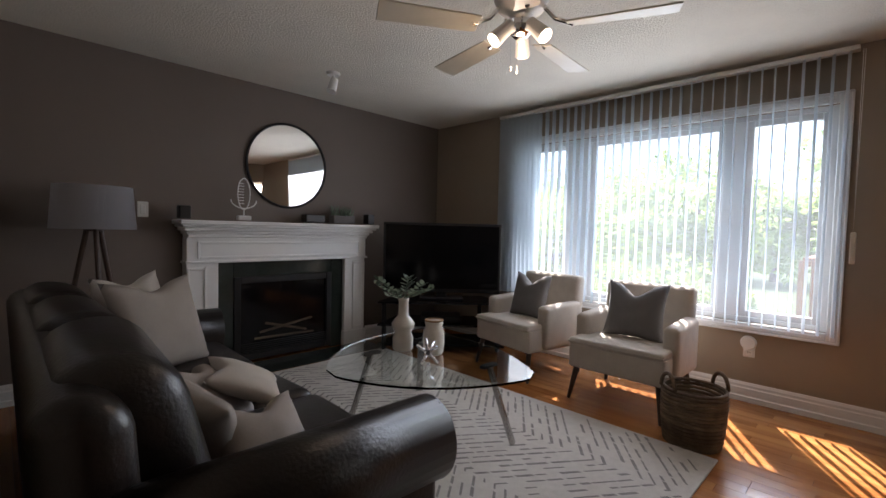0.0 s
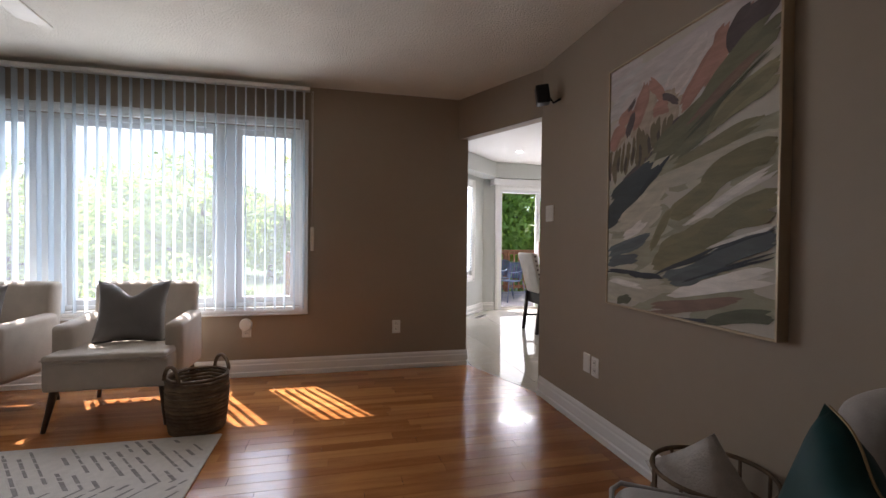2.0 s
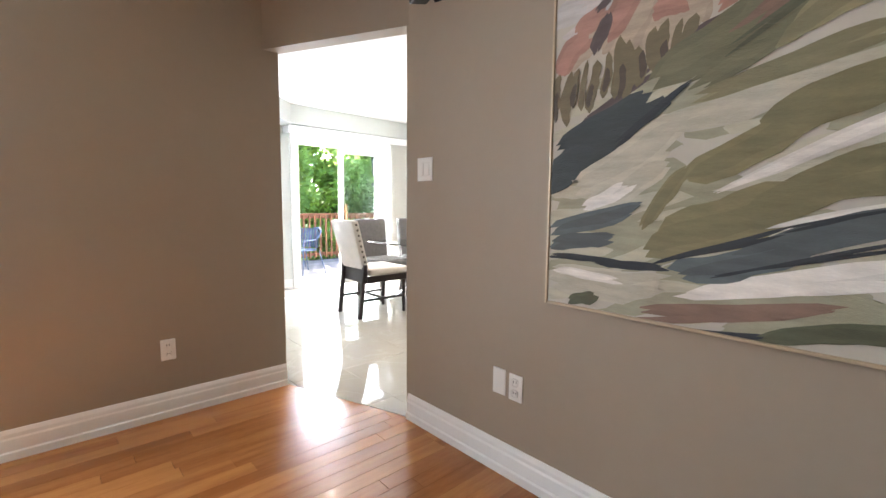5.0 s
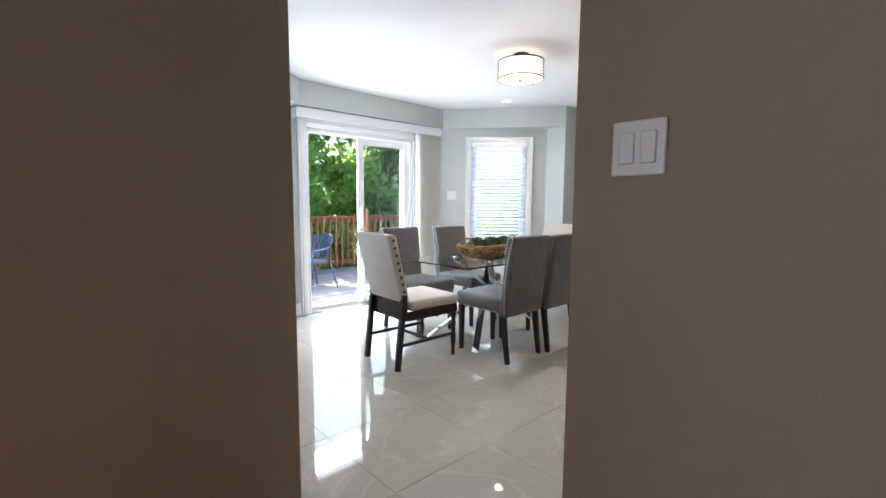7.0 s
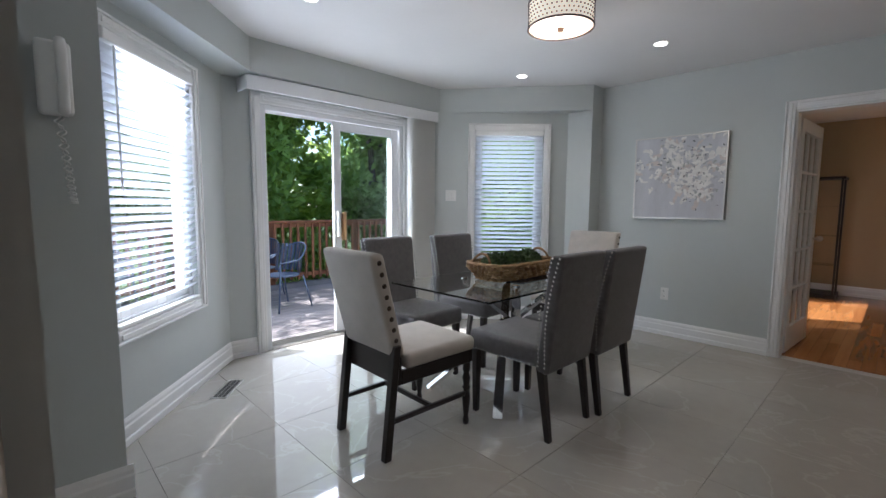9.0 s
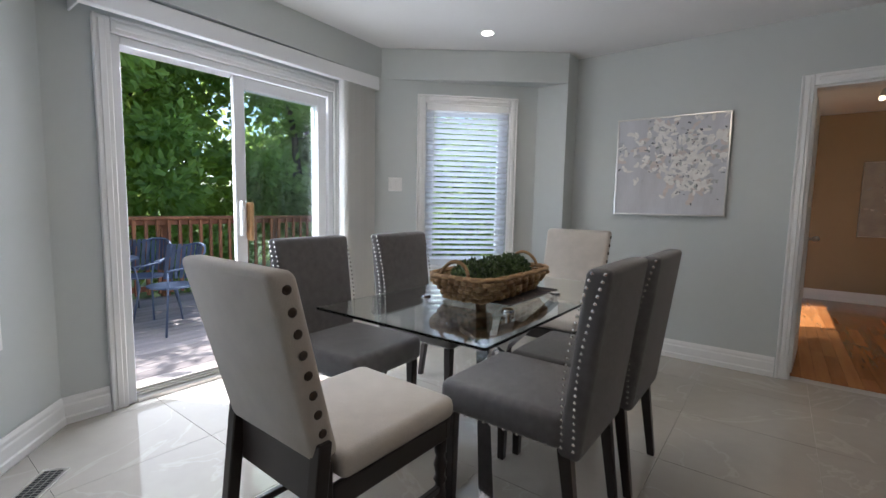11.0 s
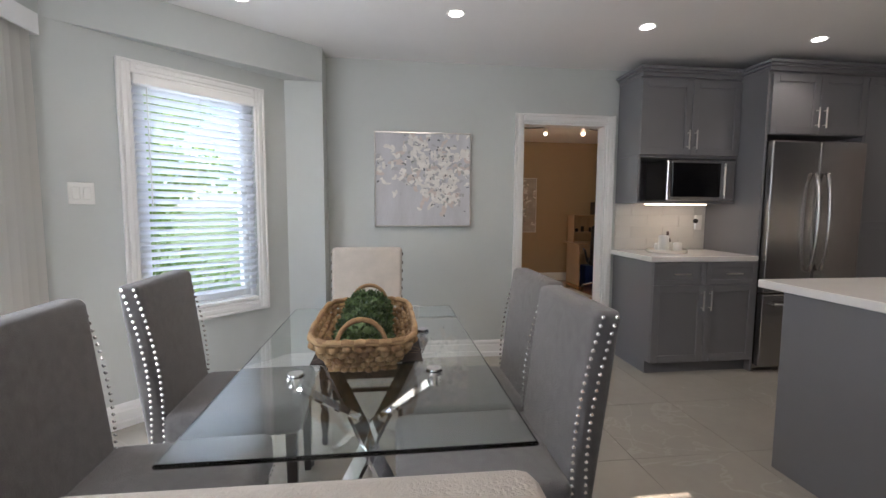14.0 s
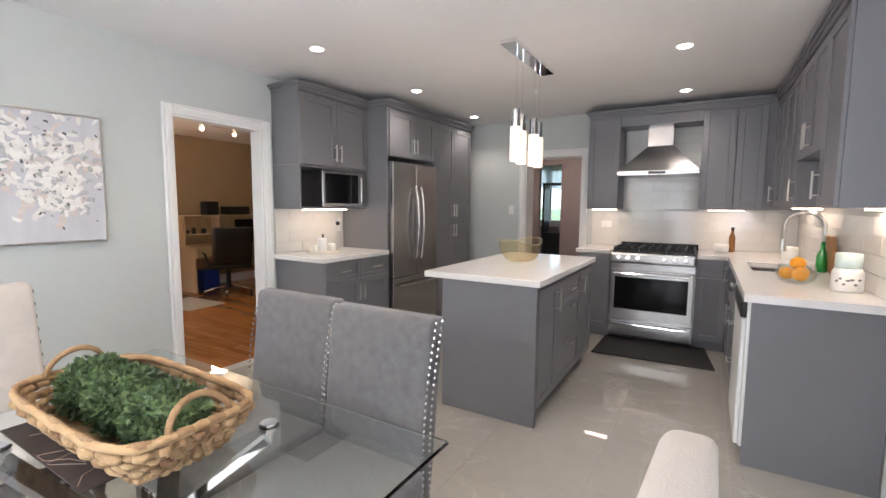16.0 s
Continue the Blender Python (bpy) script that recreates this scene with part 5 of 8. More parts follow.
part("control_panel", bm, M_BLACK, dwm)
ep = thing("peninsula_end_panel", "plain grey end panel of the sink run", "panel", 2.818, 0, 0)
bm = B()
box(bm, 0, 0.02, -1.905, -1.365, 0.0, 0.875, 0.001)
part("panel", bm, M_CAB, ep)
bm = B()
ct = thing("countertop", "white quartz countertop along the sink run", "countertop", 0, 0, 0, 0, "white quartz countertops")
for a, b, c, d in ((0.142, 0.80, -2.182, -1.362), (0.80, 1.20, -1.94, -1.362), (1.20, 1.78, -1.94, -1.83), (1.20, 1.78, -1.45, -1.362), (1.78, 2.858, -1.94, -1.362)):
    box(bm, a, b, c, d, 0.877, 0.917, 0.0008)
part("slab", bm, M_QUARTZ, ct)
sk = thing("sink", "stainless steel undermount kitchen sink", "sink", 0, 0, 0)
bm = B()
box(bm, 1.19, 1.79, -1.84, -1.44, 0.66, 0.67)
for a, b, c, d in ((1.19, 1.20, -1.84, -1.44), (1.78, 1.79, -1.84, -1.44), (1.20, 1.78, -1.84, -1.83), (1.20, 1.78, -1.45, -1.44)):
    box(bm, a, b, c, d, 0.67, 0.876)
part("bowl", bm, M_STEEL_D, sk)
fc = thing("kitchen_faucet", "brushed nickel gooseneck faucet", "faucet", 1.49, -1.405, 0.918)
bm = B()
cyl(bm, (0, 0, 0), (0, 0, 0.05), 0.024, seg=16)
tube(bm, [(0, 0, 0.05), (0, 0, 0.20)] + [(0, -0.095 + 0.095 * math.cos(math.pi * i / 12), 0.24 + 0.10 * math.sin(math.pi * i / 12)) for i in range(13)] + [(0, -0.19, 0.17)], 0.013, 10)
part("spout", bm, M_NICKEL, fc, smooth=True)
bm = B()
cyl(bm, (0, -0.19, 0.10), (0, -0.19, 0.175), 0.018, 0.014, 12)
part("spray_head", bm, M_NICKEL, fc)
bm = B()
cyl(bm, (0.02, 0, 0.06), (0.09, 0, 0.09), 0.007, seg=8)
part("lever", bm, M_NICKEL, fc)
fc.scale = (1.22, 1.22, 1.22)
US = lambda x: pose(x, -1.605, 0, 0, 0, 0)
unit("wall_cabinet", "grey wall cabinet above the sink run", US(0.492), 0.538, 0.24, 1.36, 2.303, [(0.0, 0.269, 1.36, 2.283, "vl"), (0.269, 0.538, 1.36, 2.283, "")])
unit("wall_cabinet", "grey wall cabinet above the sink run", US(1.032), 0.70, 0.24, 1.36, 2.303, [(0.0, 0.35, 1.36, 2.283, ""), (0.35, 0.70, 1.36, 2.283, "vr")])
unit("over_sink_cabinet", "short grey cabinet above the sink", US(1.734), 0.72, 0.24, 1.67, 2.303, [(0.0, 0.36, 1.67, 2.283, "vr"), (0.36, 0.72, 1.67, 2.283, "vl")])
unit("wall_cabinet", "grey wall cabinet with plain end panel", US(2.456), 0.392, 0.24, 1.36, 2.303, [(0.0, 0.392, 1.36, 2.283, "vl")])
crown(US(0.492), 0.0, 2.356, 2.303, 0.24, (0, 1))

# backsplash tiles
M_SUBWAY = mat("glazed_subway_tile", (0.62, 0.62, 0.60), 0.08, var=0.03, scale=3, per="object")


def splash(name, m, w, z0, z1, skip=(), label="white glazed subway-tile backsplash"):
    ob = new(name)
    ob.matrix_basis = m
    struct(ob, label, "backsplash")
    bm = B()
    box(bm, 0, w, -0.004, -0.001, z0, z1)
    part("grout_bed", bm, mat("pale_grout", (0.60, 0.60, 0.58), 0.8), ob)
    tw, th = 0.30, 0.10
    sm = B()
    box(sm, -tw / 2 + 0.001, tw / 2 - 0.001, -0.011, -0.004, -th / 2 + 0.001, th / 2 - 0.001, 0.0015)
    base = part("tile", sm, M_SUBWAY, ob)
    used, r = False, 0
    z = z0
    while z + th <= z1 + 0.001:
        s = tw / 2 - (tw / 2 if r % 2 else 0)
        while s < w + tw / 2:
            lo, hi = max(0, s - tw / 2), min(w, s + tw / 2)
            if hi - lo > 0.03:
                o = base if not used else new("tile", base.data)
                used = True
                o.parent = ob
                o.matrix_basis = Matrix.Translation(((lo + hi) / 2, 0, z + th / 2)) @ Matrix.Diagonal(((hi - lo) / tw, 1, 1, 1))
            s += tw
        z += th
        r += 1


splash("backsplash_coffee", FR(2.955, -5.417), 0.855, 0.918, 1.32)
splash("backsplash_range", pose(0.14, -3.29, 0, 0, 0, 90), 1.93, 0.918, 1.335)
splash("backsplash_hood", pose(0.14, -2.958, 0, 0, 0, 90), 0.75, 1.335, 2.20)
splash("backsplash_sink", pose(0.152, -1.36, 0, 0, 0, 0), 2.69, 0.918, 1.36)

# lights under the wall cabinets
M_STRIP = glow("lit_strip", (1.0, 0.80, 0.58), 1.7)
for x, y, w, d, rz in ((2.5, -5.25, 0.55, 0.03, 0), (0.34, -3.12, 0.03, 0.26, 0), (0.80, -1.47, 0.4, 0.03, 0), (1.4, -1.47, 0.5, 0.03, 0), (2.64, -1.42, 0.3, 0.03, 0), (0.34, -1.97, 0.03, 0.3, 0)):
    zb = 1.318 if x == 2.5 else 1.333 if x < 0.4 else 1.358
    st = thing("undercabinet_light", "warm strip light under the wall cabinet", "lamp", x, y, zb, 0, "strip lights under the cabinets")
    bm = B()
    box(bm, -w / 2, w / 2, -d / 2, d / 2, -0.012, -0.001, 0.002)
    part("strip", bm, M_STRIP, st)
    area("strip_glow", (x, y, zb - 0.016), (x, y, 0.0), w, d, STRIP_W, (1.0, 0.74, 0.5))

# pendant over the island
pn = thing("island_pendant", "chrome bar pendant with four lit bubble-glass cylinders", "lamp", 2.372, -3.30, H)
bm = B()
box(bm, -0.41, 0.41, -0.055, 0.055, -0.03, 0.0, 0.003)
part("canopy", bm, M_CHROME, pn)
M_BUBBLE = glow("lit_bubble_glass", (1.0, 0.80, 0.56), 0.5)
bn = M_BUBBLE.node_tree
bn.nodes["Principled BSDF"].inputs["Base Color"].default_value = (0.45, 0.42, 0.38, 1)
vo, rr = bn.nodes.new("ShaderNodeTexVoronoi"), bn.nodes.new("ShaderNodeMapRange")
vo.inputs["Scale"].default_value = 70
rr.inputs["From Max"].default_value, rr.inputs["To Min"].default_value, rr.inputs["To Max"].default_value = 0.6, 0.04, 0.24
bn.links.new(bn.nodes.new("ShaderNodeTexCoord").outputs["Object"], vo.inputs["Vector"])
bn.links.new(vo.outputs["Distance"], rr.inputs["Value"])
bn.links.new(rr.outputs["Result"], bn.nodes["Principled BSDF"].inputs["Emission Strength"])
for i, (dx, dy, drop) in enumerate(((0.28, 0.015, 0.04), (0.09, -0.015, 0.042), (-0.08, 0.015, 0.045), (-0.28, -0.015, 0.038))):
    bm = B()
    cyl(bm, (dx, dy, -0.40 - drop), (dx, dy, -0.03), 0.0035, seg=6)
    part("cable", bm, M_CHROME, pn)
    bm = B()
    cyl(bm, (dx, dy, -0.50 - drop), (dx, dy, -0.385 - drop), 0.030, seg=20)
    part("socket_cover", bm, M_CHROME, pn)
    bm = B()
    lathe(bm, [(0.034, -0.735 - drop), (0.038, -0.73 - drop), (0.038, -0.505 - drop), (0.03, -0.50 - drop)], 20, (dx, dy, 0))
    part("glass_cylinder", bm, M_BUBBLE, pn, "bubbly glass cylinder, lit")
bulb("pendant_bulb", (2.372, -3.30, 1.56), 1.2, (1, 0.82, 0.6), 0.15)

# things on the counters
tr = thing("round_tray", "round pale wooden tray on the coffee counter", "tray", 2.63, -5.15, 0.918)
bm = B()
lathe(bm, [(0.15, 0.0), (0.155, 0.004), (0.155, 0.026), (0.147, 0.026), (0.146, 0.008)], 32)
part("tray_body", bm, M_CERAM, tr)
for dx, dy, r, h, nm in ((0.05, 0.03, 0.04, 0.13, "canister"), (-0.03, -0.04, 0.035, 0.07, "mug"), (-0.08, 0.02, 0.035, 0.07, "mug"), (0.03, -0.07, 0.03, 0.06, "mug")):
    c = thing(nm, "small white ceramic %s on the round tray" % nm, nm, 2.63 + dx, -5.15 + dy, 0.927)
    bm = B()
    lathe(bm, [(r * 0.8, 0), (r, 0.01), (r, h - 0.01), (r * 0.92, h)], 20)
    part("body", bm, M_WHITE, c, smooth=True)
c = thing("dark_bottle", "small dark bottle with a plant sprig on the tray", "bottle", 2.60, -5.19, 0.927)
bm = B()
lathe(bm, [(0.022, 0), (0.026, 0.01), (0.026, 0.09), (0.010, 0.12), (0.010, 0.16)], 16)
part("body", bm, M_WALNUT, c, smooth=True)
c = thing("plug_in_device", "white and black plug-in device on the backsplash", "device", 2.18, -5.405, 1.15, 180)
bm = B()
box(bm, -0.03, 0.03, -0.03, 0.0, -0.06, 0.07, 0.006)
part("body", bm, M_WHITE, c)
bm = B()
ball(bm, (-0.035, -0.03, 0.02), 0.022, 2)
part("knob", bm, M_BLACK, c)
fb = thing("fruit_bowl", "glass bowl with oranges beside the sink", "bowl", 2.30, -1.66, 0.918)
bm = B()
lathe(bm, [(0.05, 0.001), (0.085, 0.02), (0.10, 0.06), (0.085, 0.11), (0.082, 0.11), (0.096, 0.06), (0.08, 0.024), (0.04, 0.008)], 28)
part("glass", bm, pane_glass("clear_glass", (0.95, 0.97, 0.96), 0.02), fb, smooth=True)
M_ORANGE = mat("orange_peel", (0.85, 0.36, 0.02), 0.4, var=0.1, scale=6, bump=0.2, bscale=150)
for dx, dy, dz in ((0.045, 0.012, 0.058), (-0.04, 0.03, 0.058), (0.0, -0.046, 0.058), (0.002, 0.004, 0.118)):
    o = thing("orange", "ripe orange in the glass bowl", "fruit", 2.30 + dx, -1.66 + dy, 0.918 + dz, 0, "oranges in the bowl")
    bm = B()
    ball(bm, (0, 0, 0), 0.040, 3, (1, 1, 0.94))
    part("peel", bm, M_ORANGE, o, smooth=True)
jr = thing("ceramic_jar", "white ceramic jar with a grey leaf motif and pale lid", "jar", 2.47, -1.47, 0.918)
bm = B()
lathe(bm, [(0.06, 0), (0.068, 0.01), (0.068, 0.10), (0.055, 0.125)], 28)
part("body", bm, M_WHITE, jr, smooth=True)
bm = B()
lathe(bm, [(0.052, 0.125), (0.056, 0.13), (0.056, 0.20), (0.05, 0.205)], 28)
part("lid", bm, mat("pale_mint", (0.55, 0.66, 0.64), 0.4), jr, "pale mint lid", smooth=True)
bm = B()
for k in range(7):
    an = -0.15 + 0.22 * (k - 3)
    ball(bm, (0.0685 * math.cos(an), 0.0685 * math.sin(an) - 0.0, 0.06 + 0.016 * math.sin(k * 2.2)), 0.011, 1, (0.15, 1, 0.6))
part("leaf_motif", bm, M_GREYL, jr)
bt = thing("green_bottle", "green glass oil bottle by the faucet", "bottle", 1.62, -1.43, 0.918)
bm = B()
lathe(bm, [(0.03, 0), (0.034, 0.01), (0.034, 0.11), (0.013, 0.16), (0.013, 0.21)], 20)
part("body", bm, mat("green_glass", (0.02, 0.28, 0.05), 0.05, spec=0.7), bt, smooth=True)
bd = thing("cutting_board", "wooden cutting board leaning on the backsplash", "board", 1.72, -1.385, 0.918)
bm = B()
box(bm, -0.09, 0.09, -0.012, 0.012, 0.0, 0.26, 0.01, 2, pose(0, 0, 0, 6))
part("board", bm, mat("board_wood", (0.36, 0.19, 0.08), 0.5, var=0.2, scale=4, stretch=(6, 6, 1)), bd)
cn = thing("counter_canister", "white canister with a wooden lid", "canister", 0.80, -1.50, 0.918)
bm = B()
lathe(bm, [(0.055, 0), (0.06, 0.01), (0.06, 0.10), (0.05, 0.11)], 24)
part("body", bm, M_WHITE, cn, smooth=True)
sp = thing("soap_bottle", "amber soap bottle on the corner counter", "bottle", 0.32, -1.90, 0.918)
bm = B()
lathe(bm, [(0.024, 0), (0.027, 0.01), (0.027, 0.15), (0.012, 0.19), (0.012, 0.22)], 18)
part("body", bm, mat("amber_bottle", (0.30, 0.12, 0.03), 0.12, spec=0.6), sp, smooth=True)
bm = B()
cyl(bm, (0, 0, 0.215), (0, 0, 0.245), 0.014, seg=14)
part("cap", bm, M_BLACK, sp, "black cap")
pt = thing("small_pot", "low white ceramic pot on the corner counter", "pot", 0.42, -1.99, 0.918)
bm = B()
lathe(bm, [(0.05, 0), (0.062, 0.012), (0.066, 0.075), (0.062, 0.08), (0.056, 0.074), (0.05, 0.02)], 24)
part("body", bm, M_WHITE, pt, smooth=True)
plate(0.1525, -3.13, 1.16, 90, "white double outlet on the backsplash", "wall_outlet", 0.115, 0.075, "outlet")


# ---- outside ----
bm = B()
bmesh.ops.create_grid(bm, x_segments=24, y_segments=24, size=400, matrix=Matrix.Translation((0, 0, -0.75)))
struct(part("ground", bm, M_GRASS), "green lawn reaching to the horizon", "ground")
# unseen roof slab, its edges set to trim the sun patches indoors
bm = B()
box(bm, -6.0, 4.24, -1.0, 5.0, 2.57, 2.63)
box(bm, -6.0, 7.62, -5.65, -1.001, 2.57, 2.63)
box(bm, -6.0, 4.78, -10.0, -5.651, 2.57, 2.63)
struct(part("roof", bm, M_BRICK), "unseen flat eaves of the house roof, trimming the sunlight", "roof")
dk = struct(new("deck"), "weathered grey wooden deck", "deck")
DB = B()
box(DB, -0.068, 0.068, -4.2, 4.2, -0.035, 0, 0.004)
d0 = part("deck_board", DB, M_DECK, dk)
for i in range(24):
    o = d0 if i == 0 else new("deck_board", d0.data)
    o.parent = dk
    o.matrix_basis = pose(7.13 + i * 0.143, -3.2, -0.12)
bm = B()
for y in (-7.3, -5.2, -3.2, -1.2, 0.9):
    box(bm, 7.06, 10.5, y - 0.02, y + 0.02, -0.75, -0.156)
part("joists", bm, M_CEDAR, dk)


def railing(p, q, label):
    p, q = Vector(p), Vector(q)
    L = (q - p).length
    r = new("deck_railing")
    r.matrix_basis = pose(p.x, p.y, -0.12, 0, 0, math.degrees(math.atan2((q - p).y, (q - p).x)))
    tagged(r, label, "railing", "cedar deck railings")
    for a, b, nm, d in ((1.035, 1.075, "top_rail", 0.07), (0.96, 1.03, "upper_rail", 0.02), (0.10, 0.17, "bottom_rail", 0.02)):
        bm = B()
        box(bm, 0, L, -d, d, a, b, 0.004)
        part(nm, bm, M_CEDAR, r)
    PB = B()
    box(PB, -0.019, 0.019, -0.058, -0.021, 0.06, 1.03, 0.003)
    b0 = part("baluster", PB, M_CEDAR, r)
    n = int(L / 0.135)
    for i in range(n):
        o = b0 if i == 0 else new("baluster", b0.data)
        o.parent = r
        o.matrix_basis = pose(0.08 + i * 0.135, 0, 0)
    PP = B()
    box(PP, -0.045, 0.045, -0.045, 0.045, 0.0, 1.034, 0.004)
    p0 = part("post", PP, M_CEDAR, r)
    k = max(2, round(L / 1.7) + 1)
    for i in range(k):
        o = p0 if i == 0 else new("post", p0.data)
        o.parent = r
        o.matrix_basis = pose(0.05 + i * (L - 0.1) / (k - 1), 0.066, 0)


railing((10.4, 0.9), (10.4, -7.3), "reddish cedar deck railing with square balusters")
railing((7.2, 0.95), (10.4, 0.95), "reddish cedar deck railing at the deck side")

M_PATIO = mat("blue_grey_metal", (0.10, 0.13, 0.20), 0.45, metal=0.4)


def patio_chair(x, y, rz):
    c = thing("patio_chair", "blue-grey metal patio chair with a curved back on the deck", "chair", x, y, -0.12, rz, "patio chairs on the deck")
    bm = B()
    lathe(bm, [(0.20, 0.425), (0.22, 0.43), (0.22, 0.445), (0.19, 0.44)], 24)
    part("seat", bm, M_PATIO, c)
    bm = B()
    for i in range(13):
        a0, a1 = math.pi * (1.08 + 0.84 * i / 13), math.pi * (1.08 + 0.84 * (i + 0.8) / 13)
        vs = [bm.verts.new((0.235 * math.cos(a), 0.235 * math.sin(a) - 0.06 * k, 0.47 + 0.36 * k)) for a, k in ((a0, 0), (a1, 0), (a1, 1), (a0, 1))]
        bm.faces.new(vs)
    bmesh.ops.solidify(bm, geom=bm.faces[:], thickness=0.004)
    part("back_slats", bm, M_PATIO, c)["kind"] = "stuff"
    bm = B()
    tube(bm, [(-0.25, 0.22, 0.62)] + [(0.255 * math.cos(math.pi * (1 + i / 14)), 0.255 * math.sin(math.pi * (1 + i / 14)) - 0.06, 0.64 + 0.20 * math.sin(math.pi * i / 14)) for i in range(15)] + [(0.25, 0.22, 0.62)], 0.012, 7)
    part("frame", bm, M_PATIO, c, smooth=True)
    for sx in (-1, 1):
        for sy in (-1, 1):
            bm = B()
            tube(bm, [(sx * 0.25, sy * 0.26, 0), (sx * 0.20, sy * 0.19, 0.42), (sx * 0.24, sy * 0.21, 0.62)] if sy > 0 else [(sx * 0.24, sy * 0.28, 0), (sx * 0.19, sy * 0.18, 0.43)], 0.010, 7)
            part("leg", bm, M_PATIO, c, smooth=True)


patio_chair(8.72, -3.42, 15)
patio_chair(9.55, -3.45, 40)
patio_chair(9.65, -1.85, 150)
pt = thing("patio_table", "round blue-grey metal patio table on the deck", "table", 9.15, -2.72, -0.12)
bm = B()
lathe(bm, [(0.50, 0.69), (0.53, 0.70), (0.53, 0.715), (0.50, 0.72)], 40)
part("tabletop", bm, M_PATIO, pt)
for k in range(4):
    a = 0.785 + k * 1.5708
    bm = B()
    tube(bm, [(0.36 * math.cos(a), 0.36 * math.sin(a), 0), (0.20 * math.cos(a), 0.20 * math.sin(a), 0.4), (0.30 * math.cos(a), 0.30 * math.sin(a), 0.69)], 0.013, 7)
    part("leg", bm, M_PATIO, pt, smooth=True)


def tree(x, y, height, spread, seed, leaves, size, low=0.25, label="broad leafy green tree behind the deck"):
    rng = random.Random(seed)
    t = thing("tree", label, "tree", x, y, -0.75, 0, "garden trees")
    bm = B()
    pts = [Vector((0.12 * math.sin(i * 1.1 + seed), 0.12 * math.cos(i * 0.8 + seed), height * 0.8 * i / 7)) for i in range(8)]
    for a, b, i in zip(pts, pts[1:], range(7)):
        cyl(bm, a, b, 0.16 * (1 - i / 8), 0.16 * (1 - (i + 1) / 8), 9)
    tips = []
    for k in range(20):
        i = rng.randint(1, 6)
        a = pts[i]
        an, up = rng.uniform(0, 6.28), rng.uniform(-0.1, 0.9)
        L = spread * rng.uniform(0.4, 0.85)
        mid = a + Vector((math.cos(an) * L * 0.5, math.sin(an) * L * 0.5, up * L * 0.3))
        tip = a + Vector((math.cos(an) * L, math.sin(an) * L, up * L * 0.8))
        cyl(bm, a, mid, 0.04, 0.025, 6)
        cyl(bm, mid, tip, 0.025, 0.008, 5)
        tips += [mid, tip]
    part("trunk", bm, M_BARK, t)
    bm = B()
    n = 46
    for k in range(n):
        if k < len(tips):
            c = tips[k]
        else:
            an = rng.uniform(0, 6.28)
            c = Vector((math.cos(an) * spread * rng.uniform(0.2, 1), math.sin(an) * spread * rng.uniform(0.2, 1), height * rng.uniform(low, 0.95)))
        if c.z < height * low:
            c.z = height * (low + rng.uniform(0, 0.3))
        leaf_mesh(bm, c, spread * rng.uniform(0.22, 0.42), leaves // n, size, rng, 0.15, (1, 1, 0.75))
    part("crown", bm, M_LEAF, t)


tree(13.2, -7.8, 7.5, 2.3, 1, 15000, 0.19, 0.10)
tree(13.6, -4.4, 8.0, 2.4, 2, 15000, 0.19, 0.10)
tree(14.0, -1.2, 8.0, 2.5, 3, 13000, 0.20, 0.10)
tree(12.3, -1.5, 6.6, 2.7, 9, 12000, 0.17, 0.36, "leafy tree reaching over the deck railing")
tree(15.5, -11.0, 8.5, 3.0, 4, 11000, 0.24, 0.08)
tree(17.5, -6.2, 10.0, 3.6, 5, 12000, 0.28, 0.05)
tree(11.2, 3.4, 3.9, 1.7, 11, 6000, 0.15, 0.08, "leafy garden tree beyond the living-room window")
tree(10.6, 6.8, 3.7, 1.8, 12, 6000, 0.15, 0.08, "leafy garden tree beyond the living-room window")
tree(9.4, 10.2, 4.0, 1.9, 13, 6000, 0.15, 0.08, "leafy garden tree beyond the living-room window")
tree(13.8, 5.2, 4.4, 1.9, 14, 6000, 0.17, 0.08, "leafy garden tree beyond the living-room window")
tree(13.0, 9.4, 4.4, 2.0, 15, 6000, 0.17, 0.08, "leafy garden tree beyond the living-room window")
tree(12.0, 13.5, 4.6, 2.2, 16, 6000, 0.17, 0.08, "leafy garden tree beyond the living-room window")
tree(9.6, -9.6, 5.0, 2.0, 17, 9000, 0.15, 0.06, "leafy garden tree beyond the bay window")
tree(24.0, 3.5, 4.6, 2.6, 6, 8000, 0.26, 0.10, "broad leafy green tree beyond the living-room window")
tree(22.0, 11.0, 4.8, 2.6, 7, 8000, 0.26, 0.10, "broad leafy green tree beyond the living-room window")
tree(17.0, 18.0, 4.8, 2.8, 8, 8000, 0.26, 0.10, "broad leafy green tree beyond the living-room window")


def bush(x, y, r, seed, n=2200):
    rng = random.Random(seed)
    t = thing("bush", "rounded green garden bush on the lawn", "bush", x, y, -0.75, 0, "garden bushes")
    bm = B()
    for k in range(6):
        cyl(bm, (0, 0, 0), (rng.uniform(-0.5, 0.5) * r, rng.uniform(-0.5, 0.5) * r, r), 0.025, 0.008, 6)
    part("stems", bm, M_BARK, t)
    bm = B()
    for k in range(12):
        leaf_mesh(bm, (rng.uniform(-0.6, 0.6) * r, rng.uniform(-0.6, 0.6) * r, rng.uniform(0.3, 1.3) * r), r * 0.5, n // 12, 0.09, rng, 0.2)
    part("leaves", bm, M_LEAF, t)


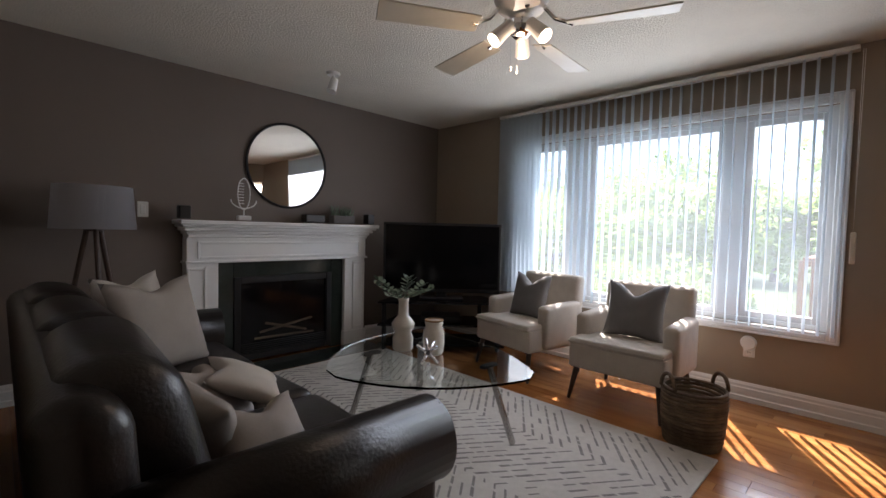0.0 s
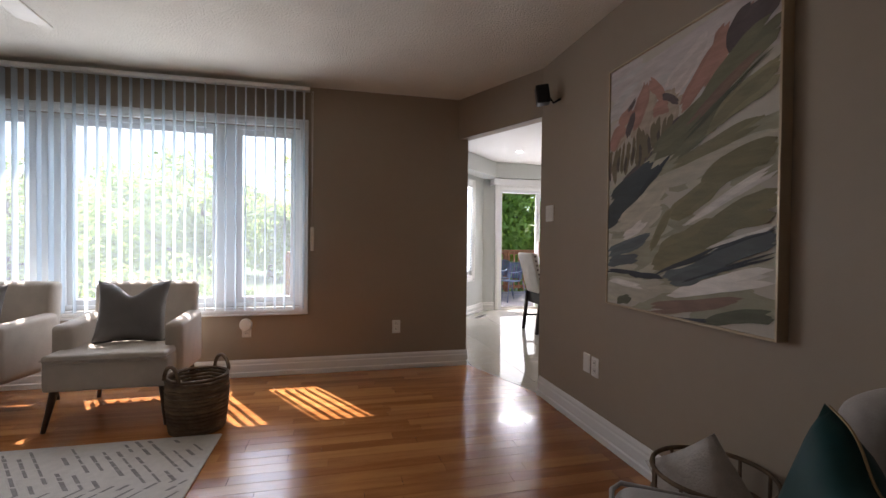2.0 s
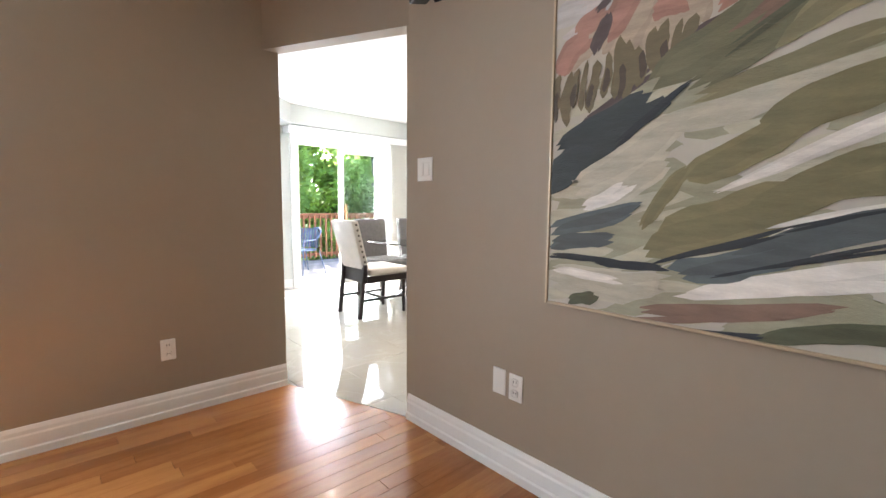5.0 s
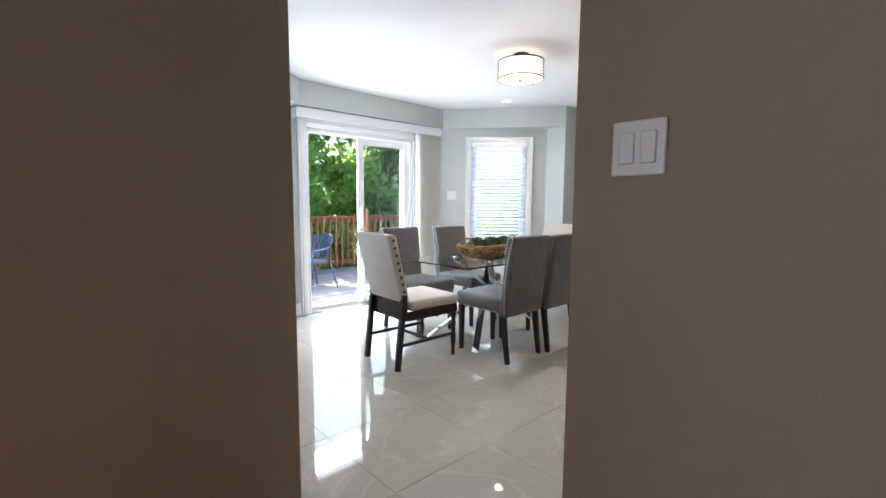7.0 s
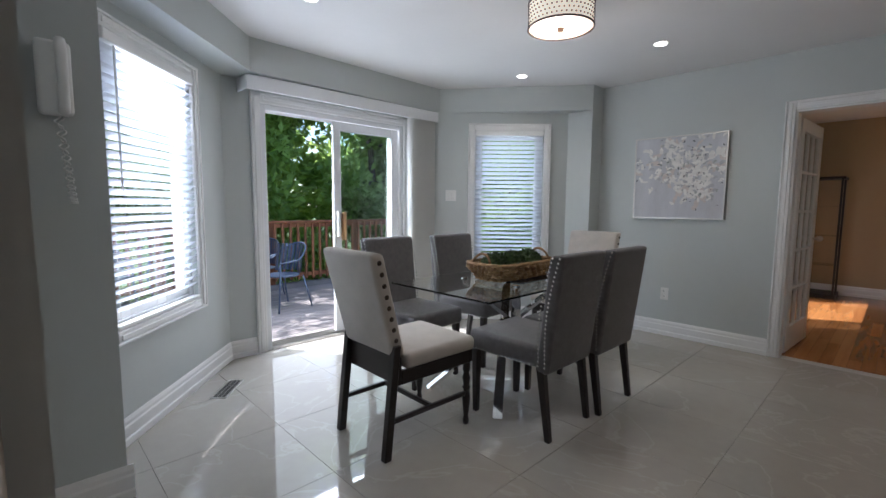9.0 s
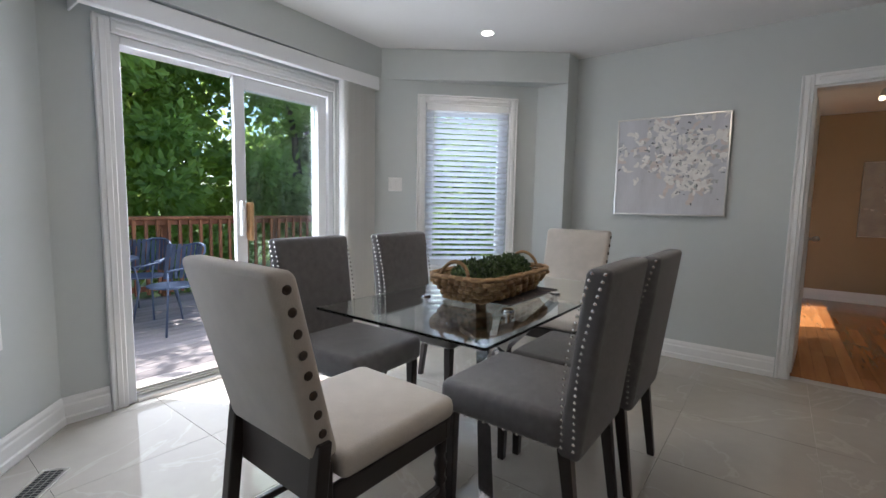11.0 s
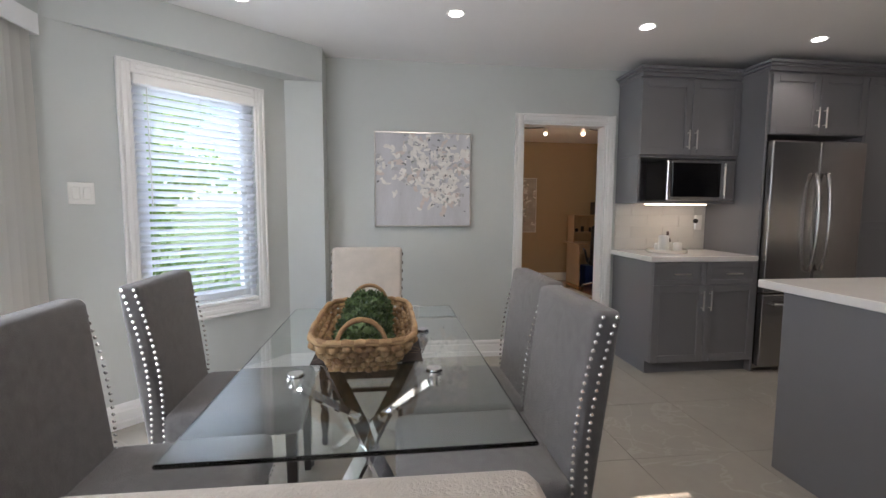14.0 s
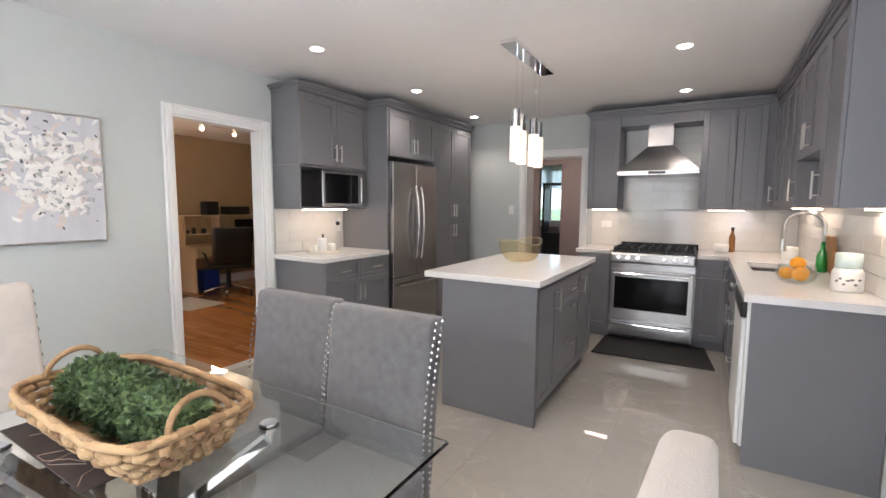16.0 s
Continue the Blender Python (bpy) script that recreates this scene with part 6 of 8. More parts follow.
for k, (x, y, r) in enumerate(((7.6, 2.6, 0.95), (8.3, 4.6, 1.0), (8.0, 6.6, 1.1), (11.9, -3.0, 0.9), (12.0, -5.6, 1.0), (11.8, -0.6, 0.9), (11.6, -7.8, 0.9))):
    bush(x, y, r, 40 + k)


# ---- living room ----
# fireplace
fp = thing("fireplace", "white moulded fireplace mantel with dark green marble surround", "fireplace", 1.714, 4.255, 0, 0)
fp.scale = (0.955, 1.0, 0.993)
for sx in (-1, 1):
    bm = B()
    box(bm, sx * 0.755 - 0.125, sx * 0.755 + 0.125, -0.10, 0, 0, 0.90, 0.004)
    box(bm, sx * 0.755 - 0.135, sx * 0.755 + 0.135, -0.115, 0, 0, 0.15, 0.006)
    frame_rect(bm, sx * 0.80 - 0.075, sx * 0.80 + 0.075, 0.17, 0.86, 0.02, -0.112, -0.099, 0.003)
    part("leg", bm, M_TRIM, fp)
bm = B()
box(bm, -0.88, 0.88, -0.115, 0, 0.90, 1.10, 0.004)
frame_rect(bm, -0.80, 0.80, 0.93, 1.07, 0.02, -0.127, -0.114, 0.003)
box(bm, -0.895, 0.895, -0.135, 0, 0.895, 0.915, 0.004)
part("frieze", bm, M_TRIM, fp)
bm = B()
for o, a, b in ((0.145, 1.10, 1.13), (0.165, 1.13, 1.155), (0.195, 1.155, 1.185), (0.225, 1.185, 1.205), (0.25, 1.205, 1.24)):
    box(bm, -0.77 - o * 0.75, 0.77 + o * 0.75, -o, 0, a, b, 0.006)
part("mantel_shelf", bm, M_TRIM, fp)
bm = B()
box(bm, -0.63, -0.49, -0.06, 0, 0, 0.90, 0.002)
box(bm, 0.49, 0.63, -0.06, 0, 0, 0.90, 0.002)
box(bm, -0.49, 0.49, -0.06, 0, 0.76, 0.90, 0.002)
part("surround", bm, M_MARBLE, fp)
bm = B()
box(bm, -0.88, 0.88, -0.45, -0.116, 0.001, 0.012, 0.003)
part("hearth", bm, M_MARBLE, fp)
bm = B()
frame_rect(bm, -0.49, 0.49, 0.02, 0.76, 0.06, -0.075, -0.03, 0.004)
for k in range(5):
    box(bm, -0.43, 0.43, -0.07, -0.05, 0.085 + k * 0.018, 0.093 + k * 0.018)
part("firebox_frame", bm, M_BLACKM, fp)
bm = B()
box(bm, -0.43, 0.43, -0.05, -0.044, 0.08, 0.70)
part("firebox_glass", bm, M_SCREEN, fp)
bm = B()
for a, b in (((-0.25, -0.058, 0.25), (0.28, -0.062, 0.33)), ((-0.2, -0.06, 0.33), (0.22, -0.056, 0.22)), ((-0.3, -0.057, 0.2), (0.3, -0.057, 0.19))):
    cyl(bm, (a[0], a[1] + 0.01, a[2]), (b[0], b[1] + 0.01, b[2]), 0.012, seg=8)
part("log", bm, M_BARK, fp)

# round mirror
mi = thing("round_mirror", "round mirror with a thin black frame above the mantel", "mirror", 1.745, 4.25, 1.755)
bm = B()
cyl(bm, (0, -0.012, 0), (0, -0.004, 0), 0.375, seg=64)
part("mirror_glass", bm, M_MIRROR, mi)
bm = B()
tube(bm, [(0.38 * math.cos(6.2832 * i / 64), -0.014, 0.38 * math.sin(6.2832 * i / 64)) for i in range(64)], 0.012, 8, True)
part("frame", bm, M_BLACKM, mi, smooth=True)

# things on the mantel
for x in (0.85, 2.575):
    s_ = thing("mantel_speaker", "small black satellite speaker on the mantel", "speaker", x, 4.12, 1.241, 0, "black speakers on the mantel")
    bm = B()
    box(bm, -0.04, 0.04, -0.045, 0.045, 0, 0.10, 0.008, 2)
    part("body", bm, M_BLACK, s_)
c = thing("black_box_speaker", "low black center speaker on the mantel", "speaker", 1.94, 4.12, 1.241)
bm = B()
box(bm, -0.10, 0.10, -0.05, 0.05, 0, 0.075, 0.01, 2)
part("body", bm, M_BLACK, c)
c = thing("wire_sculpture", "white wire cactus sculpture on a marble foot", "ornament", 1.30, 4.12, 1.241)
bm = B()
box(bm, -0.055, 0.055, -0.03, 0.03, 0, 0.04, 0.012, 2)
part("foot", bm, M_QUARTZ, c)
bm = B()
tube(bm, [(0.05 * math.cos(a) - 0.0, 0, 0.22 + 0.13 * math.sin(a)) for a in [math.pi * (-0.5 + 2 * i / 28) for i in range(28)]], 0.005, 6, True)
tube(bm, [(0.105 * math.cos(a), 0, 0.17 + 0.07 * math.sin(a)) for a in [math.pi * (1 + i / 14) for i in range(15)]], 0.005, 6)
cyl(bm, (0, 0, 0.04), (0, 0, 0.10), 0.005, seg=6)
for k in range(8):
    cyl(bm, (-0.045, 0, 0.14 + k * 0.024), (0.0, 0, 0.14 + k * 0.024), 0.0035, seg=5)
part("wire", bm, M_WHITE, c)
c = thing("succulent_planter", "grey-green grass plant in a rectangular pale planter", "plant", 2.24, 4.10, 1.241)
bm = B()
box(bm, -0.12, 0.12, -0.05, 0.05, 0, 0.075, 0.004)
part("planter", bm, M_GREYL, c)
bm = B()
r_ = random.Random(6)
for k in range(90):
    a = Vector((r_.uniform(-0.11, 0.11), r_.uniform(-0.04, 0.04), 0.07))
    b = a + Vector((r_.uniform(-0.03, 0.03), r_.uniform(-0.03, 0.03), r_.uniform(0.05, 0.11)))
    cyl(bm, a, b, 0.005, 0.001, 4)
part("blades", bm, M_SAGE, c)

# television on a corner stand
tv = thing("television", "large black flat television on the corner stand", "television", 3.05, 3.50, 0.50, -43.5)
bm = B()
box(bm, -0.60, 0.60, -0.03, 0.03, 0.06, 0.77, 0.006)
part("bezel", bm, M_BLACK, tv)
bm = B()
box(bm, -0.575, 0.575, -0.034, -0.031, 0.10, 0.745)
part("screen", bm, M_SCREEN, tv)
bm = B()
box(bm, -0.22, 0.22, -0.12, 0.12, 0, 0.015, 0.004)
box(bm, -0.05, 0.05, -0.02, 0.02, 0.015, 0.07)
part("foot", bm, M_BLACK, tv)
st = thing("tv_stand", "black glass corner television stand with shelves", "stand", 3.05, 3.50, 0, -43.5)
for z, nm in ((0.48, "top_shelf"), (0.26, "shelf"), (0.06, "shelf")):
    bm = B()
    prism(bm, [(-0.62, -0.28), (0.62, -0.28), (0.45, 0.22), (-0.45, 0.22)], z, z + 0.018)
    part(nm, bm, M_SCREEN, st)
for x, y in ((-0.56, -0.22), (0.56, -0.22), (-0.42, 0.17), (0.42, 0.17)):
    bm = B()
    cyl(bm, (x, y, 0), (x, y, 0.48), 0.022, seg=14)
    part("post", bm, M_BLACKM, st)
c = thing("media_box", "black media player on the stand shelf", "electronics", 3.05, 3.50, 0.279, -43.5)
bm = B()
box(bm, -0.2, 0.2, -0.15, 0.12, 0, 0.06, 0.004)
part("case", bm, M_BLACK, c)

# tripod floor lamp
lp = thing("tripod_floor_lamp", "tripod floor lamp with dark legs and a white drum shade", "lamp", 0.275, 3.88, 0)
for k in range(3):
    a = 0.6 + k * 2.0944
    bm = B()
    cyl(bm, (0.26 * math.cos(a), 0.26 * math.sin(a), 0), (0.03 * math.cos(a), 0.03 * math.sin(a), 1.20), 0.012, 0.016, 10)
    part("leg", bm, M_WALNUT, lp)
bm = B()
cyl(bm, (0, 0, 1.14), (0, 0, 1.24), 0.045, 0.02, 14)
part("hub", bm, M_WALNUT, lp)
bm = B()
seg = 40
for a, b in ((0, 1),):
    lo = [bm.verts.new((0.225 * math.cos(6.2832 * i / seg), 0.225 * math.sin(6.2832 * i / seg), 1.155)) for i in range(seg)]
    hi = [bm.verts.new((0.205 * math.cos(6.2832 * i / seg), 0.205 * math.sin(6.2832 * i / seg), 1.425)) for i in range(seg)]
    for i in range(seg):
        bm.faces.new((lo[i], lo[(i + 1) % seg], hi[(i + 1) % seg], hi[i]))
bmesh.ops.solidify(bm, geom=bm.faces[:], thickness=0.003)
part("shade", bm, M_SHADE, lp, "white fabric drum shade", smooth=True)

# leather sofa: it faces +x
so = thing("leather_sofa", "dark brown leather sofa with rolled arms", "sofa", 0.045, 2.39, 0)
so.scale = (1.0, 0.845, 1.0)
bm = B()
box(bm, -0.10, 0.77, -1.10, 1.10, 0.06, 0.30, 0.02, 2)
part("base", bm, M_LEATHER, so, smooth=True)


def puffy(bm, x0, x1, y0, y1, z0, z1, bev, amp=0.012, lean=0.0):
    vs = box(bm, x0, x1, y0, y1, z0, z1, bev, 5)
    for v in bm.verts:
        v.co += Vector((1, 0.6, 1)) * amp * noise.noise(v.co * 3.1)
        v.co.x -= lean * max(0, v.co.z - 0.42)


for sy in (-1, 0, 1):
    bm = B()
    puffy(bm, 0.16, 0.80, sy * 0.72 - 0.355, sy * 0.72 + 0.355, 0.28, 0.47, 0.07)
    part("seat_cushion", bm, M_LEATHER, so, smooth=True)
    bm = B()
    puffy(bm, -0.06, 0.22, sy * 0.72 - 0.355, sy * 0.72 + 0.355, 0.40, 0.90, 0.12, 0.02, 0.22)
    part("back_cushion", bm, M_LEATHER, so, smooth=True)
bm = B()
puffy(bm, -0.15, 0.04, -1.20, 1.20, 0.06, 0.86, 0.09, 0.012, 0.1)
part("back", bm, M_LEATHER, so, smooth=True)
for sy in (-1, 1):
    bm = B()
    box(bm, -0.10, 0.78, sy * 1.20 - 0.11, sy * 1.20 + 0.11, 0.06, 0.52, 0.03, 2)
    n0 = len(bm.verts)
    cyl(bm, (-0.12, sy * 1.21, 0.52), (0.82, sy * 1.21, 0.50), 0.135, 0.145, 28)
    for v in bm.verts:
        v.co += Vector((0, 1, 1)) * 0.008 * noise.noise(v.co * 4)
    part("arm", bm, M_LEATHER, so, smooth=True)
    bm = B()
    tube(bm, [(0.815, sy * 1.21 + 0.135 * math.cos(6.2832 * i / 32), 0.50 + 0.135 * math.sin(6.2832 * i / 32)) for i in range(32)], 0.008, 6, True)
    part("piping", bm, M_LEATHER, so, smooth=True)
for x in (0.0, 0.8):
    for y in (-1.15, 1.15):
        bm = B()
        cyl(bm, (x, y, 0), (x, y, 0.06), 0.025, 0.035, 12)
        part("foot", bm, M_WALNUT, so)


def throw_pillow(x, y, z, rz, tilt, w, h, d, material, label, dent=0.0, cat="cushion", grp="", spin=0.0):
    p = thing("throw_pillow", label, cat, x, y, z, rz, grp)
    bm = B()
    cushion(bm, w, h, d, dent, 16, pose(0, 0, h * 0.46, tilt, spin, 0))
    part("cover", bm, material, p, smooth=True)
    return p


throw_pillow(0.42, 2.92, 0.45, 28, -20, 0.50, 0.50, 0.17, M_PINKF, "mushroom beige throw pillow on the leather sofa", 0.05)
throw_pillow(0.36, 3.16, 0.45, 42, -14, 0.48, 0.50, 0.15, M_LINEN2, "cream piped throw pillow on the leather sofa", 0.04)
throw_pillow(0.27, 1.80, 0.44, 112, -22, 0.34, 0.30, 0.15, M_PINKF, "mushroom beige throw pillow propped on the leather sofa back", 0.03, spin=-14)
throw_pillow(0.43, 1.70, 0.41, 12, -42, 0.32, 0.25, 0.13, M_PINKF, "mushroom beige throw pillow beside the sofa arm", 0.05, spin=4)
throw_pillow(0.36, 2.08, 0.42, 40, -56, 0.40, 0.32, 0.14, M_PINKF, "crumpled mushroom beige throw pillow on the leather sofa", 0.09, spin=12)
throw_pillow(0.52, 2.08, 0.45, 70, -66, 0.34, 0.30, 0.10, M_LINEN2, "crumpled cream throw pillow on the leather sofa", 0.04)

# armchairs by the window: they face -x


def armchair(x, y, rz):
    c = thing("armchair", "greige linen armchair with piping and dark tapered legs", "chair", x, y, 0, rz, "armchairs by the window")
    bm = B()
    box(bm, -0.33, 0.33, -0.33, 0.30, 0.235, 0.42, 0.02, 3)
    part("seat_base", bm, M_LINEN, c, smooth=True)
    bm = B()
    puffy(bm, -0.325, 0.325, -0.345, 0.22, 0.40, 0.455, 0.024, 0.004)
    sc = part("seat_cushion", bm, M_LINEN, c, smooth=True)
    bm = B()
    tube(bm, [(-0.325, -0.15, 0.425), (-0.325, -0.345, 0.425), (0.325, -0.345, 0.425), (0.325, -0.15, 0.425)], 0.006, 6)
    part("piping", bm, M_LINEN2, sc, "pale piping")
    bm = B()
    box(bm, -0.325, 0.325, 0.20, 0.31, 0.25, 0.83, 0.04, 4)
    for v in bm.verts:
        v.co.y += 0.11 * max(0, v.co.z - 0.40)
    part("backrest", bm, M_LINEN, c, smooth=True)
    for sx in (-1, 1):
        bm = B()
        box(bm, sx * 0.31 - 0.055, sx * 0.31 + 0.055, -0.18, 0.26, 0.25, 0.60, 0.035, 4)
        for v in bm.verts:
            if v.co.z > 0.5:
                v.co.z += 0.05 * (v.co.y + 0.18)
        part("arm", bm, M_LINEN, c, smooth=True)
        for yy, s2 in ((-0.28, -1), (0.25, 1)):
            bm = B()
            cyl(bm, (sx * 0.32, yy + 0.045 * s2, 0), (sx * 0.285, yy, 0.235), 0.012, 0.022, 12)
            part("leg", bm, M_WALNUT, c)
    return c


armchair(3.09, 1.56, -90)
armchair(3.16, 2.50, -101)
throw_pillow(3.11, 1.56, 0.455, -90, -14, 0.44, 0.42, 0.14, M_GREYL, "charcoal grey throw pillow on the armchair", 0.09, "cushion", "grey pillows on the armchairs")
throw_pillow(3.18, 2.51, 0.455, -101, -14, 0.42, 0.40, 0.14, M_GREYL, "charcoal grey throw pillow on the armchair", 0.09, "cushion", "grey pillows on the armchairs")


def rope_basket(x, y, r, h, label, material, gap=0.022, rope=0.011, handles=True, cat="basket"):
    b = thing("rope_basket", label, cat, x, y, 0)
    rows = int(h / gap)
    bm = B()
    for k in range(rows):
        rr = r * (0.88 + 0.12 * math.sin(k / rows * 2.2))
        tube(bm, [(rr * math.cos(6.2832 * i / 36) + 0.004 * noise.noise(Vector((i * 0.7, k, x))), rr * math.sin(6.2832 * i / 36), rope + k * gap + 0.003 * noise.noise(Vector((i * 0.5, k * 2, y)))) for i in range(36)], rope, 6, True)
    part("weave", bm, material, b, smooth=True)
    bm = B()
    cyl(bm, (0, 0, 0.004), (0, 0, 0.016), r * 0.86, seg=32)
    part("base", bm, material, b)
    if handles:
        for s2 in (-1, 1):
            bm = B()
            tube(bm, [(s2 * r * 0.98, 0.065 * math.cos(a), h - 0.01 + 0.085 * math.sin(a)) for a in [math.pi * i / 14 for i in range(15)]], 0.011, 7)
            part("handle", bm, material, b, smooth=True)
    return b


rb = rope_basket(2.68, 1.04, 0.165, 0.33, "dark woven seagrass basket with two loop handles", M_SEAGR)
rb.matrix_basis = pose(2.68, 1.04, 0, 0, 0, -40)

# rug
rug = thing("area_rug", "cream rug with broken grey chevron lines under the table", "rug", 0, 0, 0.0015)
bm = B()
box(bm, 0.33, 2.53, 0.87, 3.77, 0, 0.011, 0.003)
part("rug_body", bm, mat("cream_wool", (0.60, 0.57, 0.53), 0.95, var=0.08, scale=30, bump=0.6, bscale=220), rug)
bm = B()
rng = random.Random(14)
col = 0.56
for ci in range(5):
    x0 = 0.35 + ci * col
    for k in range(58):
        base = 0.60 + k * 0.062
        s = 0.0
        while s < col:
            L = rng.uniform(0.03, 0.10)
            if rng.random() < 0.72:
                for u0 in (s,):
                    a, b = s, min(s + L, col)
                    sg = 1 if ci % 2 else -1
                    ya, yb = base + sg * (a - col / 2) * 0.72, base + sg * (b - col / 2) * 0.72
                    if min(ya, yb) > 0.90 and max(ya, yb) < 3.73 and x0 + b < 2.51:
                        w = rng.uniform(0.006, 0.011)
                        bm.faces.new([bm.verts.new(p) for p in ((x0 + a, ya - w, 0.0118), (x0 + b, yb - w, 0.0118), (x0 + b, yb + w, 0.0118), (x0 + a, ya + w, 0.0118))])
            s += L + rng.uniform(0.004, 0.02)
part("chevron_pattern", bm, mat("grey_wool", (0.26, 0.245, 0.235), 0.95, var=0.25, scale=40), rug)["kind"] = "stuff"

# glass coffee table
cf = thing("coffee_table", "rounded triangular glass coffee table on three dark metal legs", "table", 0, 0, 0.012)
tips = [Vector((0.985, 2.31)), Vector((1.825, 1.51)), Vector((2.045, 2.79))]
cen = sum(tips, Vector((0, 0))) / 3
pts = []
for i in range(3):
    a, b = tips[i], tips[(i + 1) % 3]
    pv = tips[i - 1]
    for k in range(14):
        u = (k + 0.5) / 14
        e = a.lerp(b, 0.06 + 0.88 * u)
        bulge = (e - cen).normalized() * 0.17 * math.sin(math.pi * u) ** 0.8
        pts.append(tuple(e + bulge))
area2 = sum(pts[i][0] * pts[(i + 1) % len(pts)][1] - pts[(i + 1) % len(pts)][0] * pts[i][1] for i in range(len(pts)))
bm = B()
prism(bm, pts if area2 > 0 else pts[::-1], 0.428, 0.440)
o = part("glass_top", bm, mat("coffee_glass", (0.90, 0.96, 0.94), 0.0, trans=1.0, ior=1.45), cf)
o.visible_shadow = False
for t_ in ((1.858, 1.722), (1.368, 2.598), (2.022, 2.685)):
    f = Vector((*t_, 0.0))
    g = Vector((cen.x + (f.x - cen.x) * 0.72, cen.y + (f.y - cen.y) * 0.72, 0.425))
    bm = B()
    d = (g - f).normalized()
    sd_ = Vector((-d.y, d.x, 0)).normalized() * 0.022
    vs = [bm.verts.new(p + s1 * sd_ + s2 * d.cross(sd_).normalized() * 0.012) for p in (f, g) for s1, s2 in ((-1, -1), (1, -1), (1, 1), (-1, 1))]
    for i in range(4):
        bm.faces.new((vs[i], vs[(i + 1) % 4], vs[4 + (i + 1) % 4], vs[4 + i]))
    bm.faces.new(vs[:4][::-1])
    bm.faces.new(vs[4:])
    bmesh.ops.recalc_face_normals(bm, faces=bm.faces[:])
    part("leg", bm, M_STEEL_D, cf)
    bm = B()
    box(bm, g.x - 0.06, g.x + 0.06, g.y - 0.02, g.y + 0.02, 0.410, 0.427, 0.003)
    part("bracket", bm, M_BLACKM, cf)

v1 = thing("tall_vase", "tall cream ceramic double-gourd vase on the glass table", "vase", 1.595, 2.38, 0.4525)
bm = B()
lathe(bm, [(0.05, 0), (0.062, 0.015), (0.064, 0.08), (0.05, 0.115), (0.07, 0.15), (0.072, 0.17), (0.05, 0.20), (0.032, 0.22), (0.03, 0.30), (0.035, 0.325), (0.028, 0.325), (0.025, 0.30)], 32)
part("body", bm, M_CERAM, v1, smooth=True)
v2 = thing("jar_vase", "cream ceramic jar vase with a brown rim", "vase", 1.685, 2.20, 0.4525)
bm = B()
lathe(bm, [(0.05, 0), (0.06, 0.015), (0.066, 0.08), (0.062, 0.14), (0.05, 0.17), (0.056, 0.19), (0.05, 0.205)], 32)
part("body", bm, M_CERAM, v2, smooth=True)
bm = B()
tube(bm, [(0.052 * math.cos(6.2832 * i / 30), 0.052 * math.sin(6.2832 * i / 30), 0.205) for i in range(30)], 0.006, 6, True)
part("rim", bm, M_WICKER, v2, "brown glazed rim", smooth=True)
eu = thing("leaf_spray", "sage green artificial leaf stems in the tall vase", "plant", 1.595, 2.38, 0.4525)
rng = random.Random(31)
for k in range(9):
    a = k * 0.7
    tip = Vector((0.17 * math.cos(a), 0.17 * math.sin(a), 0.40 + 0.05 * math.sin(k * 2.3)))
    bm = B()
    tube(bm, [(0, 0, 0.30), (tip.x * 0.4, tip.y * 0.4, 0.37), tip], 0.002, 5)
    stem = part("stem", bm, M_SAGE, eu)
    for f in (0.35, 0.5, 0.65, 0.8, 0.92, 1.0):
        for sgn in (-1, 1):
            bm = B()
            p = Vector((0, 0, 0.31)).lerp(tip, f)
            w = Vector((-tip.y, tip.x, 0)).normalized() * sgn
            t = (w + tip.normalized() * 0.6 + Vector((0, 0, rng.uniform(-0.3, 0.5)))).normalized() * rng.uniform(0.035, 0.055)
            q = t.cross(Vector((0, 0, 1))).normalized() * 0.014
            bm.faces.new([bm.verts.new(x) for x in (p, p + t * 0.4 + q, p + t * 0.8 + q * 0.6, p + t, p + t * 0.8 - q * 0.6, p + t * 0.4 - q)])
            part("leaf", bm, M_SAGE, eu)
jk = thing("jack_ornament", "polished silver jack ornament on the glass table", "ornament", 1.535, 2.09, 0.4525)
bm = B()
for d in ((1, 0.3, 0.75), (-1, 0.4, 0.75), (0.1, -1, 0.7), (0.9, 0.8, -0.75), (-0.9, -0.2, -0.7), (0.3, -0.9, -0.75), (0, 0.3, 1.1)):
    e = Vector(d).normalized() * 0.075
    cyl(bm, (0, 0, 0.058), (e.x, e.y, 0.058 + e.z), 0.007, 0.009, 10)
    ball(bm, (e.x, e.y, 0.058 + e.z), 0.010, 1)
part("arms", bm, M_CHROME, jk, smooth=True)

# ceiling fan
cfan = thing("ceiling_fan", "white ceiling fan with brass trim and lit spot lamps", "fan", 1.50, 1.50, H)
bm = B()
lathe(bm, [(0.075, -0.05), (0.085, -0.03), (0.085, 0.0)], 28)
part("canopy", bm, M_WHITE, cfan, smooth=True)
bm = B()
lathe(bm, [(0.05, -0.27), (0.10, -0.25), (0.125, -0.20), (0.125, -0.13), (0.10, -0.09), (0.05, -0.06)], 32)
part("motor", bm, M_WHITE, cfan, smooth=True)
bm = B()
tube(bm, [(0.126 * math.cos(6.2832 * i / 36), 0.126 * math.sin(6.2832 * i / 36), -0.165) for i in range(36)], 0.006, 6, True)
part("trim_ring", bm, M_CHROME, cfan)
M_BLADE = mat("cream_blade", (0.62, 0.58, 0.48), 0.35, var=0.06, scale=5)
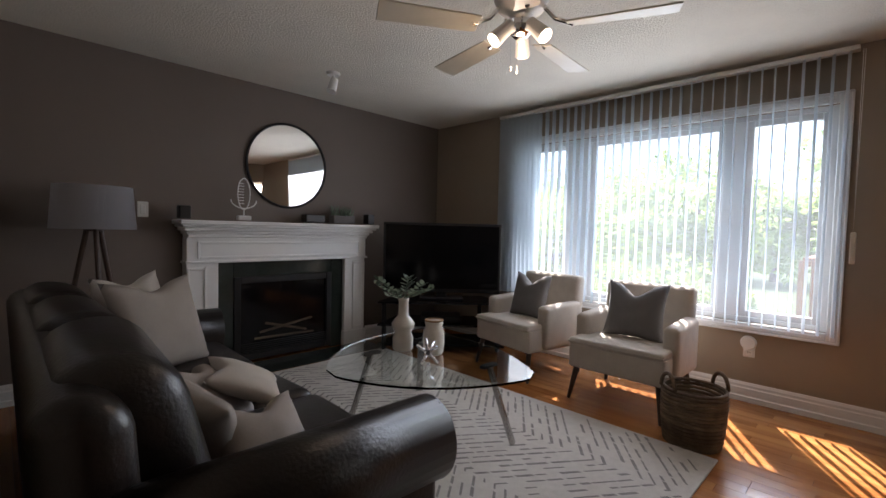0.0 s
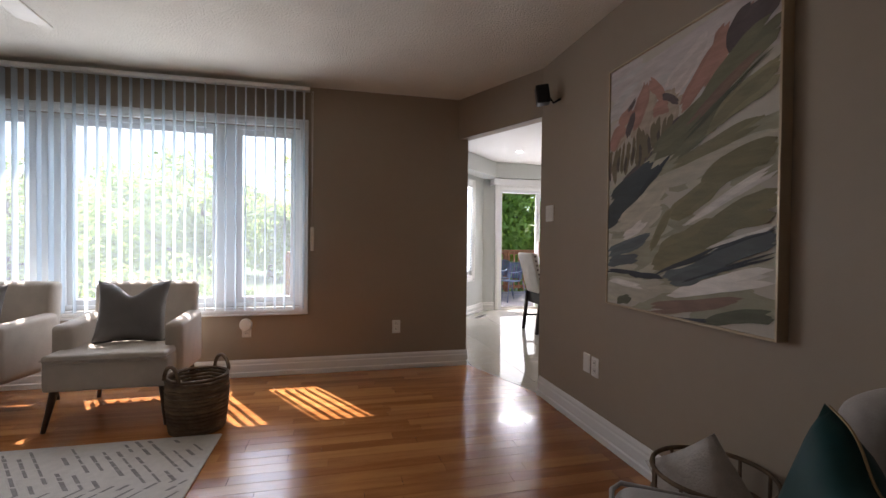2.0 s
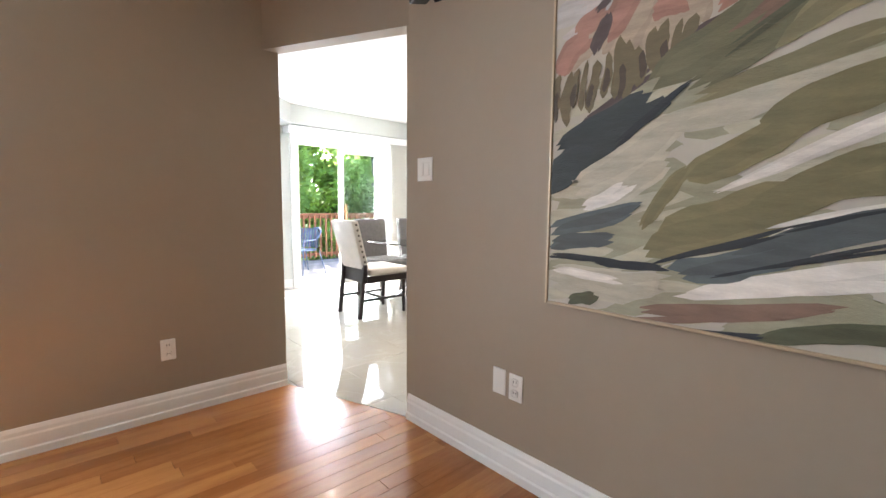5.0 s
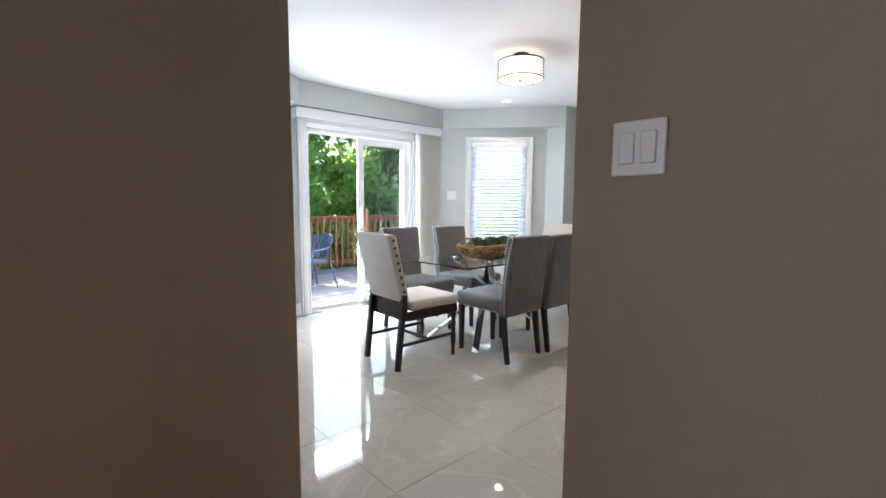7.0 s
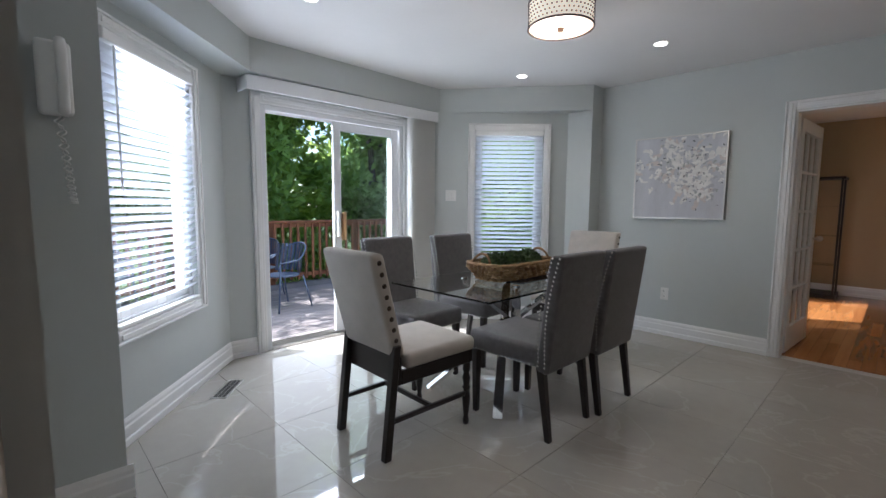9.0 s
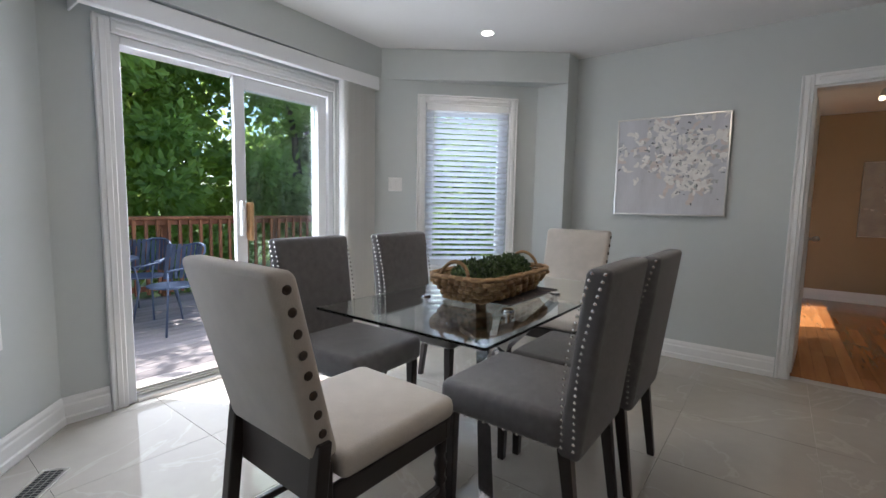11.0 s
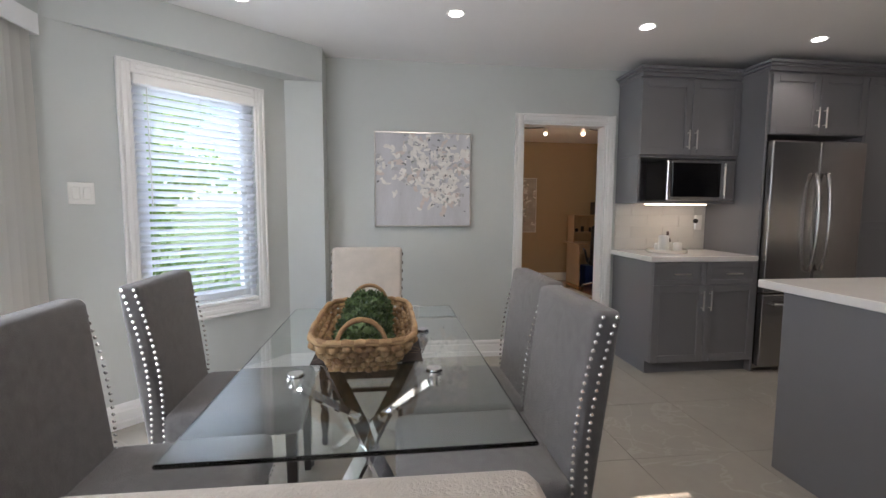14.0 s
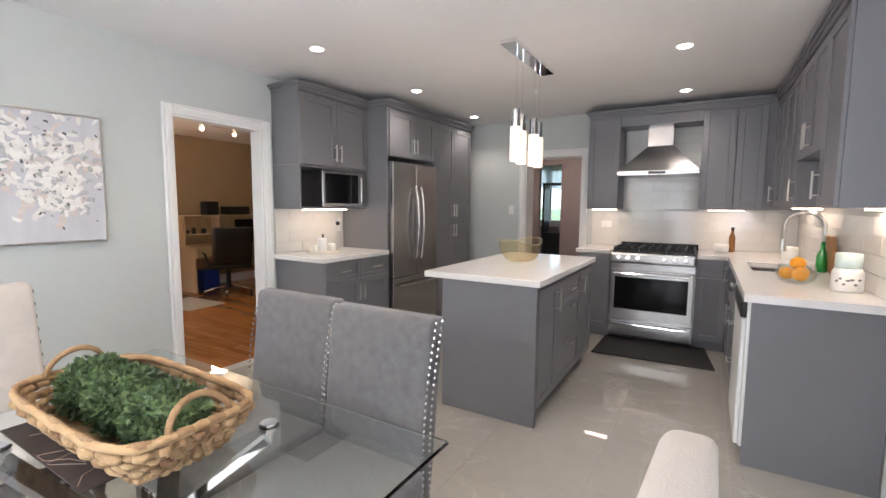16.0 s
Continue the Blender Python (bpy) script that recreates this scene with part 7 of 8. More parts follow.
for k in range(5):
    a = radians(-67 + 72 * k)
    mm = pose(0, 0, -0.335, 0, 0, math.degrees(a))
    bm = B()
    box(bm, 0.20, 0.64, -0.062, 0.062, -0.004, 0.004, 0.003, 1, pose(0, 0, 0, 11))
    for v in bm.verts:
        v.co.y *= 0.86 + 0.22 * (v.co.x - 0.2) / 0.44
    bl = part("blade", bm, M_BLADE, cfan, m=mm)
    bm = B()
    tube(bm, [(0.09, 0, 0.10), (0.15, 0, 0.03), (0.23, 0, -0.005)], 0.010, 6)
    part("blade_arm", bm, M_CHROME, bl)
bm = B()
lathe(bm, [(0.03, -0.37), (0.055, -0.34), (0.055, -0.28), (0.04, -0.27)], 20)
part("light_hub", bm, M_CHROME, cfan, smooth=True)
for k in range(3):
    a = radians(150 + 120 * k)
    d = Vector((math.cos(a), math.sin(a), -1.0)).normalized()
    p = Vector((0.05 * math.cos(a), 0.05 * math.sin(a), -0.32))
    bm = B()
    cyl(bm, p, p + d * 0.11, 0.028, 0.036, 18)
    hd_ = part("lamp_head", bm, M_WHITE, cfan)
    bm = B()
    cyl(bm, p + d * 0.111, p + d * 0.114, 0.031, seg=18)
    part("bulb", bm, glow("lit_fan_bulb", (1.0, 0.80, 0.58), 2.5), hd_, "lit bulb")
for k in range(2):
    bm = B()
    cyl(bm, (0.02 - 0.05 * k, 0.03, -0.50), (0.02 - 0.05 * k, 0.03, -0.36), 0.0015, seg=5)
    ball(bm, (0.02 - 0.05 * k, 0.03, -0.505), 0.007, 1, (1, 1, 2))
    part("pull_chain", bm, M_CHROME, cfan)
bulb("fan_bulb", (1.50, 1.50, 1.93), FAN_W, (1.0, 0.74, 0.5), 0.1)
sl = thing("ceiling_spotlight", "small white ceiling spotlight", "lamp", 1.76, 3.50, H)
bm = B()
lathe(bm, [(0.05, -0.02), (0.055, 0.0)], 20)
part("canopy", bm, M_WHITE, sl)
bm = B()
cyl(bm, (0, 0, -0.02), (0, 0, -0.06), 0.008, seg=8)
cyl(bm, (0.01, 0, -0.05), (-0.03, -0.02, -0.16), 0.03, 0.038, 16)
part("lamp_head", bm, M_WHITE, sl)

# painting on the taupe wall
rng = random.Random(17)
PW, PH = 0.98, 1.265
LAND = []
def band(nm, col_, rows):
    LAND.append((paint(nm, col_, 0.20), rows))
def many(n, xr, zr, Lr, wr, ar):
    return [(rng.uniform(*xr), rng.uniform(*zr), rng.uniform(*Lr), rng.uniform(*wr), rng.uniform(*ar)) for _ in range(n)]
def sweep(u0, y0, u1, y1, w, n=3):
    """A bristly stroke between two places on the canvas, laid down as n overlapping touches."""
    out = []
    ax, az = (u0 - 0.5) * PW, -0.62 + (775 + 110 * u0 - y0) * 0.00138
    bx, bz = (u1 - 0.5) * PW, -0.62 + (775 + 110 * u1 - y1) * 0.00138
    L, an = math.hypot(bx - ax, bz - az), math.atan2(bz - az, bx - ax)
    wd = w * 0.00138
    for k in range(n):
        o = ((k + 0.5) / n - 0.5) * wd * 0.75
        s = rng.uniform(-0.06, 0.06) * L
        out.append(((ax + bx) / 2 + s * math.cos(an) - o * math.sin(an), (az + bz) / 2 + s * math.sin(an) + o * math.cos(an), L * rng.uniform(0.82, 1.08), wd * rng.uniform(0.5, 0.75), an + rng.uniform(-0.05, 0.05)))
    return out
def coat(nm, col_, *lines):
    items = [t for ln in lines for t in sweep(*ln)]
    band(nm, col_, items[0::2])
    f = rng.choice((0.8, 0.88, 1.14))
    band("thin_" + nm, tuple(c * f for c in col_), items[1::2])
band("sky_paint", (0.54, 0.49, 0.48), many(22, (-0.42, 0.42), (0.34, 0.58), (0.3, 0.6), (0.06, 0.14), (-0.3, 0.5)))
band("haze_paint", (0.52, 0.50, 0.49), many(14, (-0.42, 0.42), (0.30, 0.58), (0.15, 0.35), (0.03, 0.07), (-0.3, 0.5)))
band("field_paint", (0.33, 0.32, 0.23), many(40, (-0.46, 0.46), (-0.58, 0.16), (0.2, 0.5), (0.05, 0.10), (0.05, 0.45)))
band("pale_field_paint", (0.48, 0.46, 0.36), many(26, (-0.46, 0.46), (-0.58, 0.12), (0.15, 0.4), (0.03, 0.06), (0.05, 0.45)))
coat("sand_rock_paint", (0.38, 0.31, 0.24), (0.22, 210, 0.38, 60, 90), (0.34, 230, 0.52, 110, 90), (0.42, 90, 0.50, 210, 60), (0.05, 190, 0.20, 110, 60), (0.6, 150, 0.75, 80, 40))
coat("rose_rock_paint", (0.36, 0.20, 0.16), (0.02, 190, 0.14, 110, 60), (0.10, 110, 0.20, 70, 50), (0.20, 150, 0.33, 10, 60), (0.33, 10, 0.42, 110, 34), (0.52, 190, 0.80, 20, 60), (0.66, 150, 0.90, 0, 40), (0.36, 120, 0.46, 150, 50))
coat("snow_paint", (0.62, 0.56, 0.54), (0.45, 90, 0.70, 10, 60), (0.12, 60, 0.30, 0, 34), (0.5, 120, 0.62, 60, 40))
coat("umber_rock_paint", (0.11, 0.085, 0.085), (0.17, 170, 0.21, 90, 34), (0.42, 100, 0.52, 155, 20), (0.17, 75, 0.23, 45, 16), (0.80, 110, 0.88, 10, 70), (0.86, 90, 0.96, 20, 70), (0.45, 225, 0.58, 200, 18), (0.12, 330, 0.40, 255, 20))
band("forest_paint", (0.17, 0.14, 0.085), [(-0.46 + 0.036 * i + rng.uniform(-0.01, 0.01), 0.12 + 0.008 * i + rng.uniform(-0.02, 0.02), rng.uniform(0.12, 0.20), rng.uniform(0.025, 0.05), 1.5) for i in range(13)])
band("dark_forest_paint", (0.085, 0.07, 0.055), [(-0.46 + 0.06 * i + rng.uniform(-0.01, 0.01), 0.09 + 0.014 * i + rng.uniform(-0.02, 0.02), rng.uniform(0.07, 0.12), 0.022, 1.5) for i in range(7)])
coat("moss_hill_paint", (0.15, 0.145, 0.09), (0.35, 300, 0.75, 190, 80), (0.6, 230, 1.0, 90, 80), (0.45, 330, 1.0, 200, 46))
coat("clay_paint", (0.20, 0.13, 0.10), (0.58, 240, 0.92, 150, 30), (0.38, 810, 0.85, 790, 36))
coat("light_olive_paint", (0.27, 0.25, 0.15), (0.68, 290, 1.0, 210, 60), (0.5, 350, 0.95, 330, 40))
coat("slate_paint", (0.05, 0.064, 0.07), (0.02, 390, 0.36, 310, 64), (0.0, 480, 0.30, 370, 70), (0.02, 430, 0.42, 330, 40))
coat("cream_field_paint", (0.52, 0.49, 0.40), (0.08, 500, 0.48, 390, 70), (0.40, 395, 1.0, 370, 50), (0.15, 540, 0.45, 470, 60), (0.02, 730, 0.46, 745, 60), (0.0, 700, 0.36, 720, 40))
coat("olive_field_paint", (0.22, 0.20, 0.11), (0.48, 510, 0.78, 430, 60), (0.62, 450, 1.0, 400, 70), (0.38, 660, 0.75, 580, 90), (0.6, 610, 1.0, 540, 80), (0.36, 600, 0.50, 480, 30))
coat("chalk_paint", (0.66, 0.63, 0.59), (0.55, 550, 1.0, 460, 24), (0.14, 545, 0.32, 500, 34), (0.70, 640, 0.98, 608, 14), (0.5, 755, 1.0, 735, 44), (0.02, 690, 0.30, 730, 20))
coat("fog_blue_paint", (0.115, 0.14, 0.15), (0.0, 600, 0.36, 550, 40), (0.02, 630, 0.26, 620, 36), (0.44, 725, 0.8, 675, 50), (0.62, 690, 1.0, 640, 50))
coat("ink_paint", (0.03, 0.036, 0.045), (0.24, 405, 0.50, 308, 20, 2), (0.0, 655, 0.30, 680, 14, 2), (0.18, 675, 0.45, 705, 22, 2), (0.42, 690, 0.75, 640, 16, 2), (0.6, 718, 1.0, 680, 12, 2), (0.72, 640, 0.98, 618, 8, 2), (0.5, 845, 0.72, 842, 14, 2))
coat("pine_paint", (0.10, 0.11, 0.07), (0.70, 845, 1.0, 825, 34), (0.52, 290, 0.98, 155, 14, 2), (0.10, 780, 0.22, 760, 34, 2))
canvas(1.425, 1.44, PW, PH, -1.263, 180, "large abstract mountain landscape painting in a thin gold frame", LAND, mat("pale_canvas", (0.50, 0.47, 0.41), 0.7, var=0.08, scale=4), mat("pale_gold_frame", (0.50, 0.40, 0.28), 0.4, metal=0.3), 0.045, 0.010)
lf = thing("framed_picture", "dark framed picture on the wall behind the sofa", "picture", -0.168, 2.45, 1.45, -90)
bm = B()
frame_rect(bm, -0.55, 0.55, -0.42, 0.42, 0.02, -0.03, 0.0, 0.003)
part("frame", bm, M_BLACKM, lf)
bm = B()
box(bm, -0.53, 0.53, -0.012, 0, -0.40, 0.40)
part("print", bm, M_CANV, lf)

# plates and fixtures on the taupe walls
plate(2.678, -1.262, 1.35, 180, "white double light switch beside the passage", "light_switch", 0.115)
plate(2.165, -1.262, 0.41, 180, "white blank cover plate on the taupe wall", "cover_plate", cat="cover plate")
plate(2.075, -1.262, 0.405, 180, "white wall outlet on the taupe wall", "wall_outlet", cat="outlet")
plate(3.695, -0.29, 0.375, -90, "beige wall outlet below the window wall", "wall_outlet", cat="outlet")
plate(0.61, 4.255, 1.302, 0, "white light switch beside the fireplace", "light_switch")
plate(3.695, 0.955, 0.385, -90, "white wall outlet under the window", "wall_outlet", cat="outlet")
nl = thing("night_light", "white round plug-in night light under the window", "lamp", 3.686, 0.96, 0.435, -90)
bm = B()
cyl(bm, (0, 0, 0), (0, -0.03, 0), 0.052, 0.045, 24)
part("disc", bm, M_WHITE, nl)
sp = thing("wall_speaker", "small black speaker on a wall bracket", "speaker", 2.55, -1.262, 2.16, 180)
bm = B()
tube(bm, [(0, 0, -0.03), (0, -0.05, -0.06), (0, -0.09, -0.02)], 0.008, 7)
part("bracket", bm, M_BLACKM, sp)
bm = B()
box(bm, -0.05, 0.05, -0.17, -0.08, -0.05, 0.075, 0.01, 2, pose(0.01, 0, 0, 8, 0, -20))
part("cabinet", bm, M_BLACK, sp)

# channel-back chair, pillow, basket and reading lamp
bc = thing("channel_back_chair", "pale grey velvet chair with a channel-tufted curved back", "chair", 0.355, -0.715, 0, -34)
M_VELV = mat("pale_grey_velvet", (0.34, 0.315, 0.295), 0.8, var=0.12, scale=26, bump=0.25, bscale=220, sheen=0.4)
for k in range(9):
    mid, half = radians(-90 + 16.4 * (k - 4)), radians(8.2)
    bm = B()
    rows = []
    for i in range(13):
        u = -1 + i / 6
        puff = 0.020 * (1 - abs(u) ** 2.6) ** 0.55
        an = mid + half * u
        hgt = 0.862 - 0.13 * abs((k - 4 + u * 0.5) / 4.5) ** 3
        row = []
        for r, z, nr, nz in ((0.385, 0.27, 1, 0), (0.395, 0.50, 1, 0), (0.412, hgt - 0.05, 1, 0), (0.405, hgt - 0.022, 0.75, 0.65), (0.388, hgt - 0.008, 0.35, 0.94), (0.368, hgt - 0.005, -0.2, 0.98), (0.345, hgt - 0.02, -0.75, 0.66),
                             (0.335, hgt - 0.05, -1, 0.1), (0.322, 0.66, -1, 0), (0.312, 0.50, -1, 0), (0.305, 0.30, -1, 0)):
            rr = r + puff * nr
            row.append(bm.verts.new((rr * math.cos(an), rr * math.sin(an), z + puff * nz)))
        rows.append(row)
    for p0, p1 in zip(rows, rows[1:]):
        for i in range(10):
            bm.faces.new((p0[i], p1[i], p1[i + 1], p0[i + 1]))
        bm.faces.new((p0[10], p1[10], p1[0], p0[0]))
    for row in (rows[0], rows[-1]):
        bm.faces.new(row)
    bmesh.ops.recalc_face_normals(bm, faces=bm.faces[:])
    part("back_channel", bm, M_VELV, bc, smooth=True)
bm = B()
puffy(bm, -0.37, 0.37, -0.30, 0.42, 0.26, 0.45, 0.06, 0.005)
part("seat", bm, M_VELV, bc, smooth=True)
bm = B()
tube(bm, [(-0.36, 0.0, 0.43), (-0.365, 0.40, 0.435), (-0.32, 0.425, 0.435), (0.32, 0.425, 0.435), (0.365, 0.40, 0.435), (0.36, 0.0, 0.43)], 0.007, 6)
part("piping", bm, M_VELV, bc, smooth=True)
for x, y in ((-0.28, 0.32), (0.28, 0.32), (-0.24, -0.26), (0.24, -0.26)):
    bm = B()
    cyl(bm, (x * 1.1, y * 1.1, 0), (x, y, 0.27), 0.012, 0.02, 10)
    part("leg", bm, M_WALNUT, bc)
tp = throw_pillow(0.295, -0.615, 0.43, -28, 18, 0.46, 0.40, 0.14, M_TEAL, "teal satin throw pillow with a gold zip", 0.07)


def pillow_top(u, up=0.003):
    """A place on the teal pillow's top seam, u from -1 to 1."""
    zz = 0.20 * (1 - 0.1 * (1 - u * u)) - 0.07 * math.exp(-(u / 0.38) ** 2) + up
    return (0.23 * u, -math.sin(radians(18)) * zz, 0.184 + math.cos(radians(18)) * zz)


M_ZIP = mat("gold_zip", (0.30, 0.22, 0.12), 0.4, metal=1.0)
bm = B()
tube(bm, [pillow_top(-0.92 + 1.84 * i / 30) for i in range(31)], 0.0026, 6)
zp = part("zip", bm, M_ZIP, tp)
bm = B()
tube(bm, [pillow_top(-0.88, 0.008), pillow_top(-0.80, 0.010), pillow_top(-0.70, 0.008)], 0.006, 6)
part("pull_tab", bm, M_ZIP, zp, "bright gold pull tab", smooth=True)
wb = thing("wire_rope_basket", "open rope-wrapped basket on the floor", "basket", 1.01, -1.04, 0)
for z, r in ((0.012, 0.16), (0.14, 0.185), (0.24, 0.19), (0.35, 0.19)):
    bm = B()
    tube(bm, [(r * math.cos(6.2832 * i / 40), r * math.sin(6.2832 * i / 40), z) for i in range(40)], 0.008, 6, True)
    part("hoop", bm, M_SEAGR, wb, smooth=True)
for k in range(10):
    a = 6.2832 * k / 10
    bm = B()
    tube(bm, [(0.16 * math.cos(a), 0.16 * math.sin(a), 0.01), (0.188 * math.cos(a), 0.188 * math.sin(a), 0.2), (0.19 * math.cos(a), 0.19 * math.sin(a), 0.35)], 0.006, 6)
    part("stake", bm, M_SEAGR, wb, smooth=True)
bp_ = thing("basket_cushion", "pale grey knitted cushion standing in the basket", "cushion", 1.01, -1.04, 0.03, 30)
bm = B()
cushion(bm, 0.30, 0.40, 0.18, 0.0, 14, pose(0, 0, 0.20, 8, 38, 0), 0.05)
part("cover", bm, mat("pale_knit", (0.45, 0.42, 0.39), 0.9, var=0.1, scale=30, bump=0.6, bscale=150), bp_, smooth=True)
rl = thing("reading_floor_lamp", "cream reading floor lamp with a conical metal shade", "lamp", -0.32, -1.08, 0)
M_CREAM = mat("cream_enamel", (0.66, 0.62, 0.55), 0.4)
bm = B()
cyl(bm, (0, 0, 0), (0, 0, 0.025), 0.13, seg=32)
part("base", bm, M_CREAM, rl)
bm = B()
cyl(bm, (0, 0, 0.025), (0, 0, 1.29), 0.011, seg=12)
part("pole", bm, M_CREAM, rl)
bm = B()
tube(bm, [(-0.05, 0.0, 1.255), (0.0, 0, 1.27), (0.30, 0.04, 1.35), (0.53, 0.085, 1.455)], 0.009, 8)
part("arm", bm, M_CREAM, rl)
bm = B()
seg = 36
rings = []
for r, z in ((0.118, 0.0), (0.038, 0.09), (0.031, 0.17), (0.0, 0.175)):
    rings.append([bm.verts.new((max(r, 0.001) * math.cos(6.2832 * i / seg), max(r, 0.001) * math.sin(6.2832 * i / seg), z)) for i in range(seg)])
for a, b in zip(rings, rings[1:]):
    for i in range(seg):
        bm.faces.new((a[i], a[(i + 1) % seg], b[(i + 1) % seg], b[i]))
bmesh.ops.solidify(bm, geom=bm.faces[:], thickness=0.002)
part("shade", bm, M_CREAM, rl, m=pose(0.61, 0.085, 1.355, 4, -22, 0), smooth=True)


# ---- office and hallway ----
window("window_4", pose(4.55, -5.537, 0, 0, 0, -90), 0.7, 2.9, 0.35, 2.1, (), "white office window behind sheer curtains")
cu = thing("sheer_curtain", "sheer white curtain hanging at the office window", "curtain", 4.44, 0, 0)
bm = B()
for y0, y1 in ((-6.9, -6.15), (-8.75, -8.2)):
    n = 60
    rows = []
    for i in range(n + 1):
        y = y0 + (y1 - y0) * i / n
        x = 0.03 * math.sin(i * 0.9) + 0.012 * math.sin(i * 2.3)
        rows.append((bm.verts.new((x, y, 0.03)), bm.verts.new((x * 0.6, y, 2.25))))
    for a, b in zip(rows, rows[1:]):
        bm.faces.new((a[0], b[0], b[1], a[1]))
part("cloth", bm, M_CURTAIN, cu, smooth=True)
bm = B()
cyl(bm, (0, -9.0, 2.26), (0, -5.9, 2.26), 0.012, seg=10)
part("rod", bm, M_BLACKM, cu)
dkk = thing("office_desk", "light wood desk with a hutch against the tan wall", "desk", 0.945, -9.14, 0)
M_MAPLE = mat("light_maple", (0.50, 0.36, 0.22), 0.45, var=0.12, scale=3, stretch=(6, 1, 1))
for nm, dims in (("desktop", (-0.85, 0.85, -0.20, 0.42, 0.68, 0.705)), ("side_panel", (0.80, 0.825, -0.10, 0.40, 0, 0.68)), ("side_panel", (-0.825, -0.80, -0.10, 0.40, 0, 0.68)), ("back_panel", (-0.80, 0.80, -0.10, -0.08, 0.25, 0.68)),
                 ("drawer_box", (0.36, 0.79, -0.06, 0.37, 0.53, 0.675)), ("drawer_front", (0.365, 0.785, 0.372, 0.39, 0.535, 0.67)), ("hutch_side", (0.76, 0.785, -0.18, 0.08, 0.706, 1.155)), ("hutch_side", (-0.785, -0.76, -0.18, 0.08, 0.706, 1.155)),
                 ("hutch_top", (-0.80, 0.80, -0.18, 0.10, 1.156, 1.18)), ("hutch_shelf", (-0.758, 0.758, -0.178, 0.06, 0.86, 0.88)), ("hutch_divider", (0.18, 0.20, -0.178, 0.06, 0.881, 1.155)), ("hutch_back", (-0.76, 0.76, -0.198, -0.18, 0.706, 1.155))):
    bm = B()
    box(bm, *dims, 0.003)
    part(nm, bm, M_MAPLE, dkk)
for nm, lab, x, y, z, w, d, h, mm_ in (("desk_speaker", "black speaker on the desk hutch", 1.24, -9.18, 1.181, 0.20, 0.2, 0.22, M_BLACK), ("printer", "black printer on the desk hutch", 0.78, -9.18, 1.181, 0.40, 0.24, 0.14, M_BLACK),
                                      ("monitor", "dark computer monitor on the desk", 0.72, -8.92, 0.706, 0.5, 0.04, 0.40, M_SCREEN), ("recycling_bin", "blue bin under the desk", 1.50, -8.88, 0.0, 0.26, 0.22, 0.33, mat("blue_plastic", (0.01, 0.03, 0.16), 0.4)),
                                      ("desk_figurine", "small dark figurine on the hutch shelf", 1.52, -9.18, 0.881, 0.05, 0.05, 0.10, M_BLACK), ("desk_bottle", "small dark bottle on the hutch shelf", 1.36, -9.18, 0.881, 0.07, 0.05, 0.08, M_BLACK), ("desk_bottle", "small dark bottle on the hutch shelf", 1.63, -9.18, 0.881, 0.06, 0.05, 0.06, M_BLACK),
                                      ("paper_stack", "stack of white paper on the desk", 0.95, -8.80, 0.706, 0.22, 0.1, 0.10, M_WHITE)):
    q = thing(nm, lab, nm.split("_")[-1], x, y, z)
    bm = B()
    box(bm, -w / 2, w / 2, -d / 2, d / 2, 0, h, 0.012, 2)
    part("body", bm, mm_, q)
oc = thing("office_chair", "black high-back office chair on a five-star base", "chair", 1.50, -8.34, 0, -20)
oc.scale = (1.12, 1.0, 0.92)
bm = B()
puffy(bm, -0.25, 0.25, -0.25, 0.25, 0.44, 0.53, 0.035, 0.006)
part("seat", bm, M_BLACK, oc, smooth=True)
bm = B()
box(bm, -0.24, 0.24, 0.22, 0.30, 0.52, 1.12, 0.035, 3)
for v in bm.verts:
    v.co.y += 0.18 * max(0, v.co.z - 0.52)
part("backrest", bm, M_BLACK, oc, smooth=True)
bm = B()
cyl(bm, (0, 0, 0.10), (0, 0, 0.44), 0.03, seg=14)
part("column", bm, M_BLACKM, oc)
for k in range(5):
    a = 1.2566 * k
    bm = B()
    tube(bm, [(0, 0, 0.13), (0.15 * math.cos(a), 0.15 * math.sin(a), 0.12), (0.30 * math.cos(a), 0.30 * math.sin(a), 0.07)], 0.018, 7)
    part("base_arm", bm, M_CHROME, oc, smooth=True)
    bm = B()
    ball(bm, (0.30 * math.cos(a), 0.30 * math.sin(a), 0.03), 0.03, 2, (1, 1, 1))
    part("caster", bm, M_BLACK, oc)
for sx in (-1, 1):
    bm = B()
    tube(bm, [(sx * 0.25, 0.1, 0.48), (sx * 0.29, 0.08, 0.68), (sx * 0.29, -0.15, 0.69)], 0.016, 7)
    part("armrest", bm, M_BLACK, oc, smooth=True)
rg2 = thing("office_rug", "pale grey rug on the office floor", "rug", 2.23, -8.12, 0.0015, 3)
bm = B()
box(bm, -0.26, 0.26, -0.39, 0.39, 0, 0.01, 0.003)
part("rug_body", bm, mat("pale_rug", (0.45, 0.42, 0.36), 0.95, var=0.12, scale=20), rg2)
canvas(2.72, 1.34, 0.80, 0.95, -9.349, 180, "blossom painting on the tan office wall", blossoms(0.80, 0.95, 9, 0.8, 0.4), mat("dim_canvas", (0.36, 0.33, 0.30), 0.7, var=0.2, scale=8), M_NICKEL)
gc = thing("glass_cabinet", "dark-framed glass display cabinet in the office corner", "cabinet", 4.05, -9.05, 0)
bm = B()
for x in (-0.3, 0.3):
    for y in (-0.2, 0.2):
        box(bm, x - 0.012, x + 0.012, y - 0.012, y + 0.012, 0, 1.62)
box(bm, -0.33, 0.33, -0.23, 0.23, 1.62, 1.65, 0.003)
box(bm, -0.33, 0.33, -0.23, 0.23, 0.0, 0.06, 0.003)
part("frame", bm, M_BLACKM, gc)
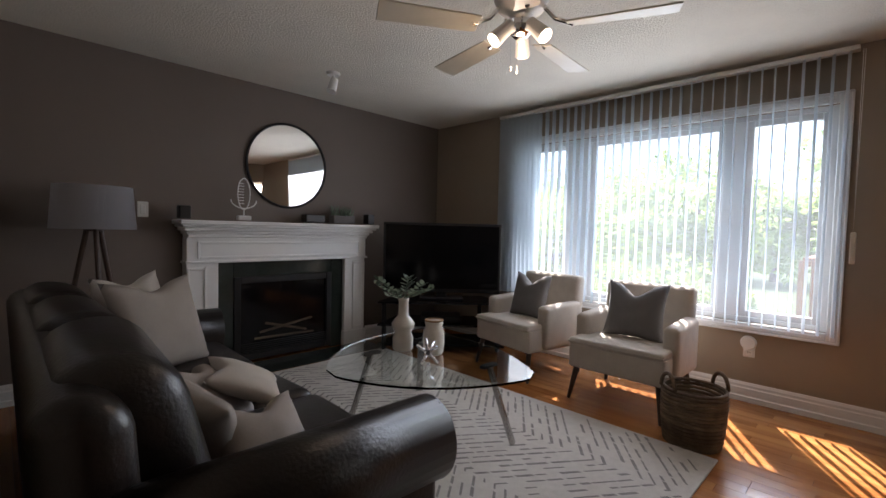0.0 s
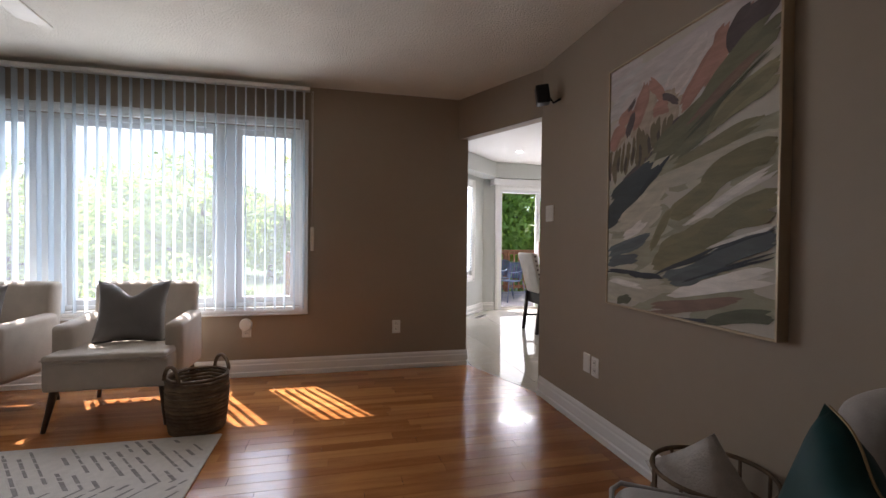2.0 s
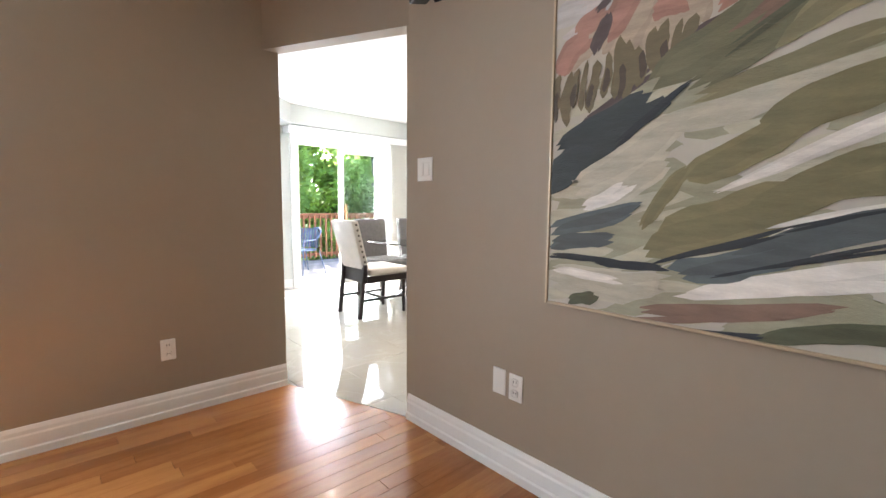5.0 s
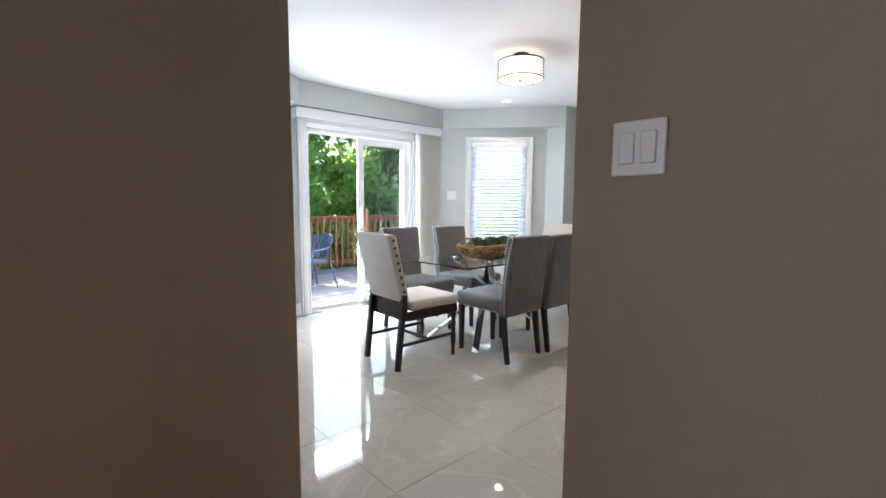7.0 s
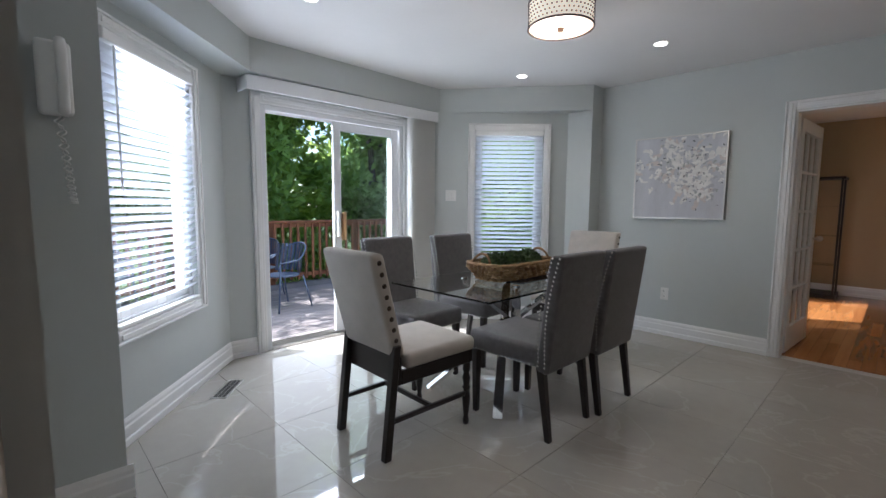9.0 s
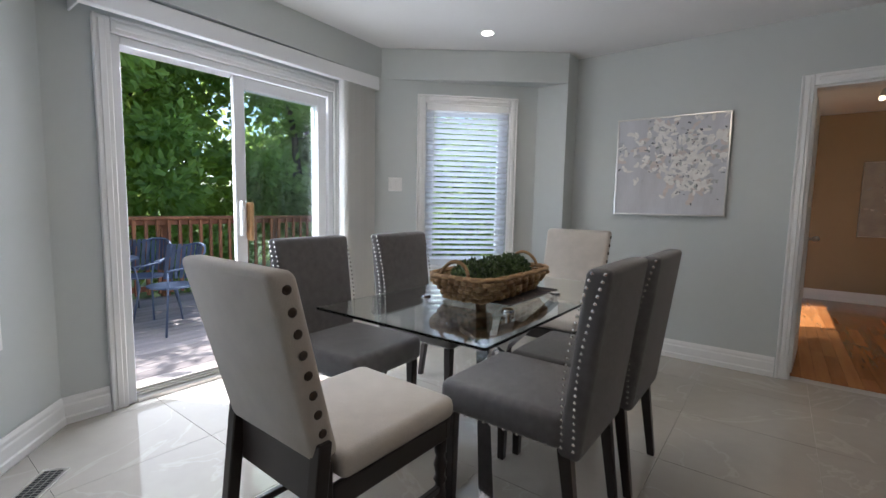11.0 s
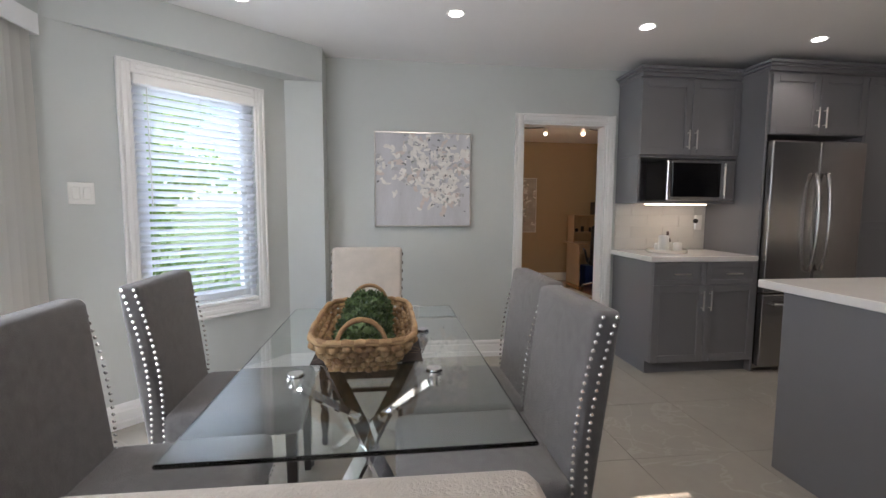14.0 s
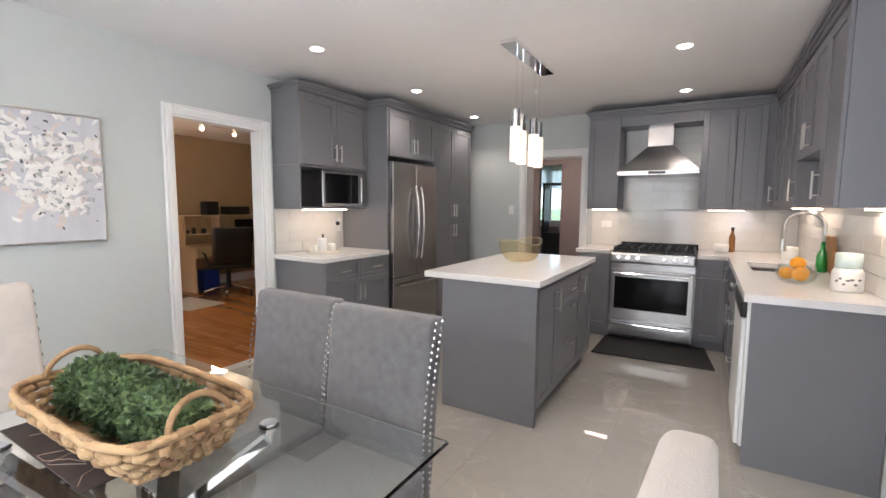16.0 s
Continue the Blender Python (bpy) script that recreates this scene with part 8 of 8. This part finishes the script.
for z in (0.45, 0.85, 1.25):
    bm = B()
    box(bm, -0.28, 0.28, -0.18, 0.18, z, z + 0.008)
    part("shelf", bm, M_GLASS_G, gc)
tk = thing("track_light", "curved dark track light with lit spots on the office ceiling", "lamp", 2.2, -7.6, H)
bm = B()
tube(bm, [(-1.0 + 0.1 * i, 0.12 * math.sin(i * 0.6), -0.07) for i in range(21)], 0.008, 7)
cyl(bm, (0, 0, -0.07), (0, 0, 0.0), 0.05, 0.06, 16)
part("rail", bm, M_BLACKM, tk)
for i in (1, 6, 11, 16, 20):
    p = Vector((-1.0 + 0.1 * i, 0.12 * math.sin(i * 0.6), -0.07))
    bm = B()
    cyl(bm, p, p + Vector((0.02, 0.05, -0.09)), 0.016, 0.034, 14)
    hh = part("lamp_head", bm, M_NICKEL, tk)
    bm = B()
    ball(bm, p + Vector((0.02, 0.052, -0.095)), 0.026, 2)
    part("bulb", bm, glow("lit_track_bulb", (1.0, 0.80, 0.55), 1.4), hh, "lit bulb", smooth=True)
bulb("track_glow", (2.2, -7.5, 2.2), OFFICE_W, (1.0, 0.72, 0.42), 0.12)
# unseen fill lamp added to brighten the hallway
bulb("hall_fill", (-1.1, -4.3, 2.2), 7.0, (1.0, 0.85, 0.7), 0.12)
window("window_5", pose(-5.1, -6.5, 0, 0, 0, 90), 0.45, 1.55, 0.94, 2.30, (0.97, 1.03), "bright window at the far end of the hallway", M_GLASS_D)
va = thing("window_valance", "sheer white gathered valance over the far window", "curtain", -5.02, 0, 0)
bm = B()
rows = []
for i in range(61):
    y = -6.15 + 1.3 * i / 60
    x = 0.02 * math.sin(i * 1.1)
    rows.append((bm.verts.new((x, y, 1.78 + 0.02 * math.sin(i * 0.55))), bm.verts.new((x * 0.5, y, 2.36))))
for p0, p1 in zip(rows, rows[1:]):
    bm.faces.new((p0[0], p1[0], p1[1], p0[1]))
part("cloth", bm, M_CURTAIN, va, smooth=True)
bm = B()
cyl(bm, (0.03, -6.2, 2.36), (0.03, -4.8, 2.36), 0.012, seg=10)
part("rod", bm, M_BLACKM, va)
fdr = thing("hall_cabinet", "dark wooden display cabinet in the far room", "cabinet", -4.75, -5.0, 0, 90)
bm = B()
frame_rect(bm, -0.45, 0.45, 0.0, 1.9, 0.05, -0.2, 0.2, 0.004)
box(bm, -0.40, 0.40, -0.19, 0.19, 0.05, 0.75, 0.004)
part("case", bm, M_BLACKM, fdr)


# ---- floor pieces ----
def passage_y(x):
    """The line along which the wood meets the tile."""
    return -1.262 if x <= 2.81 else -1.262 + (x - 2.81) * (0.312 / 0.885)


def planks(parent, x0, x1, ylo, y1, near, seed):
    rng = random.Random(seed)
    w = 0.083
    rest = B()
    made = 0
    x = x0
    while x < x1 - 0.01:
        xe = min(x + w, x1)
        y = y1 + rng.uniform(0.0, 0.9)
        while y > ylo(x):
            L = rng.uniform(0.45, 1.25)
            ya, yb = min(y, y1), max(y - L, ylo(x))
            y -= L
            if ya - yb < 0.03:
                continue
            g = 0.0007
            yb2 = max(yb, ylo(xe)) if yb <= ylo(xe) + 0.05 else yb
            pts = [(x + g, yb + g), (xe - g, yb2 + g), (xe - g, ya - g), (x + g, ya - g)]
            if near(x, (ya + yb) / 2) and made < 295:
                bm = B()
                prism(bm, pts, -0.014, 0.0)
                part("plank", bm, M_WOOD, parent)
                made += 1
            else:
                prism_fast(rest, pts, -0.014, 0.0)
        x = xe
    if len(rest.verts):
        part("planks", rest, M_WOOD_J, parent)["kind"] = "stuff"
    else:
        rest.free()


def prism_fast(bm, pts, z0, z1):
    lo = [bm.verts.new((a, b, z0)) for a, b in pts]
    hi = [bm.verts.new((a, b, z1)) for a, b in pts]
    bm.faces.new(hi)
    for i in range(4):
        bm.faces.new((lo[i], lo[(i + 1) % 4], hi[(i + 1) % 4], hi[i]))


planks(FLOOR_L, -1.7, 3.695, passage_y, 4.255, lambda x, y: x > 0.6 and y < 2.6, 3)
planks(FLOOR_O, -0.6, 4.55, lambda x: -9.35, -5.532, lambda x, y: x > 1.5 and y > -7.9, 5)
TX, TY, TS, GAP = 3.69, -1.355, 0.602, 0.0012
for i in range(-7, 7):
    for j in range(-1, 8):
        a, b = TX + i * TS, TY - j * TS
        pts = [(a + GAP, b - TS + GAP), (a + TS - GAP, b - TS + GAP), (a + TS - GAP, b - GAP), (a + GAP, b - GAP)]
        for nx, ny, c in ((-1, 0, 0.0), (0, -1, 5.416), (1, 0, 6.9), (0.65, 0.75, 2.82), (0.7071, -0.7071, 7.80), (0, 1, -0.986)):
            def inside(p, nx=nx, ny=ny, c=c):
                return nx * p[0] + ny * p[1] <= c + 1e-9
            def cross(p, q, nx=nx, ny=ny, c=c):
                u, v = nx * p[0] + ny * p[1] - c, nx * q[0] + ny * q[1] - c
                k = u / (u - v)
                return (p[0] + k * (q[0] - p[0]), p[1] + k * (q[1] - p[1]))
            if pts:
                pts = clip_poly(pts, inside, cross)
        if pts and min(p[0] for p in pts) < 3.70:
            if max(p[0] for p in pts) <= 2.85:
                pts = clip_poly(pts, lambda p: p[1] <= -1.361, lambda p, q: (p[0] + (q[0] - p[0]) * (-1.361 - p[1]) / (q[1] - p[1]), -1.361))
            else:
                def below(p):
                    return p[1] <= passage_y(p[0]) - 0.004
                def meet(p, q):
                    for _ in range(30):
                        mid = ((p[0] + q[0]) / 2, (p[1] + q[1]) / 2)
                        if below(mid) == below(p):
                            p = mid
                        else:
                            q = mid
                    return p
                if j == -1 and min(p[0] for p in pts) < 2.811:
                    pts = clip_poly(pts, lambda p: p[0] >= 2.811, lambda p, q: (2.811, p[1] + (q[1] - p[1]) * (2.811 - p[0]) / (q[0] - p[0])))
                pts = clip_poly(pts, below, meet) if pts else pts
        if len(pts) >= 3 and max(p[0] for p in pts) - min(p[0] for p in pts) > 0.02:
            bm = B()
            prism(bm, pts, -0.008, 0.0)
            part("tile", bm, M_TILE, FLOOR_K)
